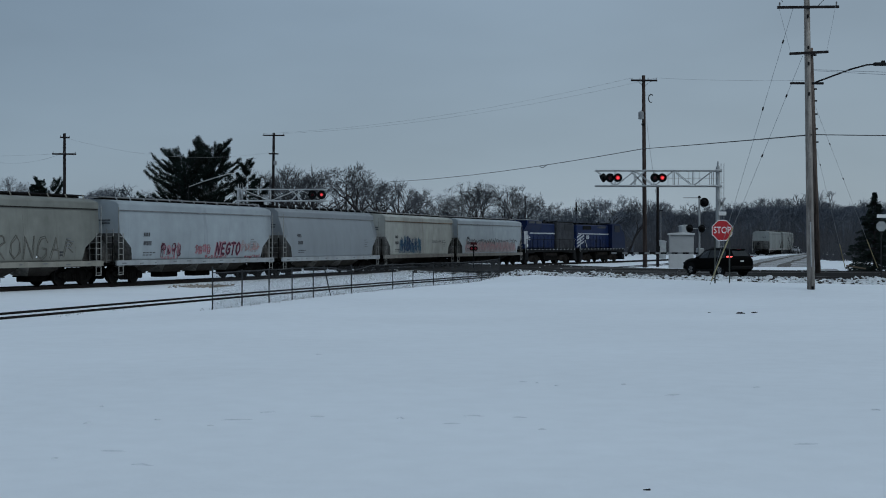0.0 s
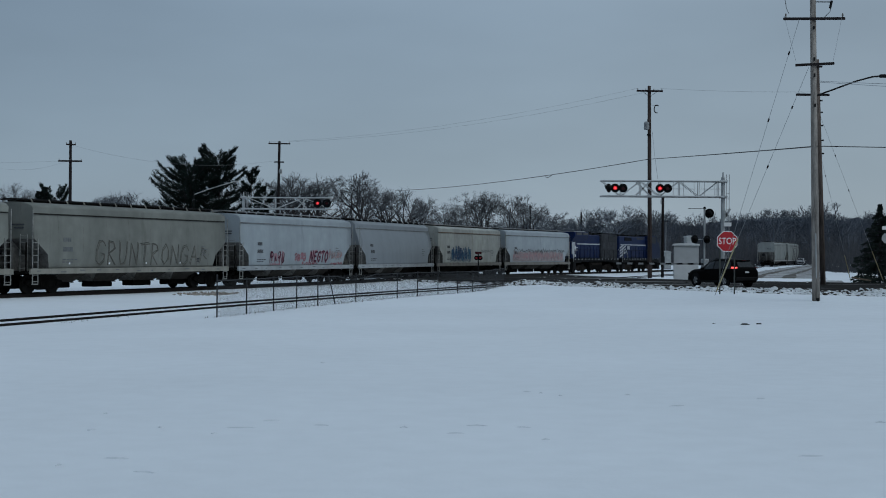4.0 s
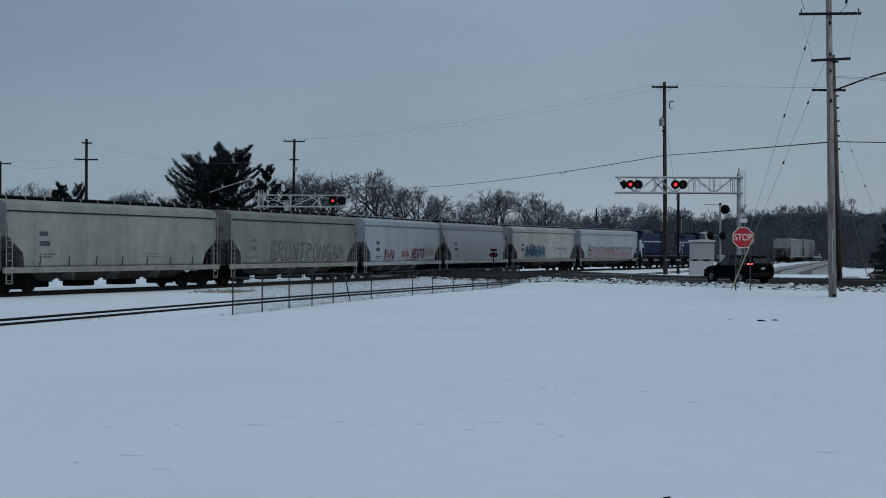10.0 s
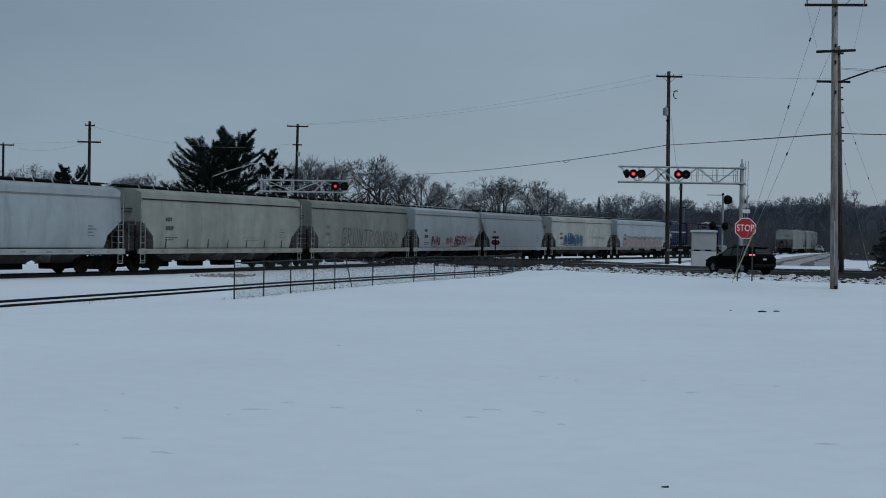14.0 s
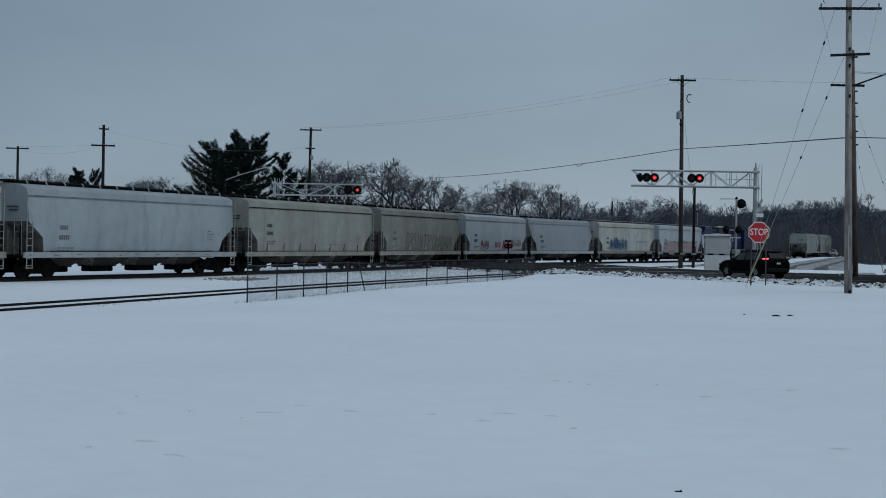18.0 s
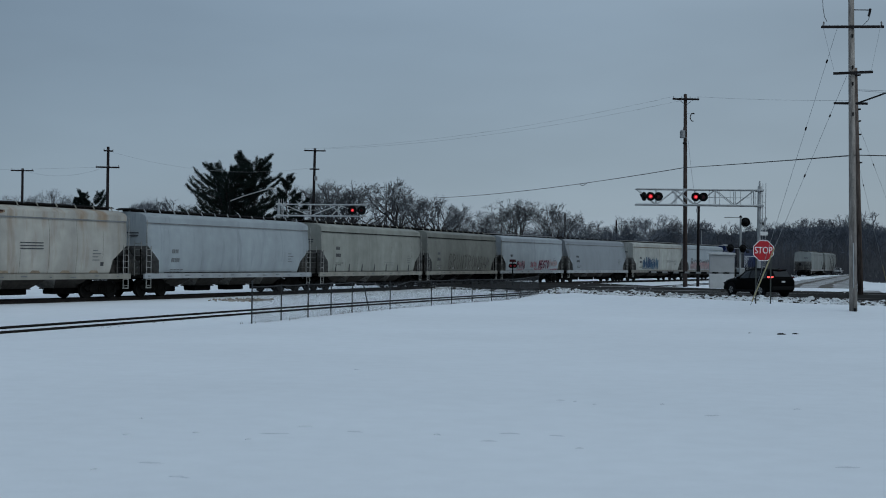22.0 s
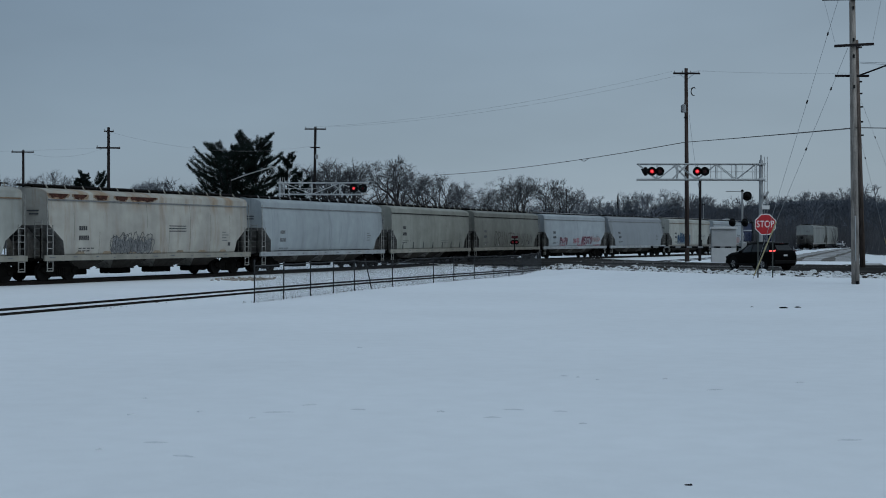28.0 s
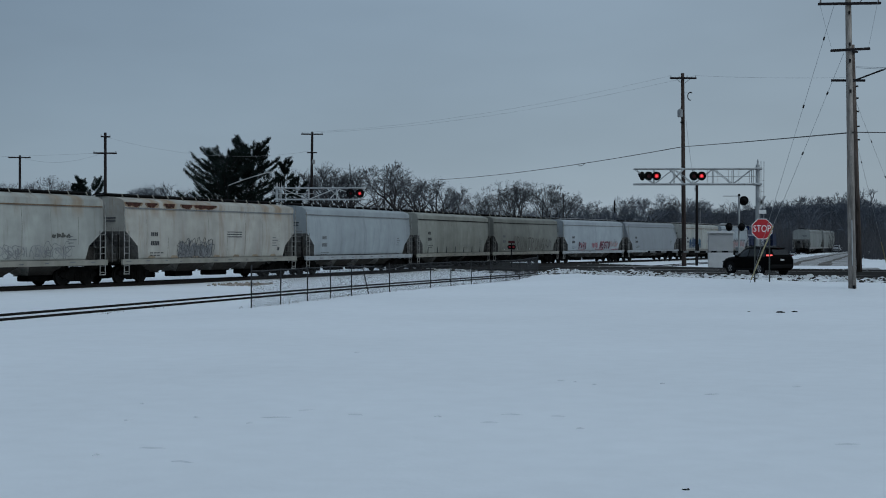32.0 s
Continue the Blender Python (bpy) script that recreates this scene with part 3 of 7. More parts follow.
def build_furrows():
    """Faint wind-blown marks on the lot's snow."""
    rng = random.Random(14)
    vs, fs = [], []
    marks = [(-3.57, 13.06, 0.11), (-3.81, 14.52, 0.06), (-2.93, 13.31, 0.09), (-2.3, 12.86, 0.08), (-2.11, 13.31, 0.41), (-1.88, 13.98, 0.22), (-1.31, 13.57, 0.22), (-0.44, 13.44, 0.11), (0.09, 13.02, 0.24), (0.32, 13.66, 0.29), (0.8, 13.53, 0.21), (0.96, 12.59, 0.12), (1.07, 17.3, 0.17), (1.24, 17.15, 0.07), (1.47, 16.81, 0.07), (2.36, 16.94, 0.09), (-2.17, 22.66, 0.12), (3.22, 11.51, 0.3), (-3.21, 10.77, 0.07), (2.76, 15.61, 0.27), (3.98, 16.47, 0.14), (4.63, 13.89, 0.14), (-2.42, 10.44, 0.27), (-2.84, 11.17, 0.29)]
    for x, y, L in marks:
        a = rng.gauss(0.0, 0.2)
        b = len(vs)
        n = 5
        for i in range(n):
            u = i / (n - 1) - 0.5
            px, py = x + u * L * math.cos(a), y + u * L * math.sin(a) + rng.gauss(0, 0.02)
            w = 0.035 * (1 - (2 * u) ** 2) + 0.004
            z = ground_z(px, py)
            vs += [(px, py - w, z - 0.006), (px, py, z + 0.016 * (1 - (2 * u) ** 2) - 0.004), (px, py + w, z - 0.006)]
        for i in range(n - 1):
            k = b + 3 * i
            fs += [(k, k + 3, k + 4, k + 1), (k + 1, k + 4, k + 5, k + 2)]
    me = bpy.data.meshes.new("furrows")
    me.from_pydata(vs, [], fs)
    tagged(part("snow_furrows", me, mat("crusted_snow", (0.62, 0.645, 0.69), 0.8, 0, 0.1, 3, 20, 0.0)), "faint crusted marks on the snow of the lot", "snow", kind="stuff")


build_furrows()


# ---- the train ----
_wheel_mesh = {}


def wheel_mesh(r):
    if r not in _wheel_mesh:
        bm = disc_stack([(-0.07, r * 0.55), (-0.07, r), (0.035, r * 0.985), (0.045, r * 1.055), (0.075, r * 1.055), (0.075, r * 0.88), (0.03, r * 0.78), (0.03, r * 0.3), (0.11, r * 0.26), (0.11, 0.08)], 22, "Y")
        me = bpy.data.meshes.new("wheel")
        bm.to_mesh(me)
        bm.free()
        me.materials.append(WHEELM)
        _wheel_mesh[r] = me
    return _wheel_mesh[r]


SPINNERS = []
_frame_mesh = {}


def sideframe_mesh(axles, grime):
    key = (tuple(axles), grime.name)
    if key not in _frame_mesh:
        e = axles[-1] + 0.42
        top = [(-e, 0.50), (-e + 0.08, 0.66), (-e + 0.5, 0.72), (-0.55, 0.92), (0.55, 0.92), (e - 0.5, 0.72), (e - 0.08, 0.66), (e, 0.50)]
        bottom = [(e - 0.3, 0.36), (0.65, 0.26), (0.5, 0.2), (-0.5, 0.2), (-0.65, 0.26), (-e + 0.3, 0.36)]
        bm = slab(top + bottom, -0.07, 0.07)
        for a in axles:
            rod(bm, (a, -0.13, 0.457), (a, 0.13, 0.457), 0.13, n=12)
        for k in range(-2, 3):
            rod(bm, (k * 0.14, -0.1, 0.27), (k * 0.14, -0.1, 0.62), 0.055, n=8)
        me = bpy.data.meshes.new("sideframe")
        bm.to_mesh(me)
        bm.free()
        me.materials.append(grime)
        _frame_mesh[key] = me
    return _frame_mesh[key]


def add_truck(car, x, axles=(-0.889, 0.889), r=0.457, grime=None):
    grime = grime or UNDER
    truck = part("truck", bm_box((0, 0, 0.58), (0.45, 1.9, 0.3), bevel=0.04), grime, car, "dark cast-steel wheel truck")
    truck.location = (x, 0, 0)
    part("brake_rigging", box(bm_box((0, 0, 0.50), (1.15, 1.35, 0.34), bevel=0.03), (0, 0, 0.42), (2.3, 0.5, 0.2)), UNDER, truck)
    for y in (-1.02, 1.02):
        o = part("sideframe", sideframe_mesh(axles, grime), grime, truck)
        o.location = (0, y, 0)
    for a in axles:
        for y, turn in ((-0.755, 0), (0.755, 180)):
            w = part("wheel", wheel_mesh(r), WHEELM, truck)
            w.matrix_basis = pose(a, y, r, rz=turn)
            SPINNERS.append((w, a, y, r, turn))
    return truck


def ladder(parent, x0, x1, y, z0, z1, material, rungs=7, tall=0.0):
    bm = bmesh.new()
    for x, top in ((x0, z1), (x1, tall or z1)):
        box(bm, (x, y, (z0 + top) / 2), (0.042, 0.03, top - z0))
    for i in range(rungs):
        z = z0 + (z1 - z0) * (i + 0.4) / rungs
        rod(bm, (x0, y - 0.01, z), (x1, y - 0.01, z), 0.016, n=6)
    return part("ladder", bm, material, parent, "grab ladder of steel rungs")


def drape(ob, side, off):
    """Bends a flat plate on to a car's curved side; side gives y at a height."""
    for v in ob.data.vertices:
        v.co.y += side(v.co.z) - off
    return ob


def outlines(parent, x0, x1, z0, z1, y, material, seed, letters=5, weight=0.05, label="sprayed graffiti outline letters"):
    """Bubble letters: closed wobbling outlines with an inner curl each."""
    rng = random.Random(seed)
    bm = bmesh.new()
    w = (x1 - x0) / letters
    for k in range(letters):
        cx, cz = x0 + (k + 0.5) * w, (z0 + z1) / 2 + rng.gauss(0, 0.04) * (z1 - z0)
        for scale, n in ((1.0, 18), (0.42, 12)):
            ph = rng.uniform(0, 6.28)
            pts = []
            for i in range(n + 1):
                a = 6.283 * (i % n) / n
                q = scale * (1 + 0.20 * math.sin(3 * a + ph) + 0.10 * math.sin(5 * a + 2 * ph))
                pts.append((cx + 0.56 * w * q * math.cos(a) * (1.0 if scale == 1 else 0.6), cz + 0.5 * (z1 - z0) * q * math.sin(a)))
            if scale < 1:
                pts = pts[:rng.randint(7, 11)]
            stroke(bm, pts, y, weight * rng.uniform(0.8, 1.2), rng)
    flip_out(bm)
    return tagged(part("graffiti", bm, material, parent, label), kind="stuff")


def tall_letters(parent, x0, w, z0, z1, y, material, seed, weight):
    """Tall hand-sprayed capitals in single strokes; the later ones are worn to loose lines."""
    rng = random.Random(seed)
    forms = [[[(0.9, 0.8), (0.7, 1), (0.3, 0.95), (0.05, 0.6), (0.1, 0.15), (0.5, 0), (0.85, 0.2), (0.85, 0.45), (0.5, 0.45)]],
             [[(0.1, 0), (0.12, 1)], [(0.12, 1), (0.6, 0.95), (0.75, 0.7), (0.15, 0.5), (0.85, 0.02)]],
             [[(0.1, 1), (0.12, 0.3), (0.35, 0.02), (0.7, 0.1), (0.85, 0.5), (0.85, 1)]],
             [[(0.1, 0), (0.14, 0.95), (0.8, 0.05), (0.85, 1)]],
             [[(0, 0.95), (0.95, 1)], [(0.5, 0.98), (0.45, 0)]]]
    forms += [forms[1], [[(0.5, 1), (0.12, 0.7), (0.15, 0.25), (0.5, 0), (0.88, 0.3), (0.85, 0.75), (0.5, 1)]], forms[3], forms[0],
              [[(0.05, 0), (0.45, 1), (0.9, 0)], [(0.2, 0.4), (0.75, 0.42)]], [[(0.1, 0.1), (0.3, 0.9), (0.8, 0.8), (0.5, 0.5), (0.9, 0.3)]]]
    bm = bmesh.new()
    for k, form in enumerate(forms):
        for line in form:
            pts = [(x0 + (k + 0.85 * u) * w + rng.gauss(0, 0.02), z0 + (z1 - z0) * v * (1 - 0.02 * k) + rng.gauss(0, 0.02)) for u, v in line]
            fine = [pts[0]]
            for p, q in zip(pts, pts[1:]):
                fine += [((p[0] + q[0]) / 2 + rng.gauss(0, 0.01), (p[1] + q[1]) / 2), q]
            stroke(bm, fine, y, weight, rng)
    flip_out(bm)
    return tagged(part("graffiti", bm, material, parent, "tall grey sprayed capitals"), kind="stuff")


def stroke(bm, pts, y, weight, rng):
    for (ax, az), (cx, cz) in zip(pts, pts[1:]):
        d = Vector((cx - ax, cz - az))
        if d.length < 1e-3:
            continue
        e = d.normalized() * weight * 0.3
        nx, nz = -d.y / d.length * weight / 2, d.x / d.length * weight / 2
        yy = y - rng.uniform(0.0, 0.003)
        ax, az, cx, cz = ax - e.x, az - e.y, cx + e.x, cz + e.y
        bm.faces.new([bm.verts.new(p) for p in ((ax - nx, yy, az - nz), (cx - nx, yy, cz - nz), (cx + nx, yy, cz + nz), (ax + nx, yy, az + nz))])


def flip_out(bm):
    for f in bm.faces:
        f.normal_update()
        if f.normal.y > 0:
            f.normal_flip()


LETTER_FORMS = {
    "N": [[(0.1, 0), (0.14, 0.95), (0.8, 0.05), (0.85, 1)]],
    "E": [[(0.85, 0.95), (0.2, 0.9), (0.15, 0.5), (0.65, 0.52)], [(0.15, 0.5), (0.2, 0.08), (0.85, 0.05)]],
    "G": [[(0.9, 0.8), (0.6, 1), (0.2, 0.8), (0.1, 0.3), (0.5, 0), (0.85, 0.2), (0.85, 0.45), (0.5, 0.45)]],
    "T": [[(0, 0.95), (0.95, 1)], [(0.5, 0.98), (0.45, 0)]],
    "O": [[(0.5, 1), (0.12, 0.7), (0.15, 0.25), (0.5, 0), (0.88, 0.3), (0.85, 0.75), (0.5, 1)]],
}


def sprayed_word(parent, word, x0, x1, z0, z1, y, material, weight, seed):
    """Hand-sprayed capitals in thick single strokes."""
    rng = random.Random(seed)
    bm = bmesh.new()
    w = (x1 - x0) / len(word)
    for k, c in enumerate(word):
        for line in LETTER_FORMS[c]:
            stroke(bm, [(x0 + (k + 0.92 * u) * w + 0.12 * v + rng.gauss(0, 0.015), z0 + (z1 - z0) * v + rng.gauss(0, 0.02)) for u, v in line], y, weight, rng)
    flip_out(bm)
    return tagged(part("graffiti", bm, material, parent, "sprayed capitals"), kind="stuff")


def zigzag(parent, x0, x1, z0, z1, y, material, seed, teeth, weight):
    """A jagged sprayed outline along the top of a colour fill."""
    rng = random.Random(seed)
    bm = bmesh.new()
    pts = [(x0 + (x1 - x0) * (i + rng.uniform(-0.3, 0.3)) / (2 * teeth), (z1 if i % 2 else z0) + rng.gauss(0, 0.25) * (z1 - z0)) for i in range(2 * teeth + 1)]
    for a, b in zip(pts, pts[1:]):
        stroke(bm, [a, b], y, weight * rng.uniform(0.4, 1.4), rng)
    flip_out(bm)
    return tagged(part("graffiti", bm, material, parent, "jagged black spray outline"), kind="stuff")


def scrawl(parent, x0, x1, z0, z1, y, material, seed, letters=7, weight=0.055, label="sprayed graffiti lettering"):
    """Loose spray strokes, letter by letter, thin plates on the car's side."""
    rng = random.Random(seed)
    bm = bmesh.new()
    w = (x1 - x0) / letters
    for k in range(letters):
        bx = x0 + k * w
        hi, lo = z1 - rng.uniform(0, 0.25) * (z1 - z0), z0 + rng.uniform(0, 0.2) * (z1 - z0)
        for _ in range(rng.randint(2, 4)):
            pts = [(bx + rng.uniform(0.02, 0.95) * w, rng.uniform(lo, hi))]
            kind = rng.random()
            if kind < 0.4:
                xx = bx + rng.uniform(0.1, 0.85) * w
                pts = [(xx + rng.uniform(-0.1, 0.1) * w, lo), (xx, (lo + hi) / 2), (xx + rng.uniform(-0.15, 0.15) * w, hi)]
            elif kind < 0.75:
                cx, cz, ra, rb = bx + w * 0.5, rng.uniform(lo + 0.3 * (hi - lo), hi - 0.2 * (hi - lo)), w * rng.uniform(0.25, 0.45), (hi - lo) * rng.uniform(0.18, 0.42)
                a0, span = rng.uniform(0, 6.28), rng.uniform(2.2, 5.6)
                pts = [(cx + ra * math.cos(a0 + span * i / 8), cz + rb * math.sin(a0 + span * i / 8)) for i in range(9)]
            else:
                pts.append((bx + rng.uniform(0.05, 0.95) * w, rng.uniform(lo, hi)))
                pts.append((bx + rng.uniform(0.05, 0.95) * w, rng.uniform(lo, hi)))
            stroke(bm, pts, y, weight, rng)
    flip_out(bm)
    return tagged(part("graffiti", bm, material, parent, label), kind="stuff")


def fill(parent, x0, x1, z0, z1, y, material, seed, ragged=0.45):
    """A sprayed colour field with a ragged top, in columns and rows that can follow the side."""
    rng = random.Random(seed)
    n, rows = 40, 6
    vs, fs = [], []
    for i in range(n + 1):
        x = x0 + (x1 - x0) * i / n
        top = z1 - (rng.uniform(0, ragged) if 0 < i < n else 0.8) * (z1 - z0)
        low = z0 + rng.uniform(0, 0.08)
        for j in range(rows + 1):
            vs.append((x + (rng.uniform(-0.05, 0.05) if j == rows else 0), y, low + (top - low) * j / rows))
    for i in range(n):
        for j in range(rows):
            k = i * (rows + 1) + j
            fs.append((k, k + rows + 1, k + rows + 2, k + 1))
    me = bpy.data.meshes.new("graffiti_fill")
    me.from_pydata(vs, [], fs)
    return part("graffiti_fill", me, material, parent, "worn colour fill behind the graffiti")


FILLPINK = mat("fill_pink", (0.27, 0.225, 0.23), 0.8, 0, 0.35, 2, 9, 0.0, dirt=(0.30, 0.31, 0.32), dirt_amount=0.6)
FILLBLUE = mat("fill_blue", (0.16, 0.19, 0.21), 0.8, 0, 0.45, 2, 9, 0.0, dirt=(0.30, 0.30, 0.28), dirt_amount=0.6)


def bars(parent, x, z, y, rows, material, name="lettering", label="stencilled marks"):
    """Marks that cannot be read: rows of (dx, dz, width, height) as thin plates."""
    bm = bmesh.new()
    for dx, dz, w, h in rows:
        box(bm, (x + dx + w / 2, y - 0.003, z + dz), (w, 0.008, h))
    return tagged(part(name, bm, material, parent, label), kind="stuff")


def letters_row(dx, dz, n, w, h, gap=0.3, rng=None):
    return [(dx + i * w * (1 + gap), dz, w, h) for i in range(n)]


def hopper(s0, length, paint, sill_paint, label, bays=3, ribs=0, bulge=0.10, seam=None, lip_tone=None, ladder_paint=None, walkway=None, grimy=False):
    """A covered hopper car: x forward, z from the rail."""
    car = thing("covered_hopper_car", pose(0, 0, 0), label, "hopper car", "freight cars of the moving train")
    ladder_paint = ladder_paint or LADDERM
    half = (length - 0.95) / 2
    xt = half - 0.36
    wy = 1.53
    z_lo, z_ap, z_mid = 1.24, 2.72, 1.95

    def x_lim(z):
        if z >= z_ap:
            return xt + 0.05 * (z - z_ap) / 1.3
        if z >= z_mid:
            return xt - 1.0 * (z_ap - z) / (z_ap - z_mid)
        return xt - 1.0 - 0.18 * (z_mid - z) / (z_mid - z_lo)

    def side(z):
        """y of the curved side sheet at a height; the strongly curved ones lean in towards the roof."""
        if bulge > 0.3:
            return -wy + bulge * max(0.0, (z - 1.8) / 2.18) ** 2
        return -wy + bulge * ((z - 2.65) / 1.35) ** 2

    top_y = side(3.98)
    prof = [(side(z), z) for z in (z_lo, 1.36, 1.6, z_mid, 2.15, 2.4, z_ap, 2.95, 3.2, 3.5, 3.75, 3.98)] + [(top_y, 4.14), (top_y, 4.27), (top_y + 0.04, 4.33), (top_y + 0.2, 4.41), (-0.85, 4.50), (-0.4, 4.54), (0.0, 4.55)]
    prof = prof + [(-y, z) for y, z in prof[-2::-1]]
    cols = 19
    vs, fs = [], []
    for y, z in prof:
        xl = x_lim(z)
        for i in range(cols):
            vs.append((-xl + 2 * xl * i / (cols - 1), y, z))
    n = len(prof)
    for k in range(n - 1):
        for i in range(cols - 1):
            a = k * cols + i
            fs.append((a, a + 1, a + cols + 1, a + cols))
    slopes = []
    for k in range((n - 1) // 2):
        m = n - 1 - k
        for i, flip in ((0, False), (cols - 1, True)):
            q = (k * cols + i, (k + 1) * cols + i, (m - 1) * cols + i, m * cols + i)
            if k + 1 == m - 1:
                q = (k * cols + i, (k + 1) * cols + i, m * cols + i)
            (slopes if prof[k + 1][1] <= z_ap + 0.01 else fs).append(q[::-1] if flip else q)
    for i in range(cols - 1):
        fs.append((i, (n - 1) * cols + i, (n - 1) * cols + i + 1, i + 1))
    me = bpy.data.meshes.new("body")
    me.from_pydata(vs, [], fs)
    for p in me.polygons:
        p.use_smooth = abs(p.normal.x) < 0.3
    part("body", me, paint, car)
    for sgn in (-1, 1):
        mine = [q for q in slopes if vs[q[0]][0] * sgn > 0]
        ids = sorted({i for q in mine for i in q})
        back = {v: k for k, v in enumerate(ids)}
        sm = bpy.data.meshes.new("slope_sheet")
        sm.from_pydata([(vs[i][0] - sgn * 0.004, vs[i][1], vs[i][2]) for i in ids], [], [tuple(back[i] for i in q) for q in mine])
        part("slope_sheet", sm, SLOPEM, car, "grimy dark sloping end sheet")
    for sy in (-1, 1):
        part("roof_rail", slab([(-xt - 0.04, 3.98), (xt + 0.04, 3.98), (xt + 0.05, 4.25), (-xt - 0.05, 4.25)], sy * (-top_y - 0.05), sy * (-top_y + 0.045)), paint, car)
        # the lip's shadow line is coloured on to this strip, rust where given
        part("rail_flange", bm_box((0, sy * (-top_y + 0.01), 3.945), (2 * xt, 0.10, 0.065)), lip_tone or LIPSHADE, car, "flange under the roof edge, coloured as lip shadow or rust")
    if seam:
        count = 8
        rng = random.Random(int(length * 100))
        for i in range(count):
            lo, hi = rng.choice(((1.3, 3.9), (2.0, 3.4), (2.6, 3.9), (1.3, 2.4)))
            zs = [lo + (hi - lo) * k / 8 for k in range(9)]
            x = -xt + 1.75 + (2 * xt - 3.5) * i / (count - 1)
            sm = bpy.data.meshes.new("panel_seam")
            sm.from_pydata([(x + o, side(z) - 0.006, z) for z in zs for o in (-0.010, 0.010)], [], [(2 * k, 2 * k + 1, 2 * k + 3, 2 * k + 2) for k in range(8)])
            part("panel_seam", sm, seam, car)
    # running board with its brackets, and the hatch covers under it
    part("running_board", bm_box((0, 0, 4.70), (2 * half - 0.2, 0.62, 0.055)), walkway or DARKSTEEL, car, "pale galvanised roof walkway" if walkway else "dark steel roof walkway")
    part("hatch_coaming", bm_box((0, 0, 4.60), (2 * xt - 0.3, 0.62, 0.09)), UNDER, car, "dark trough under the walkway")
    count = 13
    for i in range(count):
        x = -xt + 0.5 + (2 * xt - 1.0) * i / (count - 1)
        for sy in (-1, 1):
            part("walkway_bracket", bm_rod((x, sy * 0.84, 4.70), (x + 0.03, sy * 0.98, 4.44), 0.03, n=5), sill_paint, car)
    for sy in (-1, 1):
        part("roof_edge_rail", bm_rod((-xt, sy * 0.62, 4.66), (xt, sy * 0.62, 4.66), 0.03, n=5), walkway or DARKSTEEL, car)
    for i in range(5):
        x = -xt + (i + 0.5) * 2 * xt / 5
        part("roof_hatch", bm_box((x, 0, 4.58), (2 * xt / 5 - 0.3, 0.55, 0.14), bevel=0.04), paint, car)
    for sy in (-1, 1):
        part("side_sill", bm_box((0, sy * (wy - 0.005), 1.12), (2 * half - 0.1, 0.12, 0.27), bevel=0.012), sill_paint, car)
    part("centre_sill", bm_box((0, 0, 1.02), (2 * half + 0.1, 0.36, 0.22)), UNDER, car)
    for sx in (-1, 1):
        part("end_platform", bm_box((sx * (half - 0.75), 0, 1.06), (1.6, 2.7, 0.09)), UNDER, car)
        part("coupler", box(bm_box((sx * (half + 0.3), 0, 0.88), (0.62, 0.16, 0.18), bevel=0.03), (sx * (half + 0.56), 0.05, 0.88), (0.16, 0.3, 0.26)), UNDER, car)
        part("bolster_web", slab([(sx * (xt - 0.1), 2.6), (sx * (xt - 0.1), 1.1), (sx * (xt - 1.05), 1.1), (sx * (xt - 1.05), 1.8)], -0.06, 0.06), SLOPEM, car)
        bm = bmesh.new()
        for yr in (-1.22, -0.78):
            rod(bm, (sx * (xt + 0.16), yr, 1.08), (sx * (xt + 0.16), yr, 2.95), 0.022, n=5)
        for i in range(6):
            rod(bm, (sx * (xt + 0.16), -1.22, 1.25 + 0.32 * i), (sx * (xt + 0.16), -0.78, 1.25 + 0.32 * i), 0.014, n=5)
        part("end_ladder", bm, ladder_paint, car, "grab ladder on the end of the car")
        for yb in (1.3,):
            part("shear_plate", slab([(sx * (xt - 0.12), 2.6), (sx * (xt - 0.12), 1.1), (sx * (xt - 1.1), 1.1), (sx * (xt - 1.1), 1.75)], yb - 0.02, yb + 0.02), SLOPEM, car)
        part("end_marks", bm_box((sx * (xt + 0.055), -0.55, 3.42), (0.02, 0.75, 0.07)), INKDARK, car)
        part("end_marks", bm_box((sx * (xt + 0.055), -0.6, 3.26), (0.02, 0.6, 0.07)), INKDARK, car)
        for sy in (-1, 1):
            ladder(car, sx * (half - 0.60), sx * (half - 0.22), sy * (wy + 0.02), 0.50, 2.72, ladder_paint, tall=4.12)
            part("end_post", bm_box((sx * (half - 0.05), sy * 1.3, 1.8), (0.06, 0.06, 1.5)), UNDER, car)
            part("sill_step", bm_box((sx * (half - 0.41), sy * wy, 0.5), (0.42, 0.06, 0.05)), ladder_paint, car)
    part("brake_wheel", disc_stack([(0, 0.28), (0.04, 0.28), (0.04, 0.22), (0.02, 0.2)], 14, "X"), DARKSTEEL, car).location = (-half + 0.05, 0.45, 2.2)
    pitch = 3.42 if bays == 4 else 4.1
    inner = pitch * bays / 2
    for i in range(bays):
        x = -inner + (i + 0.5) * pitch
        end = abs(x) + pitch / 2 > half - 2.2
        g = (pitch - 1.8) / 2
        bm = bmesh.new()
        lv = []
        for hx, hy, z in ((pitch / 2 - 0.02, 1.40, 1.24), (g + 0.08, 0.44, 0.52)):
            lo, hi = x - hx, x + hx
            if end:
                lo, hi = max(lo, -half + 2.75), min(hi, half - 2.75)
            lv.append([bm.verts.new((lo if sx < 0 else hi, sy * hy, z)) for sx, sy in ((-1, -1), (1, -1), (1, 1), (-1, 1))])
        bm.faces.new(lv[0][::-1])
        for a, c in zip(lv, lv[1:]):
            for q in range(4):
                bm.faces.new((a[q], a[(q + 1) % 4], c[(q + 1) % 4], c[q]))
        bm.faces.new(lv[-1])
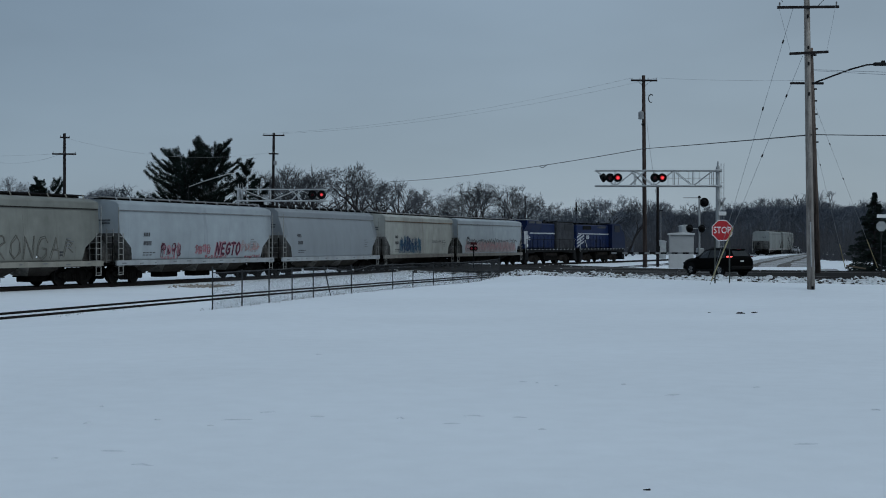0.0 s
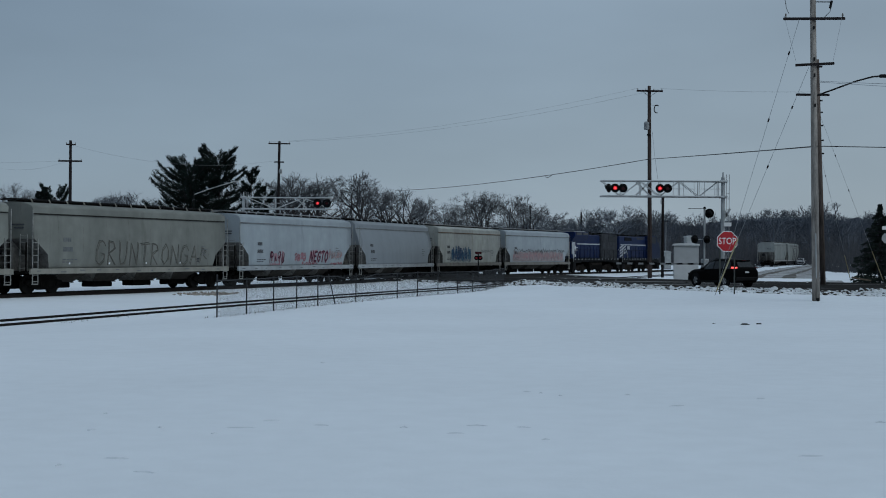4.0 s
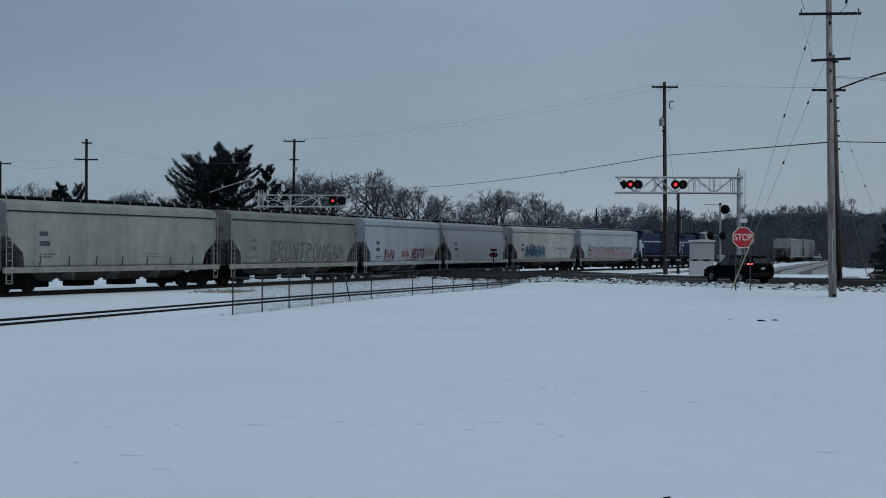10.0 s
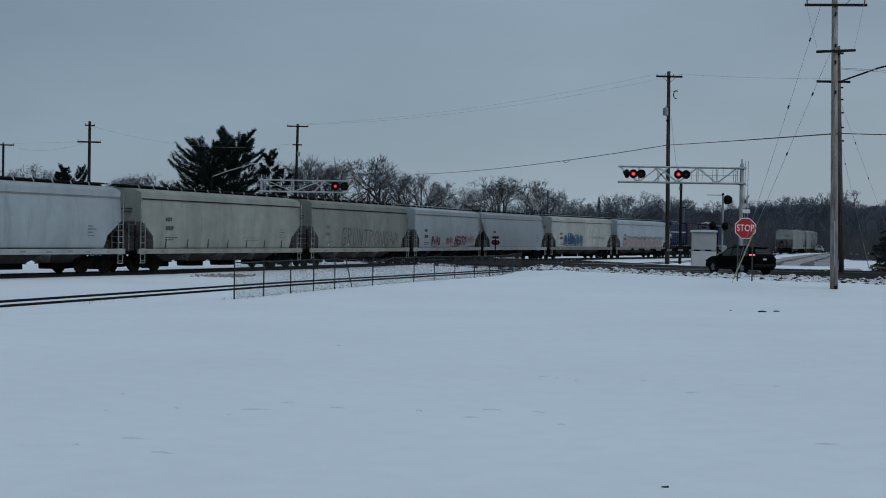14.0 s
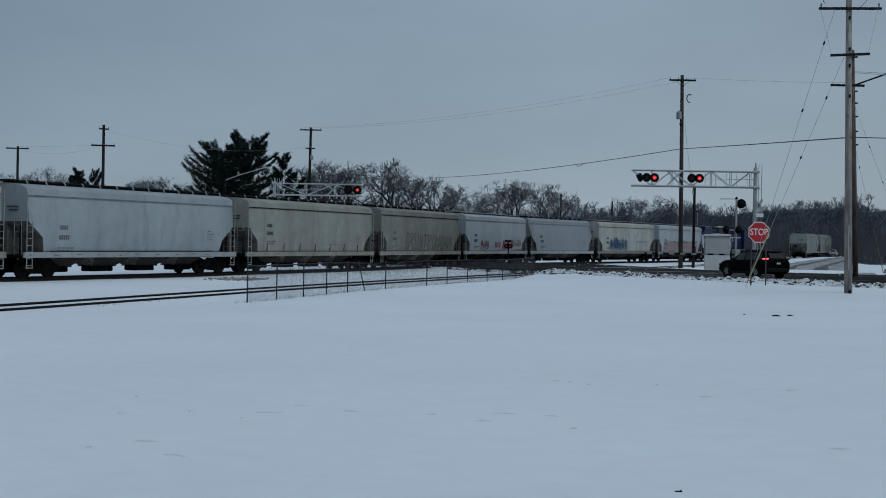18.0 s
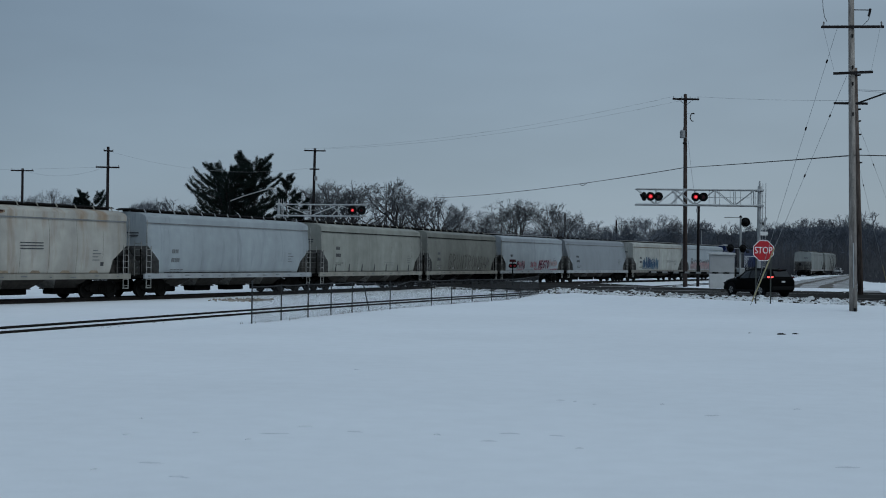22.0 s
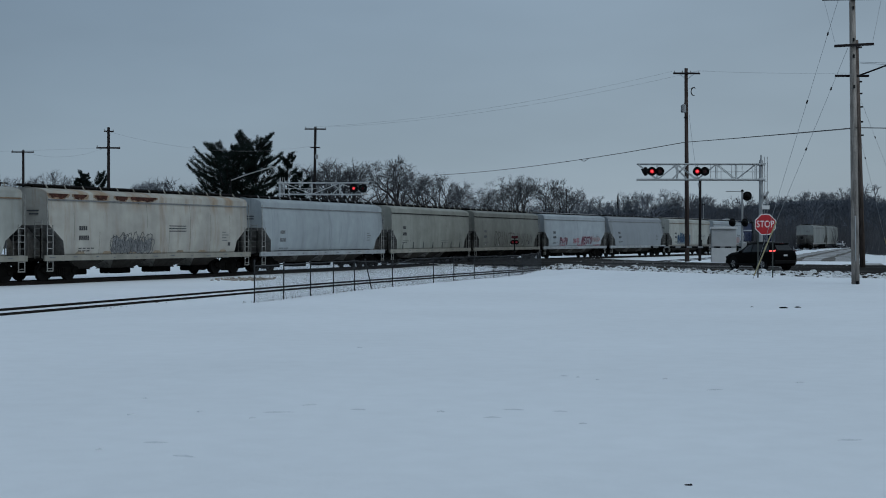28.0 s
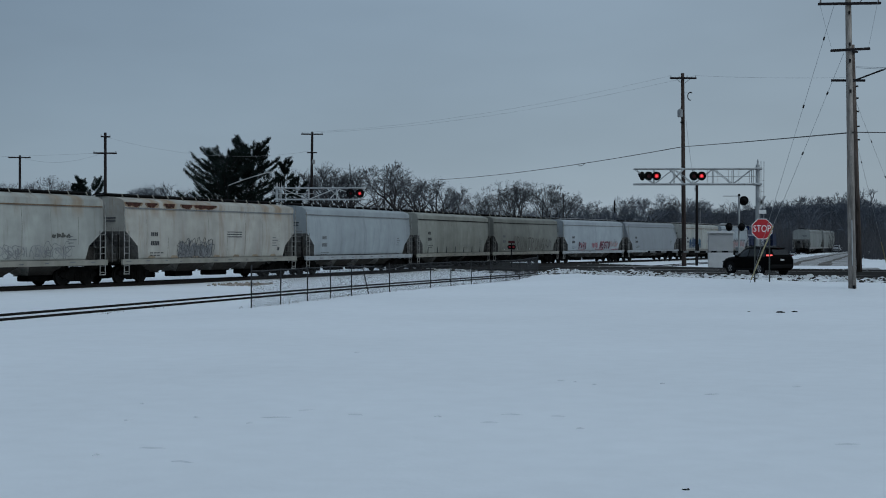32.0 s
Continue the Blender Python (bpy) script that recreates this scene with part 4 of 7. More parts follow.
        bmesh.ops.recalc_face_normals(bm, faces=bm.faces)
        # sheets facing sideways take the shade colour, end sheets the bay paint
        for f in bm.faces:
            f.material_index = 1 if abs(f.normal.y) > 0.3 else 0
        bay = part("hopper_bay", bm, [BAYSHADE if grimy else BAYM, BAYSHADE], car, "grimy steel discharge hopper, side sheets coloured as in shade")
        g0, g1 = (max(x - g, -half + 2.85), min(x + g, half - 2.85)) if end else (x - g, x + g)
        part("outlet_gate", box(bm_box(((g0 + g1) / 2, 0, 0.365), (g1 - g0, 0.80, 0.27), bevel=0.05), ((g0 + g1) / 2, 0, 0.505), (g1 - g0 + 0.3, 0.96, 0.04)), UNDER, bay)
    for sx in (-1, 1):
        add_truck(car, sx * (half - 1.62))
    for i in range(ribs):
        x = -xt + 2.2 + (2 * xt - 4.4) * i / (ribs - 1)
        part("side_stake", bm_box((x, side(1.55) - 0.02, 1.55), (0.05, 0.05, 0.5), Matrix.Rotation(radians(6), 3, "Y")), INKDARK, car, "short dark side stake")
    return car, half, xt, side


# flange colours that hold the shadow under the roof lip
LIPSHADE = mat('lip_shade', (0.19, 0.195, 0.20), 0.9, 0, 0.3, 1.2, 8, 0.0, spec=0.05)
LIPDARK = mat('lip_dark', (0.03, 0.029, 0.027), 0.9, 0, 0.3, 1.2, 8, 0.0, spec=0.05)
SEAMG = mat('seam_grime', (0.195, 0.19, 0.172), 0.9, 0, 0.4, 0.8, 8, 0.0, spec=0.05)
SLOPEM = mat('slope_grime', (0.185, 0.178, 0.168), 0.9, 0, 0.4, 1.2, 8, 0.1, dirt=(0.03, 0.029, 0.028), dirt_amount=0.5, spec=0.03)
# darker copy of the bay paint, with shade put into its colour
BAYSHADE = mat('bay_shade', (0.055, 0.050, 0.045), 0.95, 0, 0.4, 1.2, 8, 0.1, dirt=(0.03, 0.027, 0.024), dirt_amount=0.4, spec=0.02)
BAYM = mat('bay_paint', (0.245, 0.236, 0.218), 0.9, 0, 0.4, 1.2, 8, 0.1, dirt=(0.05, 0.046, 0.04), dirt_amount=0.5, spec=0.03)


LADDERM = mat('ladder_paint', (0.27, 0.268, 0.255), 0.8, 0, 0.3, 2, 10, 0.0, dirt=(0.06, 0.055, 0.05), spec=0.1)


def paint(name, color, dirt, amount=0.45, vary=0.2):
    return mat(name, color, 0.65, 0, vary, 0.8, 1.6, 0.0, dirt=dirt, dirt_amount=amount, streak=True, spec=0.2)


def gloss(name, color, dirt, amount=0.45):
    m = paint(name, color, dirt, amount, 0.08)
    b = m.node_tree.nodes["Principled BSDF"]
    b.inputs["Roughness"].default_value, b.inputs["Specular IOR Level"].default_value = 0.38, 0.5
    return m


def add_rust(m, low, high, rust, most):
    """Rust washed down from the roof edge in soft ragged runs."""
    n, l = m.node_tree.nodes, m.node_tree.links
    b = n["Principled BSDF"]
    src = b.inputs["Base Color"].links[0].from_socket
    co, sep, mp, no = n.new("ShaderNodeTexCoord"), n.new("ShaderNodeSeparateXYZ"), n.new("ShaderNodeMapping"), n.new("ShaderNodeTexNoise")
    mp.inputs["Scale"].default_value = (1.0, 0.2, 0.22)
    no.inputs["Scale"].default_value, no.inputs["Detail"].default_value, no.inputs["Roughness"].default_value = 1.25, 6, 0.62
    rise, cut, mul, mx = n.new("ShaderNodeMapRange"), n.new("ShaderNodeMapRange"), n.new("ShaderNodeMath"), n.new("ShaderNodeMix")
    rise.inputs["From Min"].default_value, rise.inputs["From Max"].default_value = low, high
    cut.inputs["From Min"].default_value, cut.inputs["From Max"].default_value, cut.inputs["To Max"].default_value = 0.45, 0.68, most
    mul.operation, mx.data_type = "MULTIPLY", "RGBA"
    mx.inputs["B"].default_value = (*rust, 1)
    l.new(co.outputs["Object"], sep.inputs[0])
    l.new(co.outputs["Object"], mp.inputs["Vector"])
    l.new(mp.outputs[0], no.inputs["Vector"])
    l.new(sep.outputs["Z"], rise.inputs["Value"])
    l.new(no.outputs[0], cut.inputs["Value"])
    l.new(rise.outputs[0], mul.inputs[0])
    l.new(cut.outputs[0], mul.inputs[1])
    l.new(mul.outputs[0], mx.inputs["Factor"])
    l.new(src, mx.inputs["A"])
    l.new(mx.outputs["Result"], b.inputs["Base Color"])
    return m


# lengths over couplers from the engine backwards, and the place of the first gap at the start
GAP0 = 77.55
TRAIN = []
WALKGREY = mat("walkway_grating", (0.20, 0.205, 0.21), 0.6, 0.2, 0.3, 2, 20, 0.1)


def add_train():
    white = paint("car_white", (0.302, 0.337, 0.362), (0.215, 0.238, 0.255), 0.3, 0.12)
    white_b = paint("car_white_worn", (0.300, 0.334, 0.354), (0.200, 0.226, 0.243), 0.45, 0.12)
    blue_grey = gloss("car_blue_grey", (0.205, 0.226, 0.246), (0.165, 0.182, 0.198), 0.4)
    cream = paint("car_cream", (0.328, 0.336, 0.314), (0.218, 0.205, 0.178), 0.4)
    taupe = paint("car_taupe", (0.186, 0.191, 0.173), (0.132, 0.134, 0.120), 0.4)
    olive = paint("car_olive_grey", (0.256, 0.263, 0.237), (0.195, 0.198, 0.176), 0.35)
    rusty = paint("car_weathered_cream", (0.372, 0.360, 0.328), (0.265, 0.215, 0.17), 0.5)
    add_rust(rusty, 3.35, 4.05, (0.24, 0.145, 0.07), 0.75)
    stained = add_rust(paint("car_stained_cream", (0.328, 0.336, 0.314), (0.218, 0.205, 0.178), 0.4), 3.2, 4.1, (0.235, 0.15, 0.08), 0.7)
    sill_w = paint("sill_white", (0.300, 0.320, 0.335), (0.231, 0.218, 0.198), 0.5)
    sill_t = paint("sill_tan", (0.255, 0.246, 0.215), (0.165, 0.155, 0.13), 0.5)
    sill_g = paint("sill_grimy", (0.185, 0.175, 0.16), (0.09, 0.078, 0.066), 0.7)
    spec = [
        (18.25, white, sill_g, "white covered hopper car with dense pink graffiti", 3, 0, 0.05, None, None),
        (17.78, cream, sill_g, "cream covered hopper car with blue graffiti", 3, 0, 0.05, None, LIPRUST),
        (17.42, blue_grey, sill_w, "blue-grey smooth-sided covered hopper car", 3, 0, 0.44, None, None),
        (17.47, white, sill_w, "white covered hopper car with pink and red graffiti", 4, 0, 0.10, None, None),
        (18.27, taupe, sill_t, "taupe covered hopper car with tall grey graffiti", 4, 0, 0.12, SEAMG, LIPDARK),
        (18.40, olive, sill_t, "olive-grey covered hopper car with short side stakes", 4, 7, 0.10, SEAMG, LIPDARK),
        (18.31, white_b, sill_w, "pale blue-white weathered covered hopper car", 4, 0, 0.16, None, None),
        (18.26, rusty, sill_t, "cream covered hopper car with rusty roof edge and dark graffiti", 4, 0, 0.10, SEAMG, None),
        (18.26, stained, sill_t, "dirty cream covered hopper car with faint scrawls", 4, 0, 0.10, SEAMG, LIPRUST),
    ]
    s = GAP0
    for k, (length, pt, sl, label, bays, ribs, bulge, seam, lipp) in enumerate(spec):
        # first two cars: underside shade is coloured on to every bay sheet
        car, half, xt, side = hopper(0, length, pt, sl, label, bays, ribs, bulge, seam, lipp, walkway=WALKGREY if k in (0, 1, 3) else None, grimy=k < 2)
        TRAIN.append((car, s - length / 2, half - 1.62))
        s -= length
        left = -xt + 2.1
        yy = -0.010
        before = set(car.children)
        num = letters_row(0, 0.0, 4, 0.11, 0.21, 0.38) + letters_row(0, -0.48, 5, 0.11, 0.23, 0.36)
        small = [(0.3 * i, -1.0, 0.22, 0.05) for i in range(4)] + [(0.3 * i, -1.13, 0.22, 0.05) for i in range(3)]
        bars(car, left, {3: 2.66, 5: 2.88, 6: 2.46, 7: 2.58}.get(k, 2.7), yy, num + small, INKBLACK if k in (5, 7) else INKGREY if k in (4, 6) else INKDARK, "reporting_mark", "small dark stencilled marks")
        bars(car, xt - 2.5, 1.95, yy, [(0, 0.16 * i, rng_w, 0.045) for i, rng_w in enumerate((0.5, 0.4, 0.6, 0.35))], INKGREY, "data_block", "small stencilled data lines")
        if k == 0:
            fill(car, -xt + 1.7, xt - 1.5, 1.30, 2.45, yy + 0.003, FILLPINK, 30, 0.2)
            scrawl(car, -xt + 2.4, xt - 1.8, 1.45, 2.35, yy - 0.004, INKROSE, 3, 16, 0.06)
            scrawl(car, -xt + 1.6, xt - 1.9, 1.5, 2.3, yy - 0.008, INKPINK, 5, 20, 0.03)
            zigzag(car, -xt + 1.9, xt - 1.4, 2.32, 2.54, yy - 0.012, INKBLACK, 4, 24, 0.085)
        elif k == 1:
            fill(car, -xt + 2.9, -xt + 8.1, 1.35, 2.6, yy + 0.003, FILLBLUE, 31, 0.55)
            scrawl(car, -xt + 3.1, -xt + 8.0, 1.4, 2.7, yy - 0.004, INKTEAL, 6, 11, 0.13)
            scrawl(car, -xt + 3.4, -xt + 6.9, 1.5, 2.75, yy - 0.008, INKNAVY, 16, 6, 0.12)
            scrawl(car, xt - 5.5, xt - 2.6, 2.2, 2.5, yy, INKGREY, 7, 8, 0.03)
        elif k == 3:
            scrawl(car, -xt + 3.75, -xt + 5.7, 1.45, 2.2, yy, INKPINK, 8, 4, 0.10)
            scrawl(car, -xt + 3.7, -xt + 5.75, 1.42, 2.2, yy - 0.014, INKWINE, 28, 4, 0.06)
            scrawl(car, -xt + 7.1, -xt + 8.8, 1.55, 2.15, yy, INKPINK, 9, 4, 0.09)
            scrawl(car, -xt + 7.1, -xt + 8.8, 1.55, 2.15, yy - 0.004, INKRED, 33, 4, 0.05)
            sprayed_word(car, "NEGTO", -xt + 9.25, -xt + 12.1, 1.5, 2.22, yy, INKPINK, 0.18, 29)
            sprayed_word(car, "NEGTO", -xt + 9.3, -xt + 12.05, 1.5, 2.22, yy - 0.014, INKWINE, 0.125, 39)
            scrawl(car, -xt + 3.8, -xt + 5.5, 1.28, 1.45, yy, INKPINK, 11, 6, 0.05)
            scrawl(car, -xt + 8.2, -xt + 10.6, 1.27, 1.48, yy, INKRED, 12, 8, 0.05)
            scrawl(car, -xt + 12.6, -xt + 14.6, 1.27, 1.48, yy, INKRED, 43, 7, 0.045)
            scrawl(car, -xt + 12.2, -xt + 14.4, 1.6, 2.3, yy, FILLPINK, 13, 6, 0.07)
            scrawl(car, -xt + 12.2, -xt + 14.4, 1.65, 2.25, yy - 0.004, INKROSE, 44, 5, 0.05)
        elif k == 4:
            tall_letters(car, -xt + 4.6, 0.93, 1.42, 2.72, yy, INKTAUPE, 14, 0.04)
            tall_letters(car, -xt + 4.66, 0.93, 1.38, 2.66, yy - 0.004, TAUPEGRIME, 15, 0.06)
            bars(car, -xt + 2.6, 1.5, yy, [(3.15 * j, 0, 0.10, 0.10) for j in range(4)], PAINTWHITE, "reflector", "small white reflector squares")
            bars(car, xt - 2.9, 1.72, yy, [(0, 0, 0.24, 0.10), (0.02, -0.14, 0.2, 0.08)], INKBLACK, "emblem", "small dark emblem")
        elif k == 5:
            bars(car, -xt + 10.1, 1.75, yy, [(0, 0, 1.6, 0.03), (0, 0.16, 1.6, 0.03)], INKGREY, "data_block", "ruled data lines")
        elif k == 6:
            bars(car, 0, 1.295, yy, [(-xt + 1.6, 0, 2 * xt - 3.4, 0.035)], LIPDARK, "sill_seam", "dark seam over the sill")
        elif k == 7:
            fill(car, -xt + 4.5, -xt + 7.7, 1.28, 2.2, yy + 0.003, GREYWASH, 34, 0.35)
            outlines(car, -xt + 4.5, -xt + 7.7, 1.3, 2.3, yy - 0.004, INKBLACK, 17, 6, 0.036)
            scrawl(car, -xt + 4.4, -xt + 7.8, 1.3, 2.35, yy - 0.006, INKDARK, 47, 9, 0.03)
            outlines(car, -xt + 4.7, -xt + 7.9, 1.30, 2.1, yy - 0.008, INKGREY, 18, 6, 0.05)
            bm_rust, bm_edge = bmesh.new(), bmesh.new()
            rng = random.Random(21)
            for x0, w in ((0.05, 1.3), (1.76, 0.95), (3.3, 0.95), (4.83, 1.0), (6.05, 2.1)):
                x0 -= xt
                for bm, grow, lift in ((bm_edge, 0.12, 0.0), (bm_rust, 0.0, 0.006)):
                    top, low = 4.245, 4.02 - grow * 0.1
                    pts = [(x0 - grow, top), (x0 + w + grow, top)]
                    pts += [(x0 + w * (1 - i / 13) + grow * (1 - 2 * i / 13), low + 0.12 * abs(i / 6.5 - 1) ** 4 - grow * rng.uniform(0.2, 1.1) * (1 - abs(i / 6.5 - 1)) + rng.uniform(-0.05, 0.07)) for i in range(14)]
                    bm.faces.new([bm.verts.new((x, -1.4825 - lift, z)) for x, z in pts])
            for bm in (bm_rust, bm_edge):
                flip_out(bm)
            for j in range(7):
                part("sill_smudge", slab([(-xt + 1.9 + j * 2.0, 1.30), (-xt + 2.6 + j * 2.0, 1.30), (-xt + 2.5 + j * 2.0, 1.42), (-xt + 2.05 + j * 2.0, 1.43)], yy - 0.003, yy), RUSTPALE, car)
            bars(car, -xt + 9.2, 2.75, yy, [(0, 0, 1.5, 0.05), (0, -0.14, 1.5, 0.05), (0, -0.28, 1.5, 0.05)], INKDARK, "data_block", "ruled data lines")
            bars(car, xt - 1.9, 1.75, yy, [(0, 0, 0.22, 0.2)], INKBLACK, "emblem", "small dark emblem")
        elif k == 8:
            outlines(car, xt - 8.6, xt - 5.4, 1.4, 2.0, yy, GREYWASH, 19, 5, 0.035)
            outlines(car, xt - 4.8, xt - 2.2, 1.4, 2.1, yy, GREYWASH, 40, 4, 0.035)
            scrawl(car, xt - 8.6, xt - 2.2, 1.35, 2.0, yy - 0.004, GREYWASH, 41, 10, 0.06)
            scrawl(car, xt - 3.6, xt - 2.3, 2.35, 2.6, yy - 0.004, INKTAUPE, 20, 4, 0.08)
        for ob in set(car.children) - before:
            drape(ob, side, 0.0)
        if k == 7:
            part("rust_edge", bm_edge, RUSTEDGE, car, "pale flaking edges of the rust")
            part("rust_patch", bm_rust, RUST, car, "rust-brown bare patches under the roof edge")
        rng = random.Random(60 + k)
        marks = [(-half + 0.5 + i * 1.55 + rng.uniform(-0.2, 0.2), rng.uniform(-0.04, 0.05), rng.uniform(0.12, 0.4), 0.05) for i in range(11)]
        bars(car, 0, 1.12, -1.588, marks, INKGREY, "sill_marks", "small stencilled marks on the sill")


INKTEAL = mat("spray_teal", (0.035, 0.095, 0.155), 0.8, 0, 0.35, 3, 14, 0.0)
INKTAUPE = mat("spray_taupe", (0.085, 0.085, 0.078), 0.8, 0, 0.25, 3, 14, 0.0)
INKROSE = mat("spray_rose", (0.33, 0.20, 0.20), 0.8, 0, 0.25, 3, 14, 0.0)
INKWINE = mat("spray_wine", (0.085, 0.022, 0.040), 0.8, 0, 0.25, 3, 14, 0.0)
RUSTEDGE = mat("rust_edge", (0.25, 0.175, 0.12), 0.9, 0, 0.6, 3, 14, 0.0)
INKNAVY = mat("spray_navy", (0.03, 0.05, 0.10), 0.8, 0, 0.25, 3, 14, 0.0)
LIPRUST = mat("lip_rust", (0.17, 0.12, 0.085), 0.9, 0, 0.4, 1.2, 8, 0.0, spec=0.05)
TAUPEGRIME = mat("taupe_grime", (0.135, 0.128, 0.115), 0.9, 0, 0.3, 1.2, 8, 0.0, spec=0.05)
GREYWASH = mat("grey_wash", (0.235, 0.24, 0.245), 0.9, 0, 0.3, 1.2, 8, 0.0, spec=0.05)


def locomotive(length, centre, label, rear):
    """A four-axle diesel switcher: x forward (cab end), z from the rail."""
    eng = thing("diesel_locomotive", pose(0, 0, 0), label, "locomotive", "locomotives of the train")
    h = length / 2
    part("underframe", slab([(-h + 0.7, 1.15), (-h + 0.7, 1.62), (h - 0.7, 1.62), (h - 0.7, 1.15), (h - 2.5, 1.15), (h - 3.0, 1.3), (-h + 3.0, 1.3), (-h + 2.5, 1.15)], -1.48, 1.48), BLACK, eng, "black frame and walkway")
    part("fuel_tank", slab([(-1.9, 1.25), (1.9, 1.25), (1.8, 0.5), (1.4, 0.36), (-1.4, 0.36), (-1.8, 0.5)], -1.3, 1.3), UNDER, eng)
    r0, cab0 = (-h + 1.15 if rear else -h + 0.6), (h - 5.4 if rear else h - 4.4)
    part("long_hood", bm_box(((r0 + cab0) / 2, 0, 2.98), (cab0 - r0, 1.95, 2.72), bevel=0.09), PAINTBLUE, eng, "dark blue engine hood")
    if rear:
        # flared radiator section
        bm = bmesh.new()
        ends = []
        for x in (r0 - 0.25, r0 + 3.6):
            ends.append([bm.verts.new((x, y, z)) for y, z in ((-0.99, 3.45), (-1.5, 4.2), (-1.42, 4.62), (1.42, 4.62), (1.5, 4.2), (0.99, 3.45))])
        for q in range(6):
            bm.faces.new((ends[0][q], ends[0][(q + 1) % 6], ends[1][(q + 1) % 6], ends[1][q]))
        bm.faces.new(ends[0][::-1])
        bm.faces.new(ends[1])
        bmesh.ops.recalc_face_normals(bm, faces=bm.faces)
        rad = part("radiator", bm, PAINTBLUE, eng, "flared blue radiator section")
        # grey of the screens stands in for the sky's highlight on the flare
        for i in range(2):
            part("radiator_screen", bm_box((r0 + 0.85 + i * 1.75, -1.475, 4.42), (1.45, 0.06, 0.26)), PAINTGREY, rad)
    cab_paint = LOCOGREY if rear else LOCOSHADE
    nose = cab0 + 4.3
    if rear:
        outline = [(cab0, 1.62), (cab0, 4.42), (cab0 + 0.2, 4.5), (h - 0.85, 4.5), (h - 0.6, 4.35), (h - 0.6, 1.62)]
    else:
        outline = [(cab0, 1.62), (cab0, 4.45), (cab0 + 0.2, 4.56), (cab0 + 2.3, 4.56), (cab0 + 2.7, 4.4), (cab0 + 3.0, 3.85), (nose - 0.6, 3.55), (nose - 0.2, 3.0), (nose, 1.62)]
    part("cab", slab(outline, -1.2 if rear else -1.48, 1.2 if rear else 1.48), cab_paint, eng, "grey primed cab" if rear else "dark blue cab, coloured darker as in shade")
    part("cab_roof", bm_box((cab0 + 1.3 + (1.1 if rear else 0), 0, 4.56), (2.6 + (2.0 if rear else 0), 2.3, 0.1), bevel=0.03), BLACK, eng)
    for sy in (-1, 1):
        part("cab_window", bm_box((cab0 + (3.3 if rear else 1.55), sy * (1.205 if rear else 1.485), 3.95), (2.2 if rear else 1.7, 0.03, 0.6 if rear else 0.8)), CABPANE, eng)
        if not rear:
            part("windshield", bm_box((cab0 + 2.78, sy * 0.7, 3.9), (0.05, 0.9, 0.62), Matrix.Rotation(radians(-5), 3, "Y")), GLASS, eng)
        ys = sy * 0.985
        out = 1.0 if sy > 0 else -1.0
        if rear:
            part("stripe", bm_box(((r0 + 1.4 + cab0) / 2, ys, 3.28), (cab0 - r0 - 1.5, 0.045, 0.13)), PAINTGREYWHITE, eng, "white side stripe")
            part("end_panel", bm_box((r0 + 0.45, ys, 2.85), (0.85, 0.05, 1.5), bevel=0.01), PAINTGREYWHITE, eng, "pale weathered hood corner")
            for i in range(7):
                part("door_louvre", bm_box((r0 + 1.9 + i * 0.92, ys, 2.35), (0.72, 0.05, 1.15), bevel=0.01), PAINTBLUE, eng)
            part("louvre_panel", bm_box((cab0 + 1.0, sy * 1.21, 2.9), (1.5, 0.04, 1.6), bevel=0.01), LOCOGREY, eng)
            bars(eng, r0 + 0.7, 2.5, out, [(0, 0.3, 0.35, 0.55), (0.5, 0.35, 0.9, 0.12), (0.5, 0.1, 0.9, 0.12), (-0.1, -0.55, 0.4, 0.3)], PAINTWHITE, "emblem", "small pale emblem")
        else:
            part("stripe", bm_box(((r0 + 0.3 + cab0 + 1.0) / 2, ys, 3.30), (cab0 - r0 + 0.4, 0.045, 0.12)), PAINTGREYWHITE, eng, "white side stripe")
            for i in range(6):
                part("hood_door", bm_box((r0 + 4.3 + i * 0.98, ys, 2.4), (0.82, 0.05, 1.3), bevel=0.01), PAINTBLUE, eng)
            for i in range(4):
                x = r0 + 0.15
                part("slanted_stripe", slab([(x, 1.72 + i * 0.36), (x + 2.0 - 0.45 * (i == 3), 2.32 + i * 0.36 - 0.14 * (i == 3)), (x + 2.0 - 0.85 * (i == 3), 2.50 + i * 0.36 - 0.27 * (i == 3)), (x, 1.90 + i * 0.36)], sy * 0.98, sy * 1.01), PAINTGREYWHITE, eng)
            part("slanted_stripe", slab([(r0 + 2.4, 2.6), (r0 + 2.58, 2.6), (r0 + 3.1, 1.72), (r0 + 2.92, 1.72)], sy * 0.98, sy * 1.01), PAINTGREYWHITE, eng)
            bars(eng, r0 + 2.7, 2.92, out, letters_row(0, 0, 3, 0.24, 0.40, 0.35), PAINTGREYWHITE, "marking", "white block marking")
            bars(eng, cab0 - 3.4, 4.1, out, letters_row(0, 0, 7, 0.28, 0.22, 0.3), PAINTGREY, "lettering", "faint lettering")
            part("air_vent", bm_box((r0 + 3.0, ys, 4.0), (2.4, 0.09, 0.42)), BLACK, eng)
        for i in range(6):
            part("door_seam", bm_box((r0 + 1.0 + i * (cab0 - r0 - 1.5) / 5, sy * 0.99, 2.4), (0.035, 0.03, 1.5)), BLACK, eng)
        part("handrail", bm_rod((-h + 0.8, sy * 1.45, 2.62), (h - 0.8, sy * 1.45, 2.62), 0.022, n=6), BLACK, eng)
        for i in range(10):
            x = -h + 0.8 + i * (length - 1.6) / 9
            part("stanchion", bm_rod((x, sy * 1.45, 1.62), (x, sy * 1.45, 2.62), 0.022, n=6), BLACK, eng)
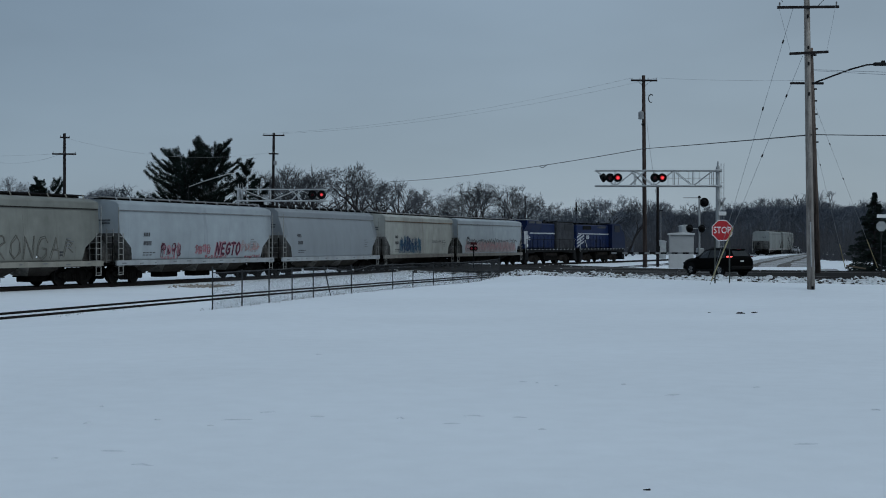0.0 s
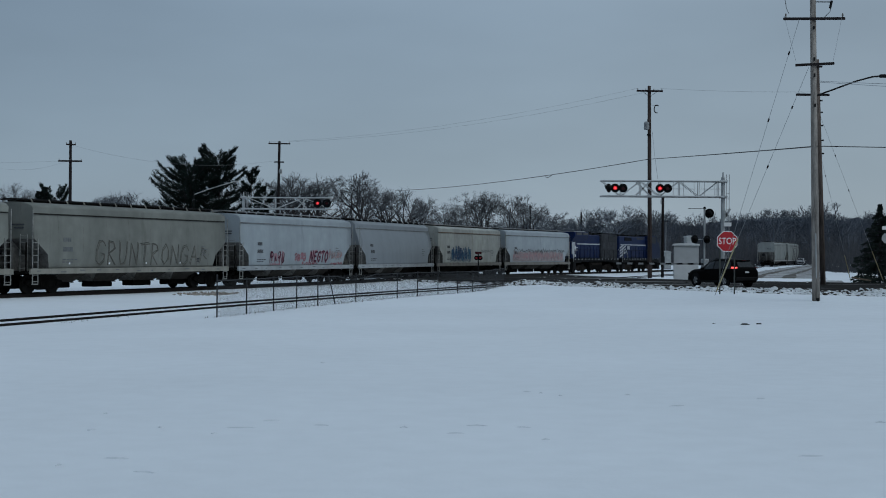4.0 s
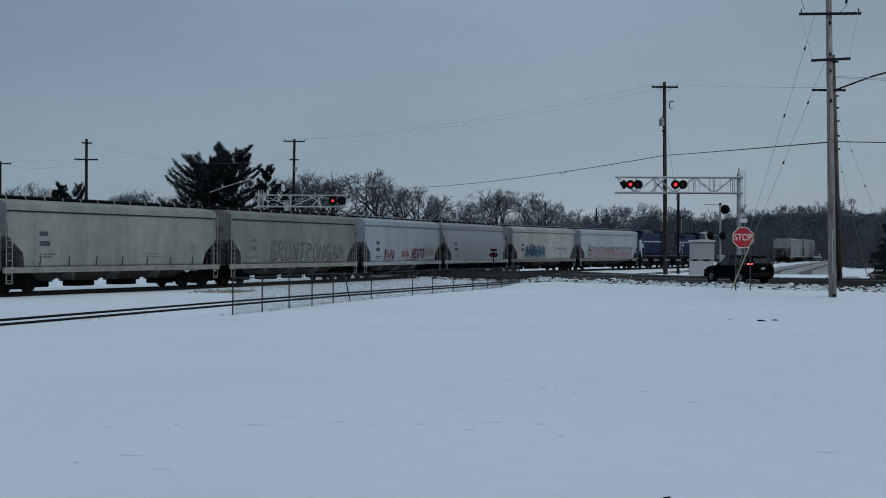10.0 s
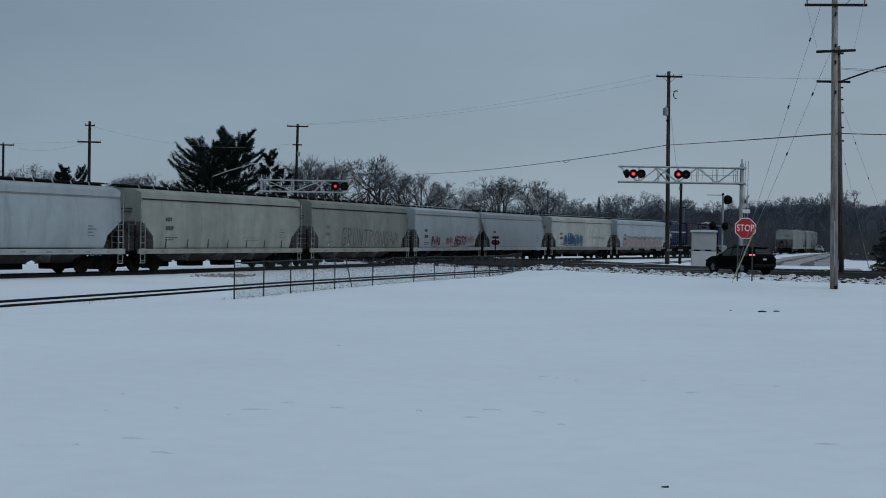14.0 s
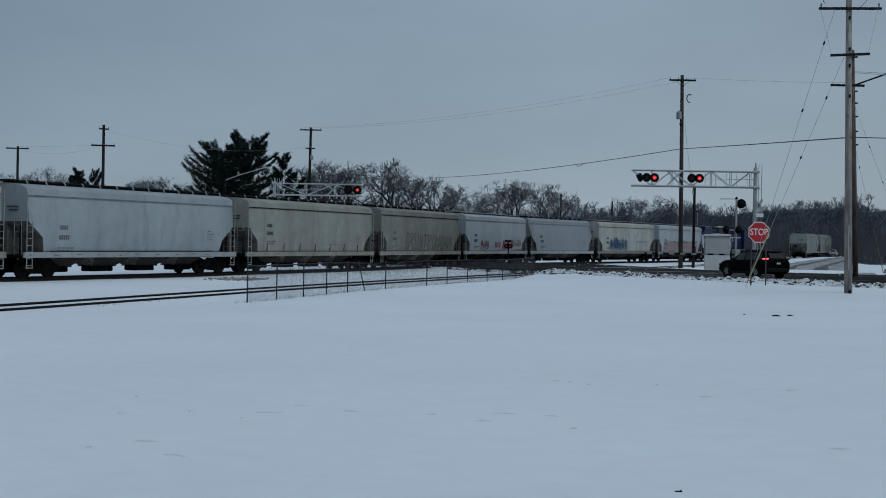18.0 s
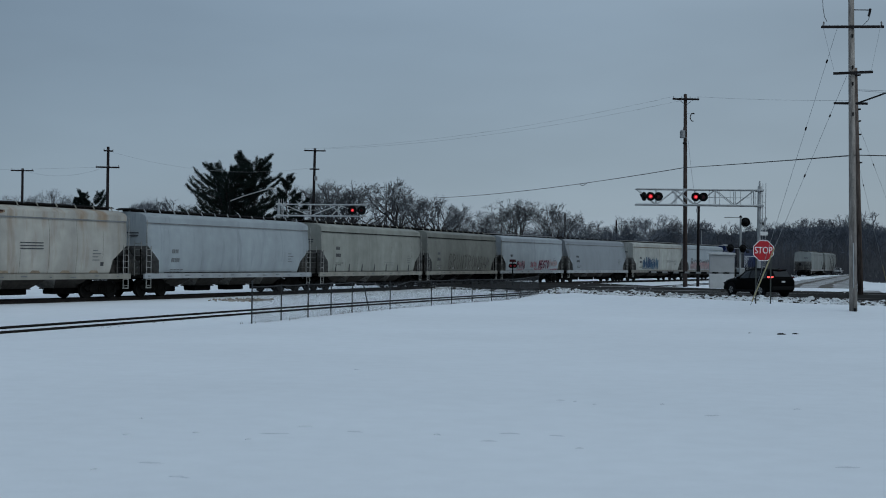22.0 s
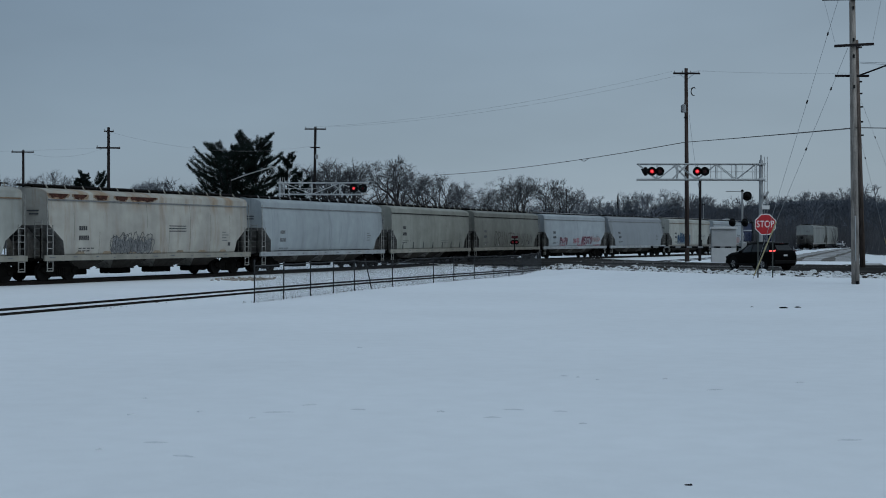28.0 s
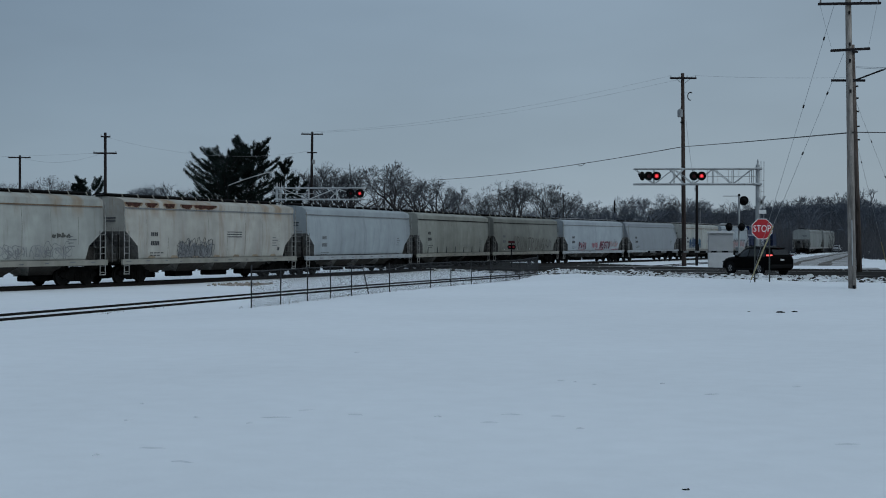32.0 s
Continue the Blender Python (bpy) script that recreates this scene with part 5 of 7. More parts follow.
        for i in range(14):
            part("sill_reflector", bm_box((-h + 1.0 + i * (length - 2.0) / 13, sy * 1.485, 1.55), (0.26, 0.02, 0.08)), PAINTGREYWHITE, eng)
        for sx in (-1, 1):
            part("grab_rail", bm_rod((sx * (h - 0.72), sy * 1.4, 1.0), (sx * (h - 0.72), sy * 1.4, 2.75), 0.03, n=6), PAINTWHITE, eng)
            part("step_well", bm_box((sx * (h - 0.95), sy * 1.3, 0.85), (0.6, 0.35, 0.75), bevel=0.03), BLACK, eng)
    for x in (r0 + 0.9, r0 + 2.6) if rear else (r0 + 1.2, r0 + 3.4, r0 + 5.4):
        part("roof_fan", bm_rod((x, 0, 4.3), (x, 0, 4.74 if rear else 4.56), 0.62, n=18), BLACK, eng)
    # the shutters' pale colour carries the sky sheen of the radiator top
    if rear:
        part("radiator_shutter", bm_box((r0 + 1.6, 0, 4.66), (3.2, 2.5, 0.08), bevel=0.02), TRANSF, eng, "radiator shutters on the roof, pale to stand for sky sheen")
    for x in (r0 + 4.6, r0 + 6.2, r0 + 7.6):
        part("roof_hatch", bm_box((x, 0, 4.46), (1.1, 1.2, 0.22), bevel=0.04), BLACK, eng)
    for sy in (-1, 1):
        part("air_reservoir", bm_rod((-1.5, sy * 1.25, 0.98), (1.5, sy * 1.25, 0.98), 0.17, n=10), LOCOGRIME, eng)
    part("hood_roof", bm_box(((r0 + cab0) / 2, 0, 4.36), (cab0 - r0 - 0.1, 1.75, 0.1), bevel=0.03), BLACK, eng)
    part("exhaust_stack", bm_box((cab0 - 1.4, 0, 4.42), (0.9, 0.5, 0.35), bevel=0.05), BLACK, eng)
    part("horn", bm_rod((cab0 - 0.3, 0.4, 4.45), (cab0 + 0.3, 0.4, 4.7), 0.08, 0.12, 8), BLACK, eng)
    for sx in (-1, 1):
        part("pilot", slab([(sx * (h - 0.75), 1.2), (sx * (h - 0.55), 1.2), (sx * (h - 0.3), 0.25), (sx * (h - 0.75), 0.25)], -1.45, 1.45), BLACK, eng)
        part("coupler", bm_box((sx * (h - 0.2), 0, 0.9), (0.8, 0.3, 0.28), bevel=0.03), UNDER, eng)
        add_truck(eng, sx * (h - 3.3), (-1.3, 1.3), 0.51, LOCOGRIME)
    part("end_door", bm_box((r0 - 0.02, 0, 2.75), (0.12, 1.3, 1.7), bevel=0.03), PAINTWHITE if rear else PAINTBLUE, eng, "pale weathered end door" if rear else "")
    part("headlight", bm_rod((r0 - 0.05, -0.12, 4.25), (r0 - 0.3, -0.12, 4.25), 0.12, n=10), BLACK, eng)
    TRAIN.append((eng, centre, h - 3.3))
    return eng


LOCOGRIME = mat("loco_grime", (0.018, 0.0155, 0.014), 0.95, 0, 0.5, 2, 16, 0.3, dirt=(0.045, 0.036, 0.03), dirt_amount=0.4, spec=0.03)
LOCOGREY = mat("loco_primer", (0.048, 0.050, 0.056), 0.8, 0, 0.3, 1.2, 10, 0.0, dirt=(0.02, 0.02, 0.025), dirt_amount=0.4, spec=0.05)
CABPANE = mat("grimy_pane", (0.006, 0.007, 0.010), 0.45, 0, 0.2, 1, 5, 0.0, spec=0.2)
PAINTGREYWHITE = mat("worn_white", (0.40, 0.42, 0.45), 0.7, 0, 0.25, 2, 12, 0.03, dirt=(0.2, 0.2, 0.21))
# hood blue made darker, with the cab's shade put into the colour
LOCOSHADE = mat("loco_blue_shade", (0.0035, 0.010, 0.038), 0.5, 0, 0.25, 1.2, 10, 0.05, spec=0.15)
LOCO = 14.55
locomotive(LOCO, GAP0 + LOCO / 2, "dark blue diesel switcher with a grey primed cab", True)
locomotive(LOCO, GAP0 + LOCO * 1.5, "leading dark blue diesel switcher with slanted white stripes", False)
add_train()


# ---- crossing signals ----
LAMPS = []


def lens_mesh():
    bm = disc_stack([(-0.05, 0.02), (-0.048, 0.075), (-0.035, 0.13), (0.0, 0.138), (0.03, 0.13), (0.03, 0.02)], 18, "Y")
    for f in bm.faces:
        c = f.calc_center_median()
        f.material_index = 1 if c.y > -0.005 else 0 if math.hypot(c.x, c.z) < 0.07 else 2
    me = bpy.data.meshes.new("lens")
    bm.to_mesh(me)
    bm.free()
    me.materials.append(LENS_ON)
    me.materials.append(LENS_DIM)
    me.materials.append(LENS_RING)
    return me


LENS = lens_mesh()


def flasher(parent, m, lit_right, size=0.30, lens=True):
    """One round crossing light facing -y: background disc, hood, lens."""
    disc = part("signal_light", disc_stack([(0.0, size), (0.03, size), (0.05, size * 0.6), (0.2, size * 0.5), (0.26, size * 0.2)], 22, "Y"), BLACK, parent, "round black crossing light with red lens")
    disc.matrix_basis = m
    bm = bmesh.new()
    n = 14
    rows = []
    for y, k in ((0.0, 1.0), (-0.30, 1.0)):
        rows.append([bm.verts.new((0.185 * math.cos(a), y * (0.45 + 0.55 * math.sin(a) if math.sin(a) > 0 else 0.45), 0.185 * math.sin(a))) for a in (math.pi * (-0.15 + 1.3 * i / n) for i in range(n + 1))])
    for i in range(n):
        bm.faces.new((rows[0][i], rows[0][i + 1], rows[1][i + 1], rows[1][i]))
    part("hood", bm, BLACK, disc)
    if lens:
        le = part("lens", LENS, LENS_ON, disc)
        LAMPS.append((le, lit_right))
    return disc


def cantilever(name_label, base, reach, sign, z_lo, z_hi, pairs, tall):
    """A crossing-signal cantilever: mast, box truss reaching sideways, lights."""
    g = thing("signal_cantilever", pose(*base), name_label, "crossing signal", "crossing signal cantilevers")
    z0 = base[2]
    lo, hi = z_lo - z0, z_hi - z0
    part("mast", bm_rod((0, 0, 0), (0, 0, tall - z0 - 0.35), 0.145, 0.13, 14), ALU, g)
    part("mast_cap", bm_rod((0, 0, tall - z0 - 0.36), (0, 0, tall - z0), 0.07, 0.05, 10), ALU, g)
    part("footing", bm_box((0, 0, 0.05), (0.7, 0.7, 0.3), bevel=0.04), CABGREY, g)
    for zz in (lo, hi):
        part("mast_clamp", bm_box((0, 0, zz), (0.5, 0.6, 0.16), bevel=0.03), ALU, g)
    for y in (-0.26, 0.26):
        for zz in (lo, hi):
            part("chord", bm_rod((sign * 0.1, y, zz), (sign * reach, y, zz), 0.062 if zz == lo else 0.05, n=8), ALU, g)
    bays = 6 if sign < 0 else 3
    for i in range(bays):
        x = sign * (0.35 + (reach - 0.4) * i / bays)
        for y in (-0.26, 0.26):
            part("post", bm_rod((x, y, lo), (x, y, hi), 0.026, n=6), ALU, g)
        part("tie_bar", bm_rod((x, -0.26, lo), (x, 0.26, lo), 0.022, n=6), ALU, g)
        if i < bays:
            x2 = sign * (0.35 + (reach - 0.4) * (i + 1) / bays)
            for y in (-0.26, 0.26):
                a, b = (lo, hi) if i % 2 else (hi, lo)
                part("diagonal", bm_rod((x, y, a), (x2, y, b), 0.024, n=6), ALU, g)
    part("mid_rail", bm_rod((sign * 0.1, -0.26, (lo + hi) / 2), (sign * reach * 0.42, -0.26, (lo + hi) / 2), 0.018, n=6), ALU, g)
    for i in range(5 if sign < 0 else 0):
        x = sign * (0.5 + i * reach * 0.085)
        part("stiffener", bm_rod((x, 0.26, lo), (x, 0.26, hi), 0.016, n=6), ALU, g)
    # crossed bars
    for y in (-0.30,):
        xc = sign * (reach * 0.66)
        for a in (-1, 1):
            part("cross_bar", bm_box((xc, y, (lo + hi) / 2), (1.3, 0.03, 0.10), Matrix.Rotation(radians(45 * a), 3, "Y")), ALU, g)
    # access ladder beside the mast
    for x in (0.22, 0.42):
        part("ladder_rail", bm_rod((x, 0.0, 0.4), (x, 0.0, hi + 0.5), 0.022, n=6), ALU, g)
    for i in range(16):
        part("rung", bm_rod((0.22, 0, 0.8 + i * 0.36), (0.42, 0, 0.8 + i * 0.36), 0.014, n=5), ALU, g)
    for x, y, size, lit, rz in pairs:
        flasher(g, pose(x, y, (lo + hi) / 2 + 0.02, rz=rz), lit, size, lens=(rz == 0))
        part("light_bracket", bm_rod((x, y + 0.08, (lo + hi) / 2), (x, 0.26 if y < 0 else -0.26, (lo + hi) / 2), 0.03, n=6), DARKSTEEL, g)
    return g


near_gantry = cantilever("aluminium cantilever with red crossing lights over the road", (18.6, 88.0, 0.12), 8.3, -1, 6.08, 7.12,
                         [(-7.35, -0.42, 0.30, False, 0), (-6.82, -0.42, 0.30, True, 0), (-4.33, -0.42, 0.30, False, 0), (-3.82, -0.42, 0.30, True, 0), (-7.78, -0.30, 0.30, False, 228)], 7.75)
cantilever("aluminium cantilever with crossing lights beyond the train", (-18.9, 120.0, -0.12), 8.2, 1, 6.10, 7.15,
                        [(6.88, -0.42, 0.41, False, 0), (7.72, -0.42, 0.41, True, 0)], 7.65)
# crossbuck and plate on the near mast
for a in (-1, 1):
    part("crossbuck_blade", bm_box((0.2, -0.24, 4.75), (0.95, 0.02, 0.15), Matrix.Rotation(radians(60 * a), 3, "Y")), ALU, near_gantry, "pale crossbuck blade")
part("track_plate", bm_box((0.28, -0.24, 4.1), (0.5, 0.02, 0.26), bevel=0.005), SIGNWHITE, near_gantry)
part("mast_box", bm_box((0.3, 0.0, 3.2), (0.4, 0.35, 0.7), bevel=0.03), ALU, near_gantry)


def gate_mast():
    b = (18.15, 92.0, 0.15)
    g = thing("crossing_gate", pose(*b), "crossing gate mast with lowered arm and black lights", "crossing gate")
    part("mast", bm_rod((0, 0, 0), (0, 0, 5.3), 0.07, n=10), ALU, g)
    part("mechanism", bm_box((0.1, 0.3, 1.35), (0.5, 0.45, 0.75), bevel=0.05), ALU, g)
    part("counterweight", bm_box((0.75, 0.05, 1.35), (0.9, 0.1, 0.3), bevel=0.03), BLACK, g)
    arm = part("gate_arm", bm_box((-3.25, -0.1, 1.36), (6.3, 0.06, 0.12)), BLACK, g, "lowered dark gate arm with pale bands")
    for i in range(8):
        part("arm_band", bm_box((-0.6 - i * 0.78, -0.1, 1.36), (0.36, 0.07, 0.125)), TRANSF, arm)
    flasher(g, pose(-0.72, -0.1, 3.1, rz=205), False, 0.29, lens=False)
    flasher(g, pose(0.15, -0.1, 3.1, rz=205), False, 0.29, lens=False)
    part("light_bar", bm_rod((-0.75, 0, 3.1), (0.45, 0, 3.1), 0.03, n=6), ALU, g)
    flasher(g, pose(0.32, -0.1, 4.95, rz=160), False, 0.33, lens=False)
    part("top_arm", bm_rod((-1.15, 0, 5.28), (0.1, 0, 5.28), 0.03, n=6), ALU, g)
    part("bell", bm_rod((0, 0, 5.28), (0, 0, 5.42), 0.12, 0.05, 10), BLACK, g)
    part("stay", bm_rod((0.1, 0, 3.6), (1.6, -1.0, 2.3), 0.02, n=5), WIREM, g)


gate_mast()


LENS_FAINT = glow("faint_red_lens", (0.30, 0.012, 0.025), 0.10)


def low_signal():
    """The short mast with a red lamp pair beside the tracks."""
    g = thing("signal_mast", pose(2.45, 104.0, 0.0), "short dark mast with a pair of red crossing lights", "crossing signal")
    part("mast", bm_rod((0, 0, -0.1), (0, 0, 2.25), 0.05, n=8), DARKSTEEL, g)
    part("light_bar", bm_rod((-0.3, 0, 1.78), (0.3, 0, 1.78), 0.03, n=6), DARKSTEEL, g)
    for fx, lit in ((-0.15, False), (0.15, True)):
        d = flasher(g, pose(fx, -0.08, 1.78), lit, 0.30, lens=False)
        d.scale = (0.62, 0.62, 0.62)
        part("lens", disc_stack([(-0.05, 0.03), (-0.045, 0.12), (0.0, 0.14)], 14, "Y"), LENS_FAINT, d, "faint red lens")
    part("crossbuck_blade", bm_box((0, -0.06, 2.18), (0.52, 0.03, 0.2), bevel=0.01), LENS_DIM, g)


low_signal()


def relay_cabinet():
    b = (19.05, 104.0, 0.22)
    g = thing("relay_cabinet", pose(*b, rz=-8), "pale metal relay cabinet beside the crossing", "cabinet")
    part("base_panel", bm_box((0, 0, 0.62), (1.92, 1.5, 1.24), bevel=0.02), CABWHITE, g, "white lower wall")
    part("upper_panel", bm_box((0, 0, 1.96), (1.90, 1.48, 1.42), bevel=0.02), CABGREY, g, "light grey upper wall")
    part("roof", slab([(-1.06, 2.66), (1.06, 2.66), (1.02, 2.80), (0, 2.86), (-1.02, 2.80)], -0.86, 0.86), CABWHITE, g)
    part("door", bm_box((0.96, 0, 1.3), (0.03, 0.9, 2.2), bevel=0.005), CABGREY, g)
    part("handle", bm_box((0.985, -0.3, 1.3), (0.03, 0.05, 0.2)), DARKSTEEL, g)
    part("seam", bm_box((0, -0.753, 1.24), (1.9, 0.012, 0.05)), DARKSTEEL, g)


relay_cabinet()


def equipment_hut(x, y, w, tall, label):
    """A small white hut beyond the main track."""
    g = thing("equipment_hut", pose(x, y, 0.0, rz=10), label, "hut", "white huts beyond the tracks")
    part("wall", bm_box((0, 0, tall / 2 - 0.15), (w, 1.2, tall - 0.1), bevel=0.02), GALV, g)
    part("roof", slab([(-w * 0.56, tall - 0.3), (w * 0.56, tall - 0.3), (w * 0.53, tall - 0.15), (0, tall), (-w * 0.53, tall - 0.15)], -0.7, 0.7), GALV, g)
    part("door", bm_box((0, -0.61, tall * 0.4), (w * 0.6, 0.03, tall * 0.6), bevel=0.005), GALV, g)


equipment_hut(36.2, 195.0, 1.3, 5.0, "tall narrow white equipment hut beyond the tracks")
equipment_hut(33.0, 196.0, 0.95, 2.7, "low white equipment hut beyond the tracks")
yard_lamp = thing("yard_lamp", pose(33.2, 198.0, 0.0), "thin grey yard lamp pole beyond the tracks", "lamp")
part("lamp_post", bm_rod((0, 0, -0.1), (0, 0, 7.2), 0.06, 0.04, 8), TRANSF, yard_lamp)
part("lamp_head", bm_box((0, -0.1, 7.2), (0.5, 0.25, 0.12), bevel=0.03), DARKSTEEL, yard_lamp)



# ---- signs ----
def octagon(r, y0, y1):
    return slab([(r * math.cos(radians(22.5 + 45 * i)), r * math.sin(radians(22.5 + 45 * i))) for i in range(8)], y0, y1)


def stop_sign():
    x, y = 12.5, 58.2
    z = ground_z(x, y)
    g = thing("stop_sign", pose(x, y, z), "red octagonal stop sign on two dark posts in the snow", "traffic sign")
    zc = 2.775 - z
    w = 0.457 / math.cos(radians(22.5))
    o = part("sign_plate", octagon(w, -0.004, 0.004), SIGNWHITE, g, "red plate with white border")
    o.location = (0, 0, zc)
    part("red_field", octagon(w * 0.935, -0.0085, -0.0045), SIGNRED, o)
    le = part("letters", text_mesh("STOP", 0.42), SIGNWHITE, o, "white letters")
    le.matrix_basis = pose(0, -0.012, 0.005, rx=90) @ Matrix.Diagonal((0.78, 1.0, 1.0, 1))
    for px in (-0.31, 0.34):
        top = zc + 0.2 if px < 0 else zc + 0.1
        part("post", bm_box((px, 0.03, top / 2 - 0.1), (0.055, 0.035, top + 0.2)), mat("post_steel", (0.05, 0.055, 0.05), 0.7), g, "dark steel channel post")


stop_sign()


SIGNBACK = mat("sign_back", (0.36, 0.375, 0.38), 0.7, 0.1, 0.2, 3, 20, 0.0)


def back_sign():
    x, y = 25.5, 75.6
    z = 0.25
    g = thing("street_sign", pose(x, y, z), "back of an octagonal sign with a pale blade above", "traffic sign")
    o = part("sign_plate", octagon(0.31, -0.004, 0.004), SIGNBACK, g, "bare grey back of the plate")
    o.location = (0, 0, 2.95)
    part("sign_blade", bm_box((0.0, 0, 3.55), (0.52, 0.015, 0.2)), SIGNWHITE, g, "pale narrow blade")
    part("post", bm_box((0, 0.03, 1.8), (0.06, 0.04, 3.8)), FENCEM, g)


back_sign()


# ---- poles and wires ----
def sagged(a, b, sag, n=24):
    a, b = Vector(a), Vector(b)
    return [tuple(a + (b - a) * (i / n) - Vector((0, 0, sag * 4 * (i / n) * (1 - i / n)))) for i in range(n + 1)]


def wire(name, a, b, sag, r, material, label, category="cable"):
    ob = part(name, tube_mesh([(sagged(a, b, sag), r, r)], 5), material)
    return tagged(ob, label, category)


def insulator(parent, p, r=0.04, h=0.16):
    o = part("insulator", disc_stack([(0, 0.025), (h * 0.4, 0.025), (h * 0.4, r), (h * 0.6, r * 0.7), (h * 0.7, r), (h, r * 0.5)], 8), PORCELAIN, parent)
    o.location = p
    return o


def pole(base, top, r0, r1, arms, label, material=POLEWOOD, group="utility poles", lean=(0.0, 0.0)):
    """A wooden pole; arms: rows of height, width, thickness, yaw, number of insulators and, if not level, the rise."""
    g = thing("utility_pole", pose(*base), label, "utility pole", group)
    h = top - base[2]
    bm = bm_rod((0, 0, -0.4), (lean[0] * h, lean[1] * h, h), r0, r1, 14)
    for f in bm.faces:
        f.smooth = len(f.verts) == 4
    part("pole_shaft", bm, material, g)
    for z, w, th, yaw, pins, *rise in arms:
        zz = z - base[2]
        c = Vector((lean[0] * zz, lean[1] * zz, zz))
        rot = Matrix.Rotation(radians(yaw), 3, "Z")
        off = rot @ Vector((0, -r1 - th / 2, 0))
        rot = rot @ Matrix.Rotation(radians(-sum(rise)), 3, "Y")
        arm = part("crossarm", bm_box((0, 0, 0), (w, th, th * 1.2), bevel=0.01), POLEDARK, g)
        arm.matrix_basis = Matrix.Translation(c + off) @ rot.to_4x4()
        for i in range(pins):
            u = -0.46 + 0.92 * i / max(1, pins - 1) if pins > 1 else 0
            insulator(arm, (u * w, 0, th * 0.6))
        if 1.8 < w < 2.43:
            for s in (-1, 1):
                part("brace", bm_rod((s * w * 0.28, -th * 0.6, -th * 0.3), (0, 0, -0.55), 0.018, n=5), DARKSTEEL, arm)
    return g


def gz(x, y):
    return ground_z(x, y)


# big pole at the lot's edge, with its guys to one anchor
DX, DY = 14.74, 52.0
d_pole = pole((DX, DY, gz(DX, DY)), 14.2, 0.160, 0.108, [(11.62, 2.5, 0.085, 3, 2, 1.2), (9.80, 1.58, 0.085, 4, 0, 3.5), (8.62, 1.35, 0.075, 182, 0)], "tall weathered wooden utility pole in the snow", POLEWOOD, lean=(-0.0175, 0.0))
part("conduit", bm_rod((-0.05, -0.165, 0.9), (-0.08, -0.16, 2.7), 0.022, n=8), GALV, d_pole, "pale riser pipe")
part("ground_bolt", bm_rod((0, -0.23, -0.02), (0.0, -0.23, 0.12), 0.06, n=8), DARKSTEEL, d_pole)
ANCHOR = (11.75, 57.3, gz(11.75, 57.3) - 0.05)


def guy(top, anchor, label, guard=0.0, beads=()):
    g = thing("guy_wire", pose(*anchor), label, "guy wire", "guy wires of the poles")
    d = Vector(top) - Vector(anchor)
    part("strand", bm_rod((0, 0, 0), d, 0.008, n=5), WIREG, g)
    if guard:
        u = d.normalized()
        part("guard", bm_rod(u * 0.25, u * (0.25 + guard), 0.030, n=8), YELLOW, g, "faded yellow plastic guy guard")
    for b in beads:
        part("strain_insulator", bm_rod(d * (b - 0.006), d * (b + 0.005), 0.033, n=8), DARKSTEEL, g)
    return g


guy((DX - 0.75, DY, 11.6), (ANCHOR[0] + 0.02, ANCHOR[1], ANCHOR[2]), "thin guy wire from the tall pole to its ground anchor", 0, (0.66, 0.89))
guy((DX - 0.36, DY, 9.7), ANCHOR, "guy wire with a faded yellow guard in the snow", 2.75, (0.59, 0.84))

# jumpers and a fuse cut-out near the top of the tall pole
part("cutout", bm_rod((0.45, -0.1, 12.05 - gz(DX, DY)), (0.52, -0.1, 12.35 - gz(DX, DY)), 0.05, n=8), DARKSTEEL, d_pole, "fuse cut-out")
part("cutout_arm", bm_rod((-0.12, -0.1, 12.3 - gz(DX, DY)), (0.5, -0.1, 12.3 - gz(DX, DY)), 0.02, n=6), DARKSTEEL, d_pole)
part("jumper_wire", tube_mesh([([(0.5, -0.1, 12.1 - 0.3), (0.45, -0.1, 11.85 - 0.3), (0.3, -0.1, 11.7 - 0.3), (0.15, -0.12, 11.55 - 0.3)], 0.012, 0.012)], 5), WIREM, d_pole)
part("jumper_wire", tube_mesh([([(-1.2, -0.15, 11.75 - 0.3), (-1.3, -0.15, 11.95 - 0.3), (-1.36, -0.15, 12.3 - 0.3), (-1.38, -0.15, 12.7 - 0.3)], 0.012, 0.012)], 5), WIREM, d_pole)
for z in (11.2, 9.95, 9.3, 8.1):
    part("bolt_plate", bm_box((-0.0175 * z, -0.15, z - 0.3), (0.07, 0.05, 0.14), bevel=0.01), DARKSTEEL, d_pole)

# second pole beyond the road, leaning, with the street light
EX, EY = 25.55, 88.5
e_pole = pole((EX, EY, 0.3), 15.5, 0.19, 0.14, [(15.0, 0.6, 0.1, 0, 1)], "leaning brown wooden utility pole beyond the road", POLEBROWN, lean=(-0.034, 0.0))
for i, z in enumerate((12.4, 11.6, 10.7, 9.7, 8.8)):
    part("pole_step", bm_box((-0.034 * z + 0.2, -0.1, z), (0.14, 0.1, 0.1)), DARKSTEEL, e_pole)
lamp = thing("street_lamp", pose(DX + 0.05, DY, 8.6), "cobra-head street lamp on a long bracket arm", "street lamp")
bm = bmesh.new()
pts = [(0, 0, 0), (0.8, 0, 0.30), (1.5, 0, 0.56), (2.15, 0, 0.74), (2.45, 0, 0.76)]
for a, b in zip(pts, pts[1:]):
    rod(bm, a, b, 0.035, n=7)
part("bracket_arm", bm, DARKSTEEL, lamp)
part("lamp_head", box(bm_box((2.75, 0, 0.77), (0.7, 0.24, 0.13), bevel=0.05), (2.8, 0, 0.86), (0.12, 0.12, 0.1)), DARKSTEEL, lamp)
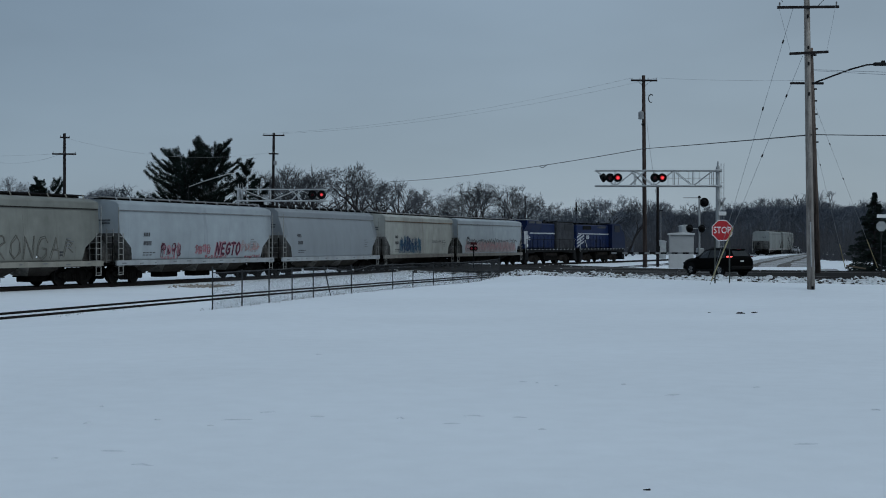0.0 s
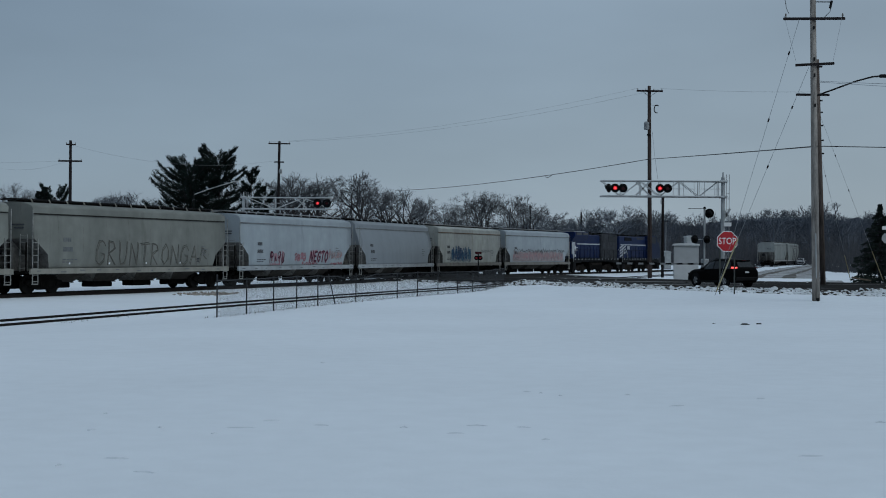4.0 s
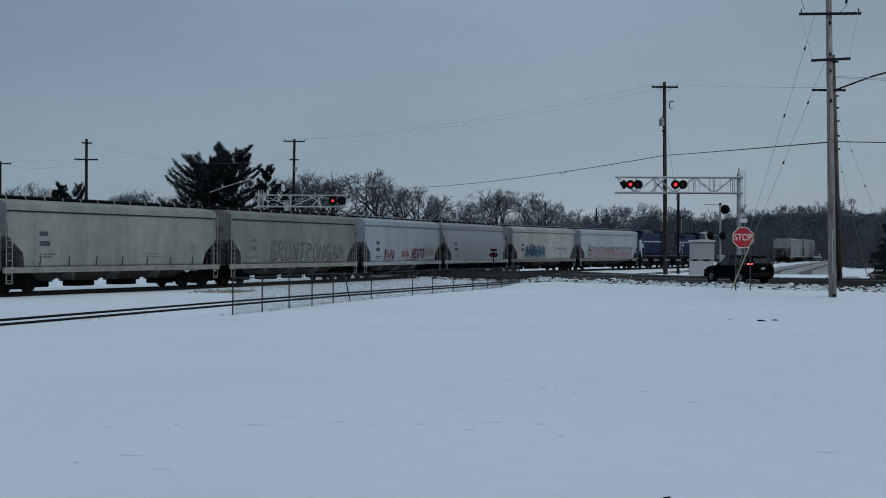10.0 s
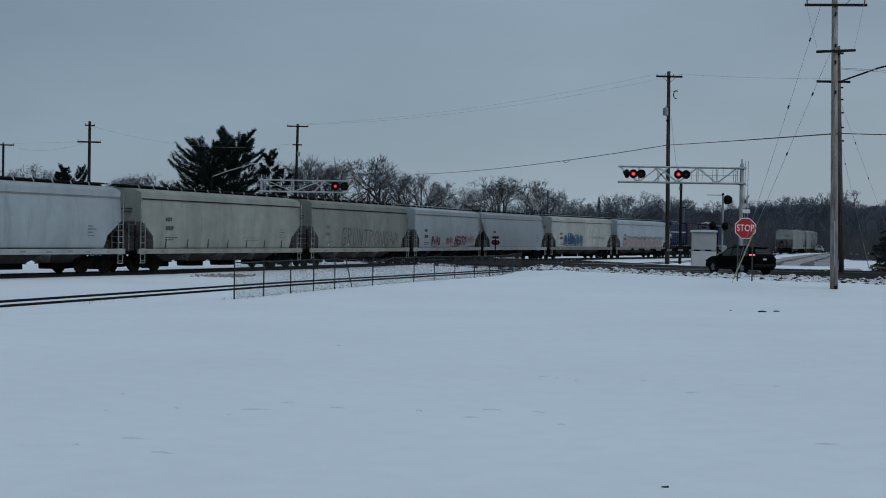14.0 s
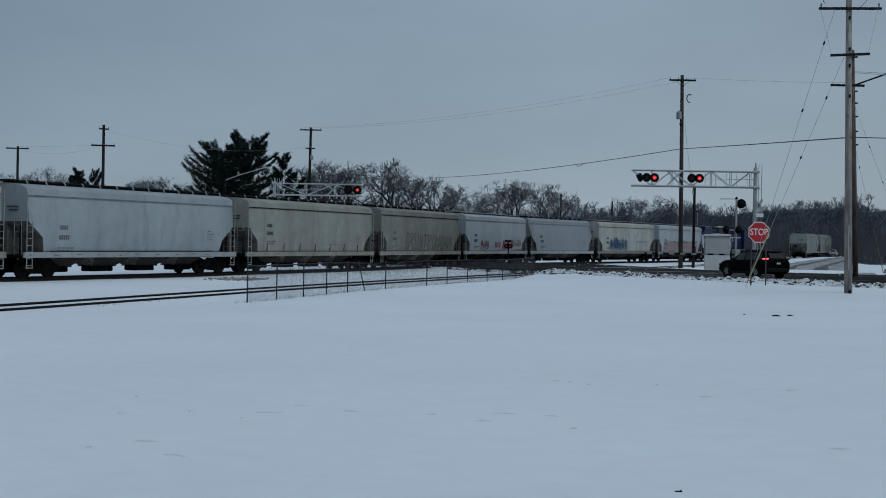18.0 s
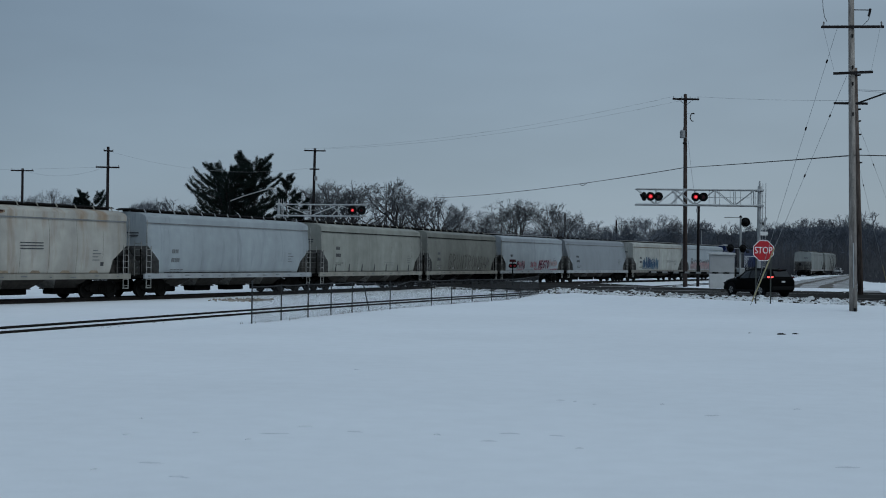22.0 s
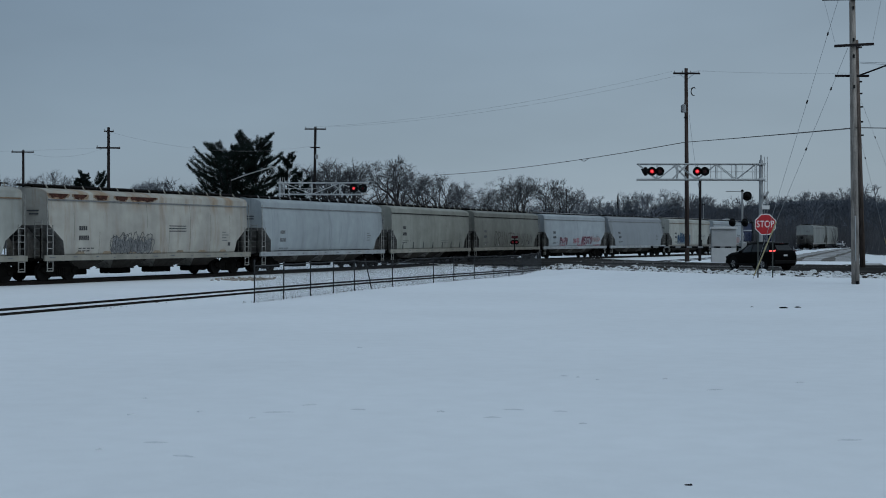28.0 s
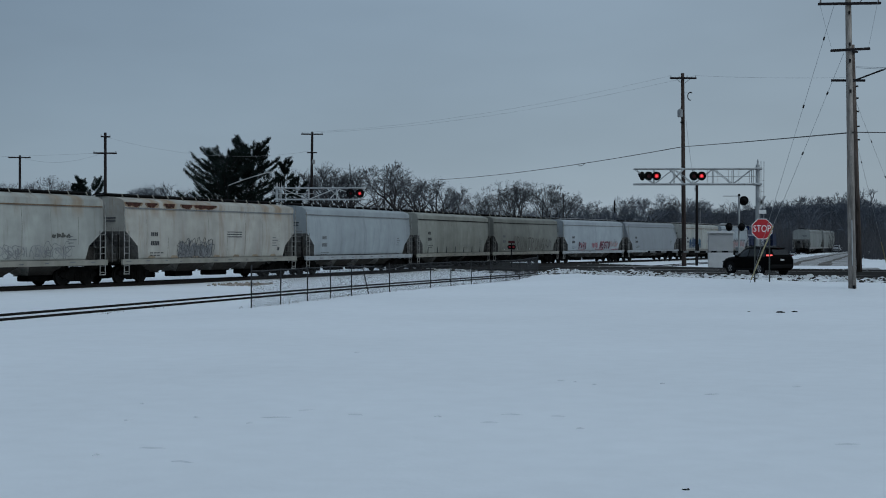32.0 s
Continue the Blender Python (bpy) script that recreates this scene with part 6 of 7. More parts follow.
guy((EX - 0.4, EY, 12.0), (31.2, 93.0, 0.25), "guy wire of the leaning pole with a pale guard", 2.4, (0.55, 0.75))
guy((EX - 0.35, EY, 9.5), (29.3, 94.5, 0.25), "guy wire of the leaning pole with a pale guard", 2.2, (0.5, 0.8))

# pole beyond the crossing with a transformer
CX, CY = 18.28, 117.5
c_pole = pole((CX, CY, 0.05), 17.38, 0.21, 0.15, [(16.9, 2.4, 0.13, 4, 4)], "tall brown utility pole with a transformer", POLECREO, lean=(-0.010, 0))
can = part("transformer", disc_stack([(0, 0.2), (0.04, 0.24), (0.62, 0.24), (0.70, 0.16), (0.76, 0.05)], 16), TRANSF, c_pole, "grey pole transformer can")
can.location = (-0.42, -0.2, 13.35)
part("bushing", bm_rod((0.05, 0, 0.72), (0.1, 0, 0.95), 0.03, n=6), PORCELAIN, can)
part("cutout", tube_mesh([([(0.52 + 0.24 * math.cos(a), 0, 15.25 + 0.36 * math.sin(a)) for a in np.linspace(0.9, 5.0, 9)], 0.05, 0.04)], 6), DARKSTEEL, c_pole, "curved fuse cut-out")
part("cutout_arm", bm_rod((-0.1, 0, 15.55), (0.6, 0, 15.55), 0.010, n=6), DARKSTEEL, c_pole)
for i, z in enumerate((12.9, 13.9)):
    part("bracket", bm_box((-0.22, -0.15, z), (0.3, 0.12, 0.14)), DARKSTEEL, c_pole)
FX, FY = 18.5, 112.0
f_pole = pole((FX, FY, 0.1), 7.2, 0.13, 0.11, [], "short dark service pole beside the cabinet", POLEDARK)
part("meter_box", bm_box((0, -0.18, 1.6), (0.3, 0.18, 0.6), bevel=0.02), DARKSTEEL, f_pole)
part("weatherhead", bm_rod((-0.15, -0.1, 6.4), (-0.15, -0.1, 6.75), 0.06, n=8), GALV, f_pole)

# line of poles beyond the train
AX, AY = -39.9, 137.0
pole((AX, AY, -0.1), 13.75, 0.19, 0.14, [(13.3, 1.0, 0.12, 25, 2), (11.55, 2.45, 0.14, 8, 3)], "dark utility pole with two crossarms beyond the train", POLEDARK)
BX, BY = -19.45, 148.0
b_pole = pole((BX, BY, -0.1), 14.75, 0.19, 0.14, [(14.45, 2.45, 0.12, 5, 3), (12.35, 1.1, 0.12, 10, 1)], "dark utility pole with a crossarm beyond the train", POLEDARK, lean=(0.012, 0))
part("transformer_bracket", bm_box((0.35, -0.2, 11.4), (0.35, 0.3, 0.5), bevel=0.05), TRANSF, b_pole)
GX, GY = -57.3, 160.0
pole((GX, GY, -0.1), 12.9, 0.19, 0.14, [(12.6, 2.75, 0.13, 5, 3)], "utility pole with one crossarm far beyond the train", POLEDARK)
pole((14.3, 226.0, 0.0), 10.5, 0.17, 0.13, [(10.2, 0.6, 0.1, 0, 1)], "far utility pole among bare trees", POLEDARK)
i_pole = pole((24.6, 240.0, 0.0), 9.9, 0.17, 0.14, [], "far lamp pole among bare trees", POLEDARK)
part("lamp_arm", bm_rod((-1.2, 0, 9.0), (0, 0, 8.7), 0.05, n=6), GALV, i_pole)

# conductors and cables
D_TOP, C_TOP, B_TOP, A_TOP = (DX - 0.12, DY, 11.7), (CX - 0.17, CY, 17.0), (BX + 0.17, BY, 14.55), (AX, AY, 13.4)
for k, (oa, ob_) in enumerate(((-1.1, -1.1), (1.1, 1.1))):
    wire("power_line", (C_TOP[0] + oa, CY - 0.3, 17.12), (B_TOP[0] + ob_, BY - 0.3, 14.65), 0.9, 0.007, WIREG, "thin bare overhead wire between the poles", "power line")
wire("power_line", (C_TOP[0] + 1.0, CY - 0.3, 17.12), (EX - 0.5, EY, 13.3), 0.1, 0.008, WIREG, "thin bare overhead wire between the poles", "power line")
wire("power_line", (B_TOP[0] - 0.5, BY, 12.5), (A_TOP[0], AY, 13.3), 1.2, 0.009, WIREG, "thin bare overhead wire between the poles", "power line")
wire("power_line", (A_TOP[0], AY, 11.7), (GX, GY, 12.7), 0.9, 0.009, WIREG, "thin bare overhead wire between the poles", "power line")
wire("power_line", (AX, AY, 11.6), (AX - 60, AY - 30, 10.5), 1.0, 0.009, WIREG, "thin bare overhead wire between the poles", "power line")
wire("telephone_cable", (DX - 0.05, DY - 0.2, 6.53), (18.0, 117.0, 10.72), 0.02, 0.027, WIREM, "black overhead telephone cable")
far_cable = wire("telephone_cable", (18.0, 117.0, 10.72), (-8.4, 205.0, 11.9), 0.5, 0.032, WIREM, "black overhead telephone cable")
wire("telephone_cable", (DX + 0.1, DY - 0.2, 6.53), (45.0, 52.0, 6.75), 0.15, 0.019, WIREM, "black overhead telephone cable")
part("cable_loop", tube_mesh([([(11.2, 140, 10.66), (11.0, 140.4, 10.5), (10.86, 140.8, 10.42), (10.7, 141.2, 10.43), (10.62, 141.5, 10.52), (10.5, 141.9, 10.66)], 0.03, 0.03)], 5), WIREM, far_cable, "slack loop hanging from the cable")
wire("service_drop", (CX + 0.1, CY - 0.2, 13.2), (FX - 0.1, FY - 0.1, 6.7), 0.6, 0.014, WIREG, "service wire down to the short pole")
for za, zb in ((9.12, 9.9), (9.08, 8.9)):
    wire("power_line", (DX + 0.05, DY - 0.2, za), (60.0, 55.0, zb), 0.5, 0.011, WIREG, "thin overhead wire leaving the tall pole", "power line")
for side_x, low_x in ((1.1, 0.72), (-1.2, -0.75)):
    wire("jumper_wire", (DX + side_x - 0.2, DY - 0.2, 11.72), (DX + low_x - 0.17, DY - 0.2, 9.9), 0.02, 0.006, WIREG, "thin jumper wire between two crossarms")

# street lamp beyond the train
sl = thing("street_lamp", pose(-28.6, 146.0, -0.1), "pale street lamp arm in front of the pines", "street lamp")
part("lamp_post", bm_rod((0, 0, 0), (0, 0, 8.9), 0.09, 0.07, 8), DARKSTEEL, sl)
bm = bmesh.new()
for a, b in zip([(0, 0, 8.6), (1.6, 0, 9.2), (3.2, 0, 9.7)], [(1.6, 0, 9.2), (3.2, 0, 9.7), (4.4, 0, 10.05)]):
    rod(bm, a, b, 0.05, n=6)
part("bracket_arm", bm, GALV, sl)
part("lamp_head", bm_box((4.7, 0, 10.1), (0.75, 0.3, 0.16), bevel=0.05), GALV, sl)


# ---- chain-link fence ----
FENCE_PTS = [(-7.45, 42.0), (-6.85, 44.3), (-6.25, 46.7), (-5.7, 49.1), (-5.15, 51.6), (-4.6, 54.0), (-3.98, 56.5), (-3.25, 59.2), (-2.4, 62.0), (-1.5, 64.9), (-0.5, 68.0), (0.55, 71.4), (1.45, 75.2), (2.35, 79.4), (3.1, 83.8), (3.85, 88.2)]


def build_fence():
    f = thing("chain_link_fence", pose(0, 0, 0), "low chain-link fence with leaning post along the siding", "fence")
    base = [Vector((x, y, gz(x, y) - 0.02)) for x, y in FENCE_PTS]
    hs = []
    for i, b in enumerate(base):
        h = 1.36 if i in (0, len(base) - 1) else 1.22
        lean = Vector((0, 0, 0))
        if i == 5:
            lean = Vector((-0.32, -0.25, 0))
        if i in (7,):
            hs.append(b + Vector((0, 0, 1.22)))
            continue
        top = b + Vector((0, 0, h)) + lean
        part("post", bm_rod(b - Vector((0, 0, 0.3)), top, 0.024, n=8), FENCEM, f, "leaning fence post" if i == 5 else "")
        part("post_cap", bm_rod(top, top + Vector((0, 0, 0.05)), 0.036, 0.02, 8), FENCEM, f)
        hs.append(b + Vector((0, 0, 1.22)))
    for i in range(len(base) - 1):
        a, b = hs[i].copy(), hs[i + 1].copy()
        if i in (4, 5):
            a.z -= 0.0 if i == 4 else 0.05
            b.z -= 0.05 if i == 4 else 0.22
        if i == 6:
            a.z -= 0.22
        part("top_rail", tube_mesh([(sagged(a, b, 0.02, 6), 0.020, 0.020)], 6), FENCEM, f)
    # woven wire: two sets of slanting wires in each bay
    for i in range(len(base) - 1):
        a, b = base[i], base[i + 1]
        L = (b - a).length
        u = (b - a) / L
        wires = []
        H, step = 1.18, 0.075
        n = int((L + H) / step)
        for s in (1, -1):
            for k in range(n):
                x0 = k * step - H
                lo, hi = max(0.0, x0), min(L, x0 + H)
                if hi - lo < 0.03:
                    continue
                z0, z1 = lo - x0, hi - x0
                if s < 0:
                    lo, hi = L - lo, L - hi
                wires.append(([tuple(a + u * lo + Vector((0, 0, 0.03 + z0))), tuple(a + u * hi + Vector((0, 0, 0.03 + z1)))], 0.0022, 0.0022))
        m = part("wire_mesh", tube_mesh(wires, 3), FENCEM, f, "thin diamond wire mesh")
        tagged(m, kind="stuff")
    return f


build_fence()


def tufts(name, spots, label, material=GRASS, tall=0.3, count=14, seed=3):
    rng = random.Random(seed)
    vs, fs = [], []
    for x, y in spots:
        z = gz(x, y) - 0.03
        for _ in range(count):
            bx, by = x + rng.gauss(0, 0.13), y + rng.gauss(0, 0.13)
            h, a, w = rng.uniform(0.4, 1.0) * tall, rng.uniform(0, 6.28), rng.uniform(0.006, 0.012)
            tx, ty = bx + math.cos(a) * h * 0.45, by + math.sin(a) * h * 0.45
            b = len(vs)
            vs += [(bx - w, by, z), (bx + w, by, z), ((bx + tx) / 2 + w * 0.6, (by + ty) / 2, z + h * 0.65), ((bx + tx) / 2 - w * 0.6, (by + ty) / 2, z + h * 0.65), (tx, ty, z + h)]
            fs += [(b, b + 1, b + 2, b + 3), (b + 3, b + 2, b + 4)]
    me = bpy.data.meshes.new(name)
    me.from_pydata(vs, [], fs)
    return tagged(part(name, me, material), label, "grass", kind="stuff")


FENCEGRASS = mat("pale_stalks", (0.21, 0.18, 0.145), 0.9, 0, 0.35, 1.0, 9, 0.0, spec=0.02)
rng = random.Random(9)
fence_spots = []
for (x0, y0), (x1, y1) in zip(FENCE_PTS, FENCE_PTS[1:]):
    for _ in range(5):
        u = rng.random()
        fence_spots.append((x0 + (x1 - x0) * u + rng.gauss(0.1, 0.15), y0 + (y1 - y0) * u))
tufts("fence_grass", fence_spots, "dry grass stalks poking from the snow under the fence", tall=0.13, count=4, material=FENCEGRASS)
tufts("grass_patch", [(-13.0 + rng.gauss(0, 0.7), 71.0 + rng.gauss(0, 1.0)) for _ in range(70)], "patch of tan dry grass beside the main track", tall=0.14, count=10, seed=4, material=FENCEGRASS)
tufts("grass_patch", [(11.0 + rng.gauss(0, 7), 84 + rng.gauss(0, 3.0)) for _ in range(60)], "dry grass stalks in the roadside snow", tall=0.2, count=8, seed=8)


# brown tufts and clods along the siding, and a low bare mound by the main track
side_spots = []
for _ in range(40):
    y = rng.uniform(14, 66)
    side_spots.append((on_side(y) + rng.choice((-1.05, 0.98, 1.1)) + rng.gauss(0, 0.12), y))
tufts("siding_grass", side_spots, "sparse brown stalks beside the siding rails", tall=0.10, count=5, seed=12)
mound = []
for _ in range(130):
    x, y = -13.0 + rng.gauss(0, 0.75), 71.0 + rng.gauss(0, 1.1)
    mound.append((x, y, ground_z(x, y) + 0.02, rng.uniform(0.04, 0.12)))
TANSOIL = mat("tan_soil", (0.30, 0.255, 0.21), 0.95, 0, 0.4, 2, 12, 0.3, dirt=(0.66, 0.68, 0.70), dirt_amount=0.6)
tagged(part("soil_clods", lump_mesh(mound, 14), TANSOIL), "low patch of tan clods half covered with snow", "dirt", kind="stuff")


# small dark things lying in the lot
def debris(x, y, s, label, seed):
    me = lump_mesh([(0, 0, 0, s), (s * 0.9, 0.05, -0.01, s * 0.6)], seed)
    ob = part("debris", me, BLACK)
    ob.location = (x, y, gz(x, y) + s * 0.12)
    ob.scale = (1.15, 1.0, 0.6)
    tagged(ob, label, "debris")


debris(8.66, 37.9, 0.085, "dark lump of debris lying in the snow", 5)
debris(9.12, 38.1, 0.075, "small dark lump of debris in the snow", 6)
debris(7.9, 38.6, 0.05, "dark crumb of debris in the snow", 7)
debris(1.475, 9.37, 0.024, "tiny dark twig lying in the snow", 8)


# ---- vehicles ----
def suv(m, label, body_mat, lit):
    """A mid-size sport-utility car, nose towards +x."""
    car = thing("suv", m, label, "car")
    st = [
        (-2.45, 0.50, 0.82, 0.94, 1.02, 0.72), (-2.40, 0.34, 0.92, 1.01, 1.20, 0.72), (-2.26, 0.28, 0.95, 1.04, 1.375, 0.69), (-2.02, 0.26, 0.97, 1.06, 1.62, 0.64),
        (-1.7, 0.25, 0.98, 1.07, 1.70, 0.63), (-1.2, 0.25, 0.98, 1.06, 1.745, 0.63), (-0.6, 0.25, 0.98, 1.05, 1.76, 0.64), (-0.1, 0.25, 0.98, 1.04, 1.74, 0.64), (0.3, 0.25, 0.98, 1.03, 1.645, 0.64),
        (0.75, 0.25, 0.98, 1.02, 1.36, 0.69), (1.1, 0.25, 0.97, 1.00, 1.14, 0.76), (1.8, 0.26, 0.95, 0.95, 1.05, 0.78), (2.2, 0.30, 0.90, 0.82, 0.94, 0.74), (2.42, 0.38, 0.80, 0.66, 0.76, 0.62), (2.48, 0.46, 0.70, 0.56, 0.62, 0.55)]
    bm = bmesh.new()
    rings = []
    for x, zb, w, sh, top, wr in st:
        half = [(0.0, zb), (w * 0.85, zb), (w, zb + 0.18), (w, sh - 0.1), (w - 0.03, sh), (wr + (w - wr) * 0.18, sh + (top - sh) * 0.86), (wr * 0.86, top - 0.012), (0.0, top)]
        full = [(-y, z) for y, z in half[1:-1]][::-1]
        rings.append([bm.verts.new((x, y, z)) for y, z in half + full])
    n = len(rings[0])
    for a, b in zip(rings, rings[1:]):
        for i in range(n):
            bm.faces.new((a[i], a[(i + 1) % n], b[(i + 1) % n], b[i]))
    bm.faces.new(rings[0][::-1])
    bm.faces.new(rings[-1])
    bmesh.ops.recalc_face_normals(bm, faces=bm.faces)
    shade_smooth(part("body", bm, body_mat, car))

    def skin(x, u):
        """y and z on the greenhouse side at station x, u from belt to roof."""
        xs = [s[0] for s in st]
        zb, w, sh, top, wr = (float(np.interp(x, xs, [s[k] for s in st])) for k in range(1, 6))
        return (w - 0.03) + ((wr + (w - wr) * 0.18) - (w - 0.03)) * u + 0.012, sh + (top - sh) * 0.86 * u

    for sy in (-1, 1):
        for xa, xb, nm in ((-1.95, -1.30, "quarter_window"), (-1.22, -0.32, "rear_door_window"), (-0.24, 0.62, "front_door_window")):
            bm = bmesh.new()
            pa = []
            for x, u in ((xa, 0.12), (xb, 0.12), (xb - (0.34 if xb > 0.5 else 0.0), 0.9), (xa + (0.15 if xa < -1.9 else 0), 0.9)):
                y, z = skin(x, u)
                pa.append(bm.verts.new((x, sy * y, z)))
            bm.faces.new(pa if sy < 0 else pa[::-1])
            part(nm, bm, SIDEGLASS if nm == "front_door_window" else GLASS, car)
        part("roof_rail", bm_rod((-1.5, sy * 0.53, 1.72), (-0.05, sy * 0.53, 1.74), 0.022, n=6), BLACK, car)
        part("mirror", bm_box((0.60, sy * 1.08, 1.10), (0.16, 0.24, 0.17), bevel=0.04), body_mat, car)
        part("tail_lamp", bm_box((-2.22, sy * 0.82, 1.20), (0.34, 0.28, 0.09), bevel=0.03), TAIL_ON if lit and sy > 0 else LENS_DIM, car, "lit red brake lamp" if lit and sy > 0 else "")
        part("headlamp", bm_box((2.32, sy * 0.68, 0.76), (0.2, 0.32, 0.12), bevel=0.03), GLASS, car)
        part("door_sill", bm_box((0, sy * 0.965, 0.33), (2.6, 0.06, 0.12), bevel=0.02), BLACK, car)
        for x in (-1.45, 1.42):
            w = part("wheel", disc_stack([(-0.11, 0.2), (-0.11, 0.34), (-0.09, 0.365), (0.09, 0.365), (0.11, 0.34), (0.11, 0.2)], 22, "Y"), TYRE, car)
            w.location = (x, sy * 0.86, 0.365)
            rim = part("rim", disc_stack([(-0.02, 0.23), (0.02, 0.22), (0.03, 0.06)], 16, "Y"), RIM, w)
            rim.matrix_basis = pose(0, sy * 0.10, 0, rz=0 if sy > 0 else 180)
            arch = part("wheel_arch", disc_stack([(-0.02, 0.44), (0.02, 0.44)], 20, "Y"), BLACK, car)
            arch.location = (x, sy * 0.955, 0.40)
            for k in range(5):
                a = 2 * math.pi * k / 5
                part("spoke", bm_rod((0.05 * math.cos(a), sy * 0.02, 0.05 * math.sin(a)), (0.21 * math.cos(a), sy * 0.03, 0.21 * math.sin(a)), 0.025, n=5), GALV, rim)
    bm = bmesh.new()
    bm.faces.new([bm.verts.new(p) for p in ((-2.41, -0.62, 1.235), (-2.41, 0.62, 1.235), (-2.06, 0.54, 1.625), (-2.06, -0.54, 1.625))][::-1])
    part("rear_window", bm, GLASS, car)
    bm = bmesh.new()
    bm.faces.new([bm.verts.new(p) for p in ((1.02, -0.66, 1.215), (1.02, 0.66, 1.215), (0.36, 0.56, 1.635), (0.36, -0.56, 1.635))])
    part("windshield", bm, GLASS, car)
    part("rear_bumper", bm_box((-2.42, 0, 0.52), (0.16, 1.7, 0.24), bevel=0.05), BLACK, car)
    part("front_bumper", bm_box((2.44, 0, 0.48), (0.16, 1.55, 0.24), bevel=0.05), BLACK, car)
    part("tailgate_plate", bm_box((-2.455, 0, 0.93), (0.02, 0.28, 0.10)), CABGREY, car, "pale plate")
    part("spoiler", bm_box((-2.0, 0, 1.655), (0.26, 1.1, 0.05), bevel=0.02), body_mat, car)
    part("high_brake_lamp", bm_box((-2.135, 0, 1.65), (0.03, 0.34, 0.03)), LENS_DIM, car)
    return car


suv(pose(16.65, 79.0, 0.26, rz=117) @ Matrix.Diagonal((0.95, 0.95, 0.96, 1)), "black sport-utility car waiting at the crossing with brake lamp lit", CARBLACK, True)
suv(pose(72.3, 266.0, 0.28, rz=70) @ Matrix.Diagonal((0.8, 0.8, 0.74, 1)), "silver car parked far off beside the hopper cars", CARSILVER, False)


def parked_hoppers():
    keep = len(SPINNERS)
    white = paint("parked_white", (0.215, 0.228, 0.222), (0.16, 0.16, 0.16), 0.45)
    sill = paint("parked_sill", (0.25, 0.25, 0.245), (0.12, 0.115, 0.11), 0.5)
    for s, label in ((248.5, "parked pale grey covered hopper car on the siding"), (265.0, "second parked pale grey hopper car on the siding")):
        car, half, xt, side = hopper(0, 17.6, white, sill, label, 3, 0)
        tagged(car, group="parked hopper cars")
        i = int(s / 2.5)
        x, yy, h = SIDE_ROWS[i]
        u = (s - yy) / 2.5
        car.matrix_basis = pose(x + math.tan(h) * (s - yy), s, 0.0, rz=90 - math.degrees(h))
        bars(car, xt - 3.2, 2.4, side(2.4) - 0.006, [(0, 0, 0.9, 0.8)], INKGREY, "emblem", "dark square emblem")
    del SPINNERS[keep:]


parked_hoppers()


# ---- trees ----
def grow(rng, height, spread, levels, first, bole, min_r):
    """Polylines of a bare tree: a bole, rising limbs that fork again and again, and side twigs."""
    limbs, twigs = [], []

    def turn(d, tilt, a):
        u = d.orthogonal().normalized()
        w = d.cross(u)
        return (d * math.cos(tilt) + (u * math.cos(a) + w * math.sin(a)) * math.sin(tilt)).normalized()

    def branch(p, d, length, r, level):
        tuft = level >= levels - 1
        n = 3 if level < 3 else 2 if not tuft else 1
        pts, q, dd = [p], p, d
        for _ in range(n):
            dd = (dd + Vector((rng.gauss(0, 0.22), rng.gauss(0, 0.22), rng.gauss(0.05, 0.14)))).normalized()
            q = q + dd * (length / n)
            pts.append(q)
        r1 = max(min_r, r * 0.78)
        (limbs if level <= 2 else twigs).append((pts, r, r1 if level < levels else min_r * 0.5))
        if level >= levels:
            return
        near_tip = level >= levels - 2
        kids = first if level == 0 else rng.choice((3, 4, 5)) if near_tip else 3 if rng.random() < 0.3 else 2
        a = rng.uniform(0, 6.283)
        for k in range(kids):
            a += 6.283 / kids + rng.gauss(0, 0.35)
            tilt = rng.uniform(0.35, 0.95) if near_tip else spread * rng.uniform(0.55, 1.25)
            ratio = rng.uniform(0.40, 0.72) if near_tip else rng.uniform(0.62, 0.86) * (0.80 / bole if level == 0 else 1.0)
            start = q if not near_tip or k == 0 else pts[-2].lerp(q, rng.uniform(0.35, 1.0))
            branch(start, turn(dd, tilt, a), length * ratio, max(min_r, r1 * 0.78), level + 1)
        if 2 <= level < levels - 2:
            start = pts[0].lerp(pts[-1], rng.uniform(0.35, 0.8))
            branch(start, turn(dd, rng.uniform(0.6, 1.1), rng.uniform(0, 6.283)), length * rng.uniform(0.4, 0.6), max(min_r, r1 * 0.5), levels - 2)

    branch(Vector((0, 0, -0.2)), Vector((rng.gauss(0, 0.05), rng.gauss(0, 0.05), 1)), height * 0.26 * bole, height * 0.021, 0)
    top = max(p.z for pts, _, _ in limbs + twigs for p in pts)
    k = height / top
    fix = lambda rows: [([p * k for p in pts], a, b) for pts, a, b in rows]
    return fix(limbs), fix(twigs)


def bare_tree(seed, height, spread, levels, first, bole, min_r, material, label):
    rng = random.Random(seed)
    limbs, twigs = grow(rng, height, spread, levels, first, bole, min_r)
    g = thing("bare_tree", pose(0, -400, 0), label, "tree")
    part("trunk", tube_mesh(limbs, 5), material, g, "grey-brown trunk and main limbs")
    part("crown", tube_mesh(twigs, 3), TWIG if material is BARK else material, g, "fine leafless twigs")
    return g


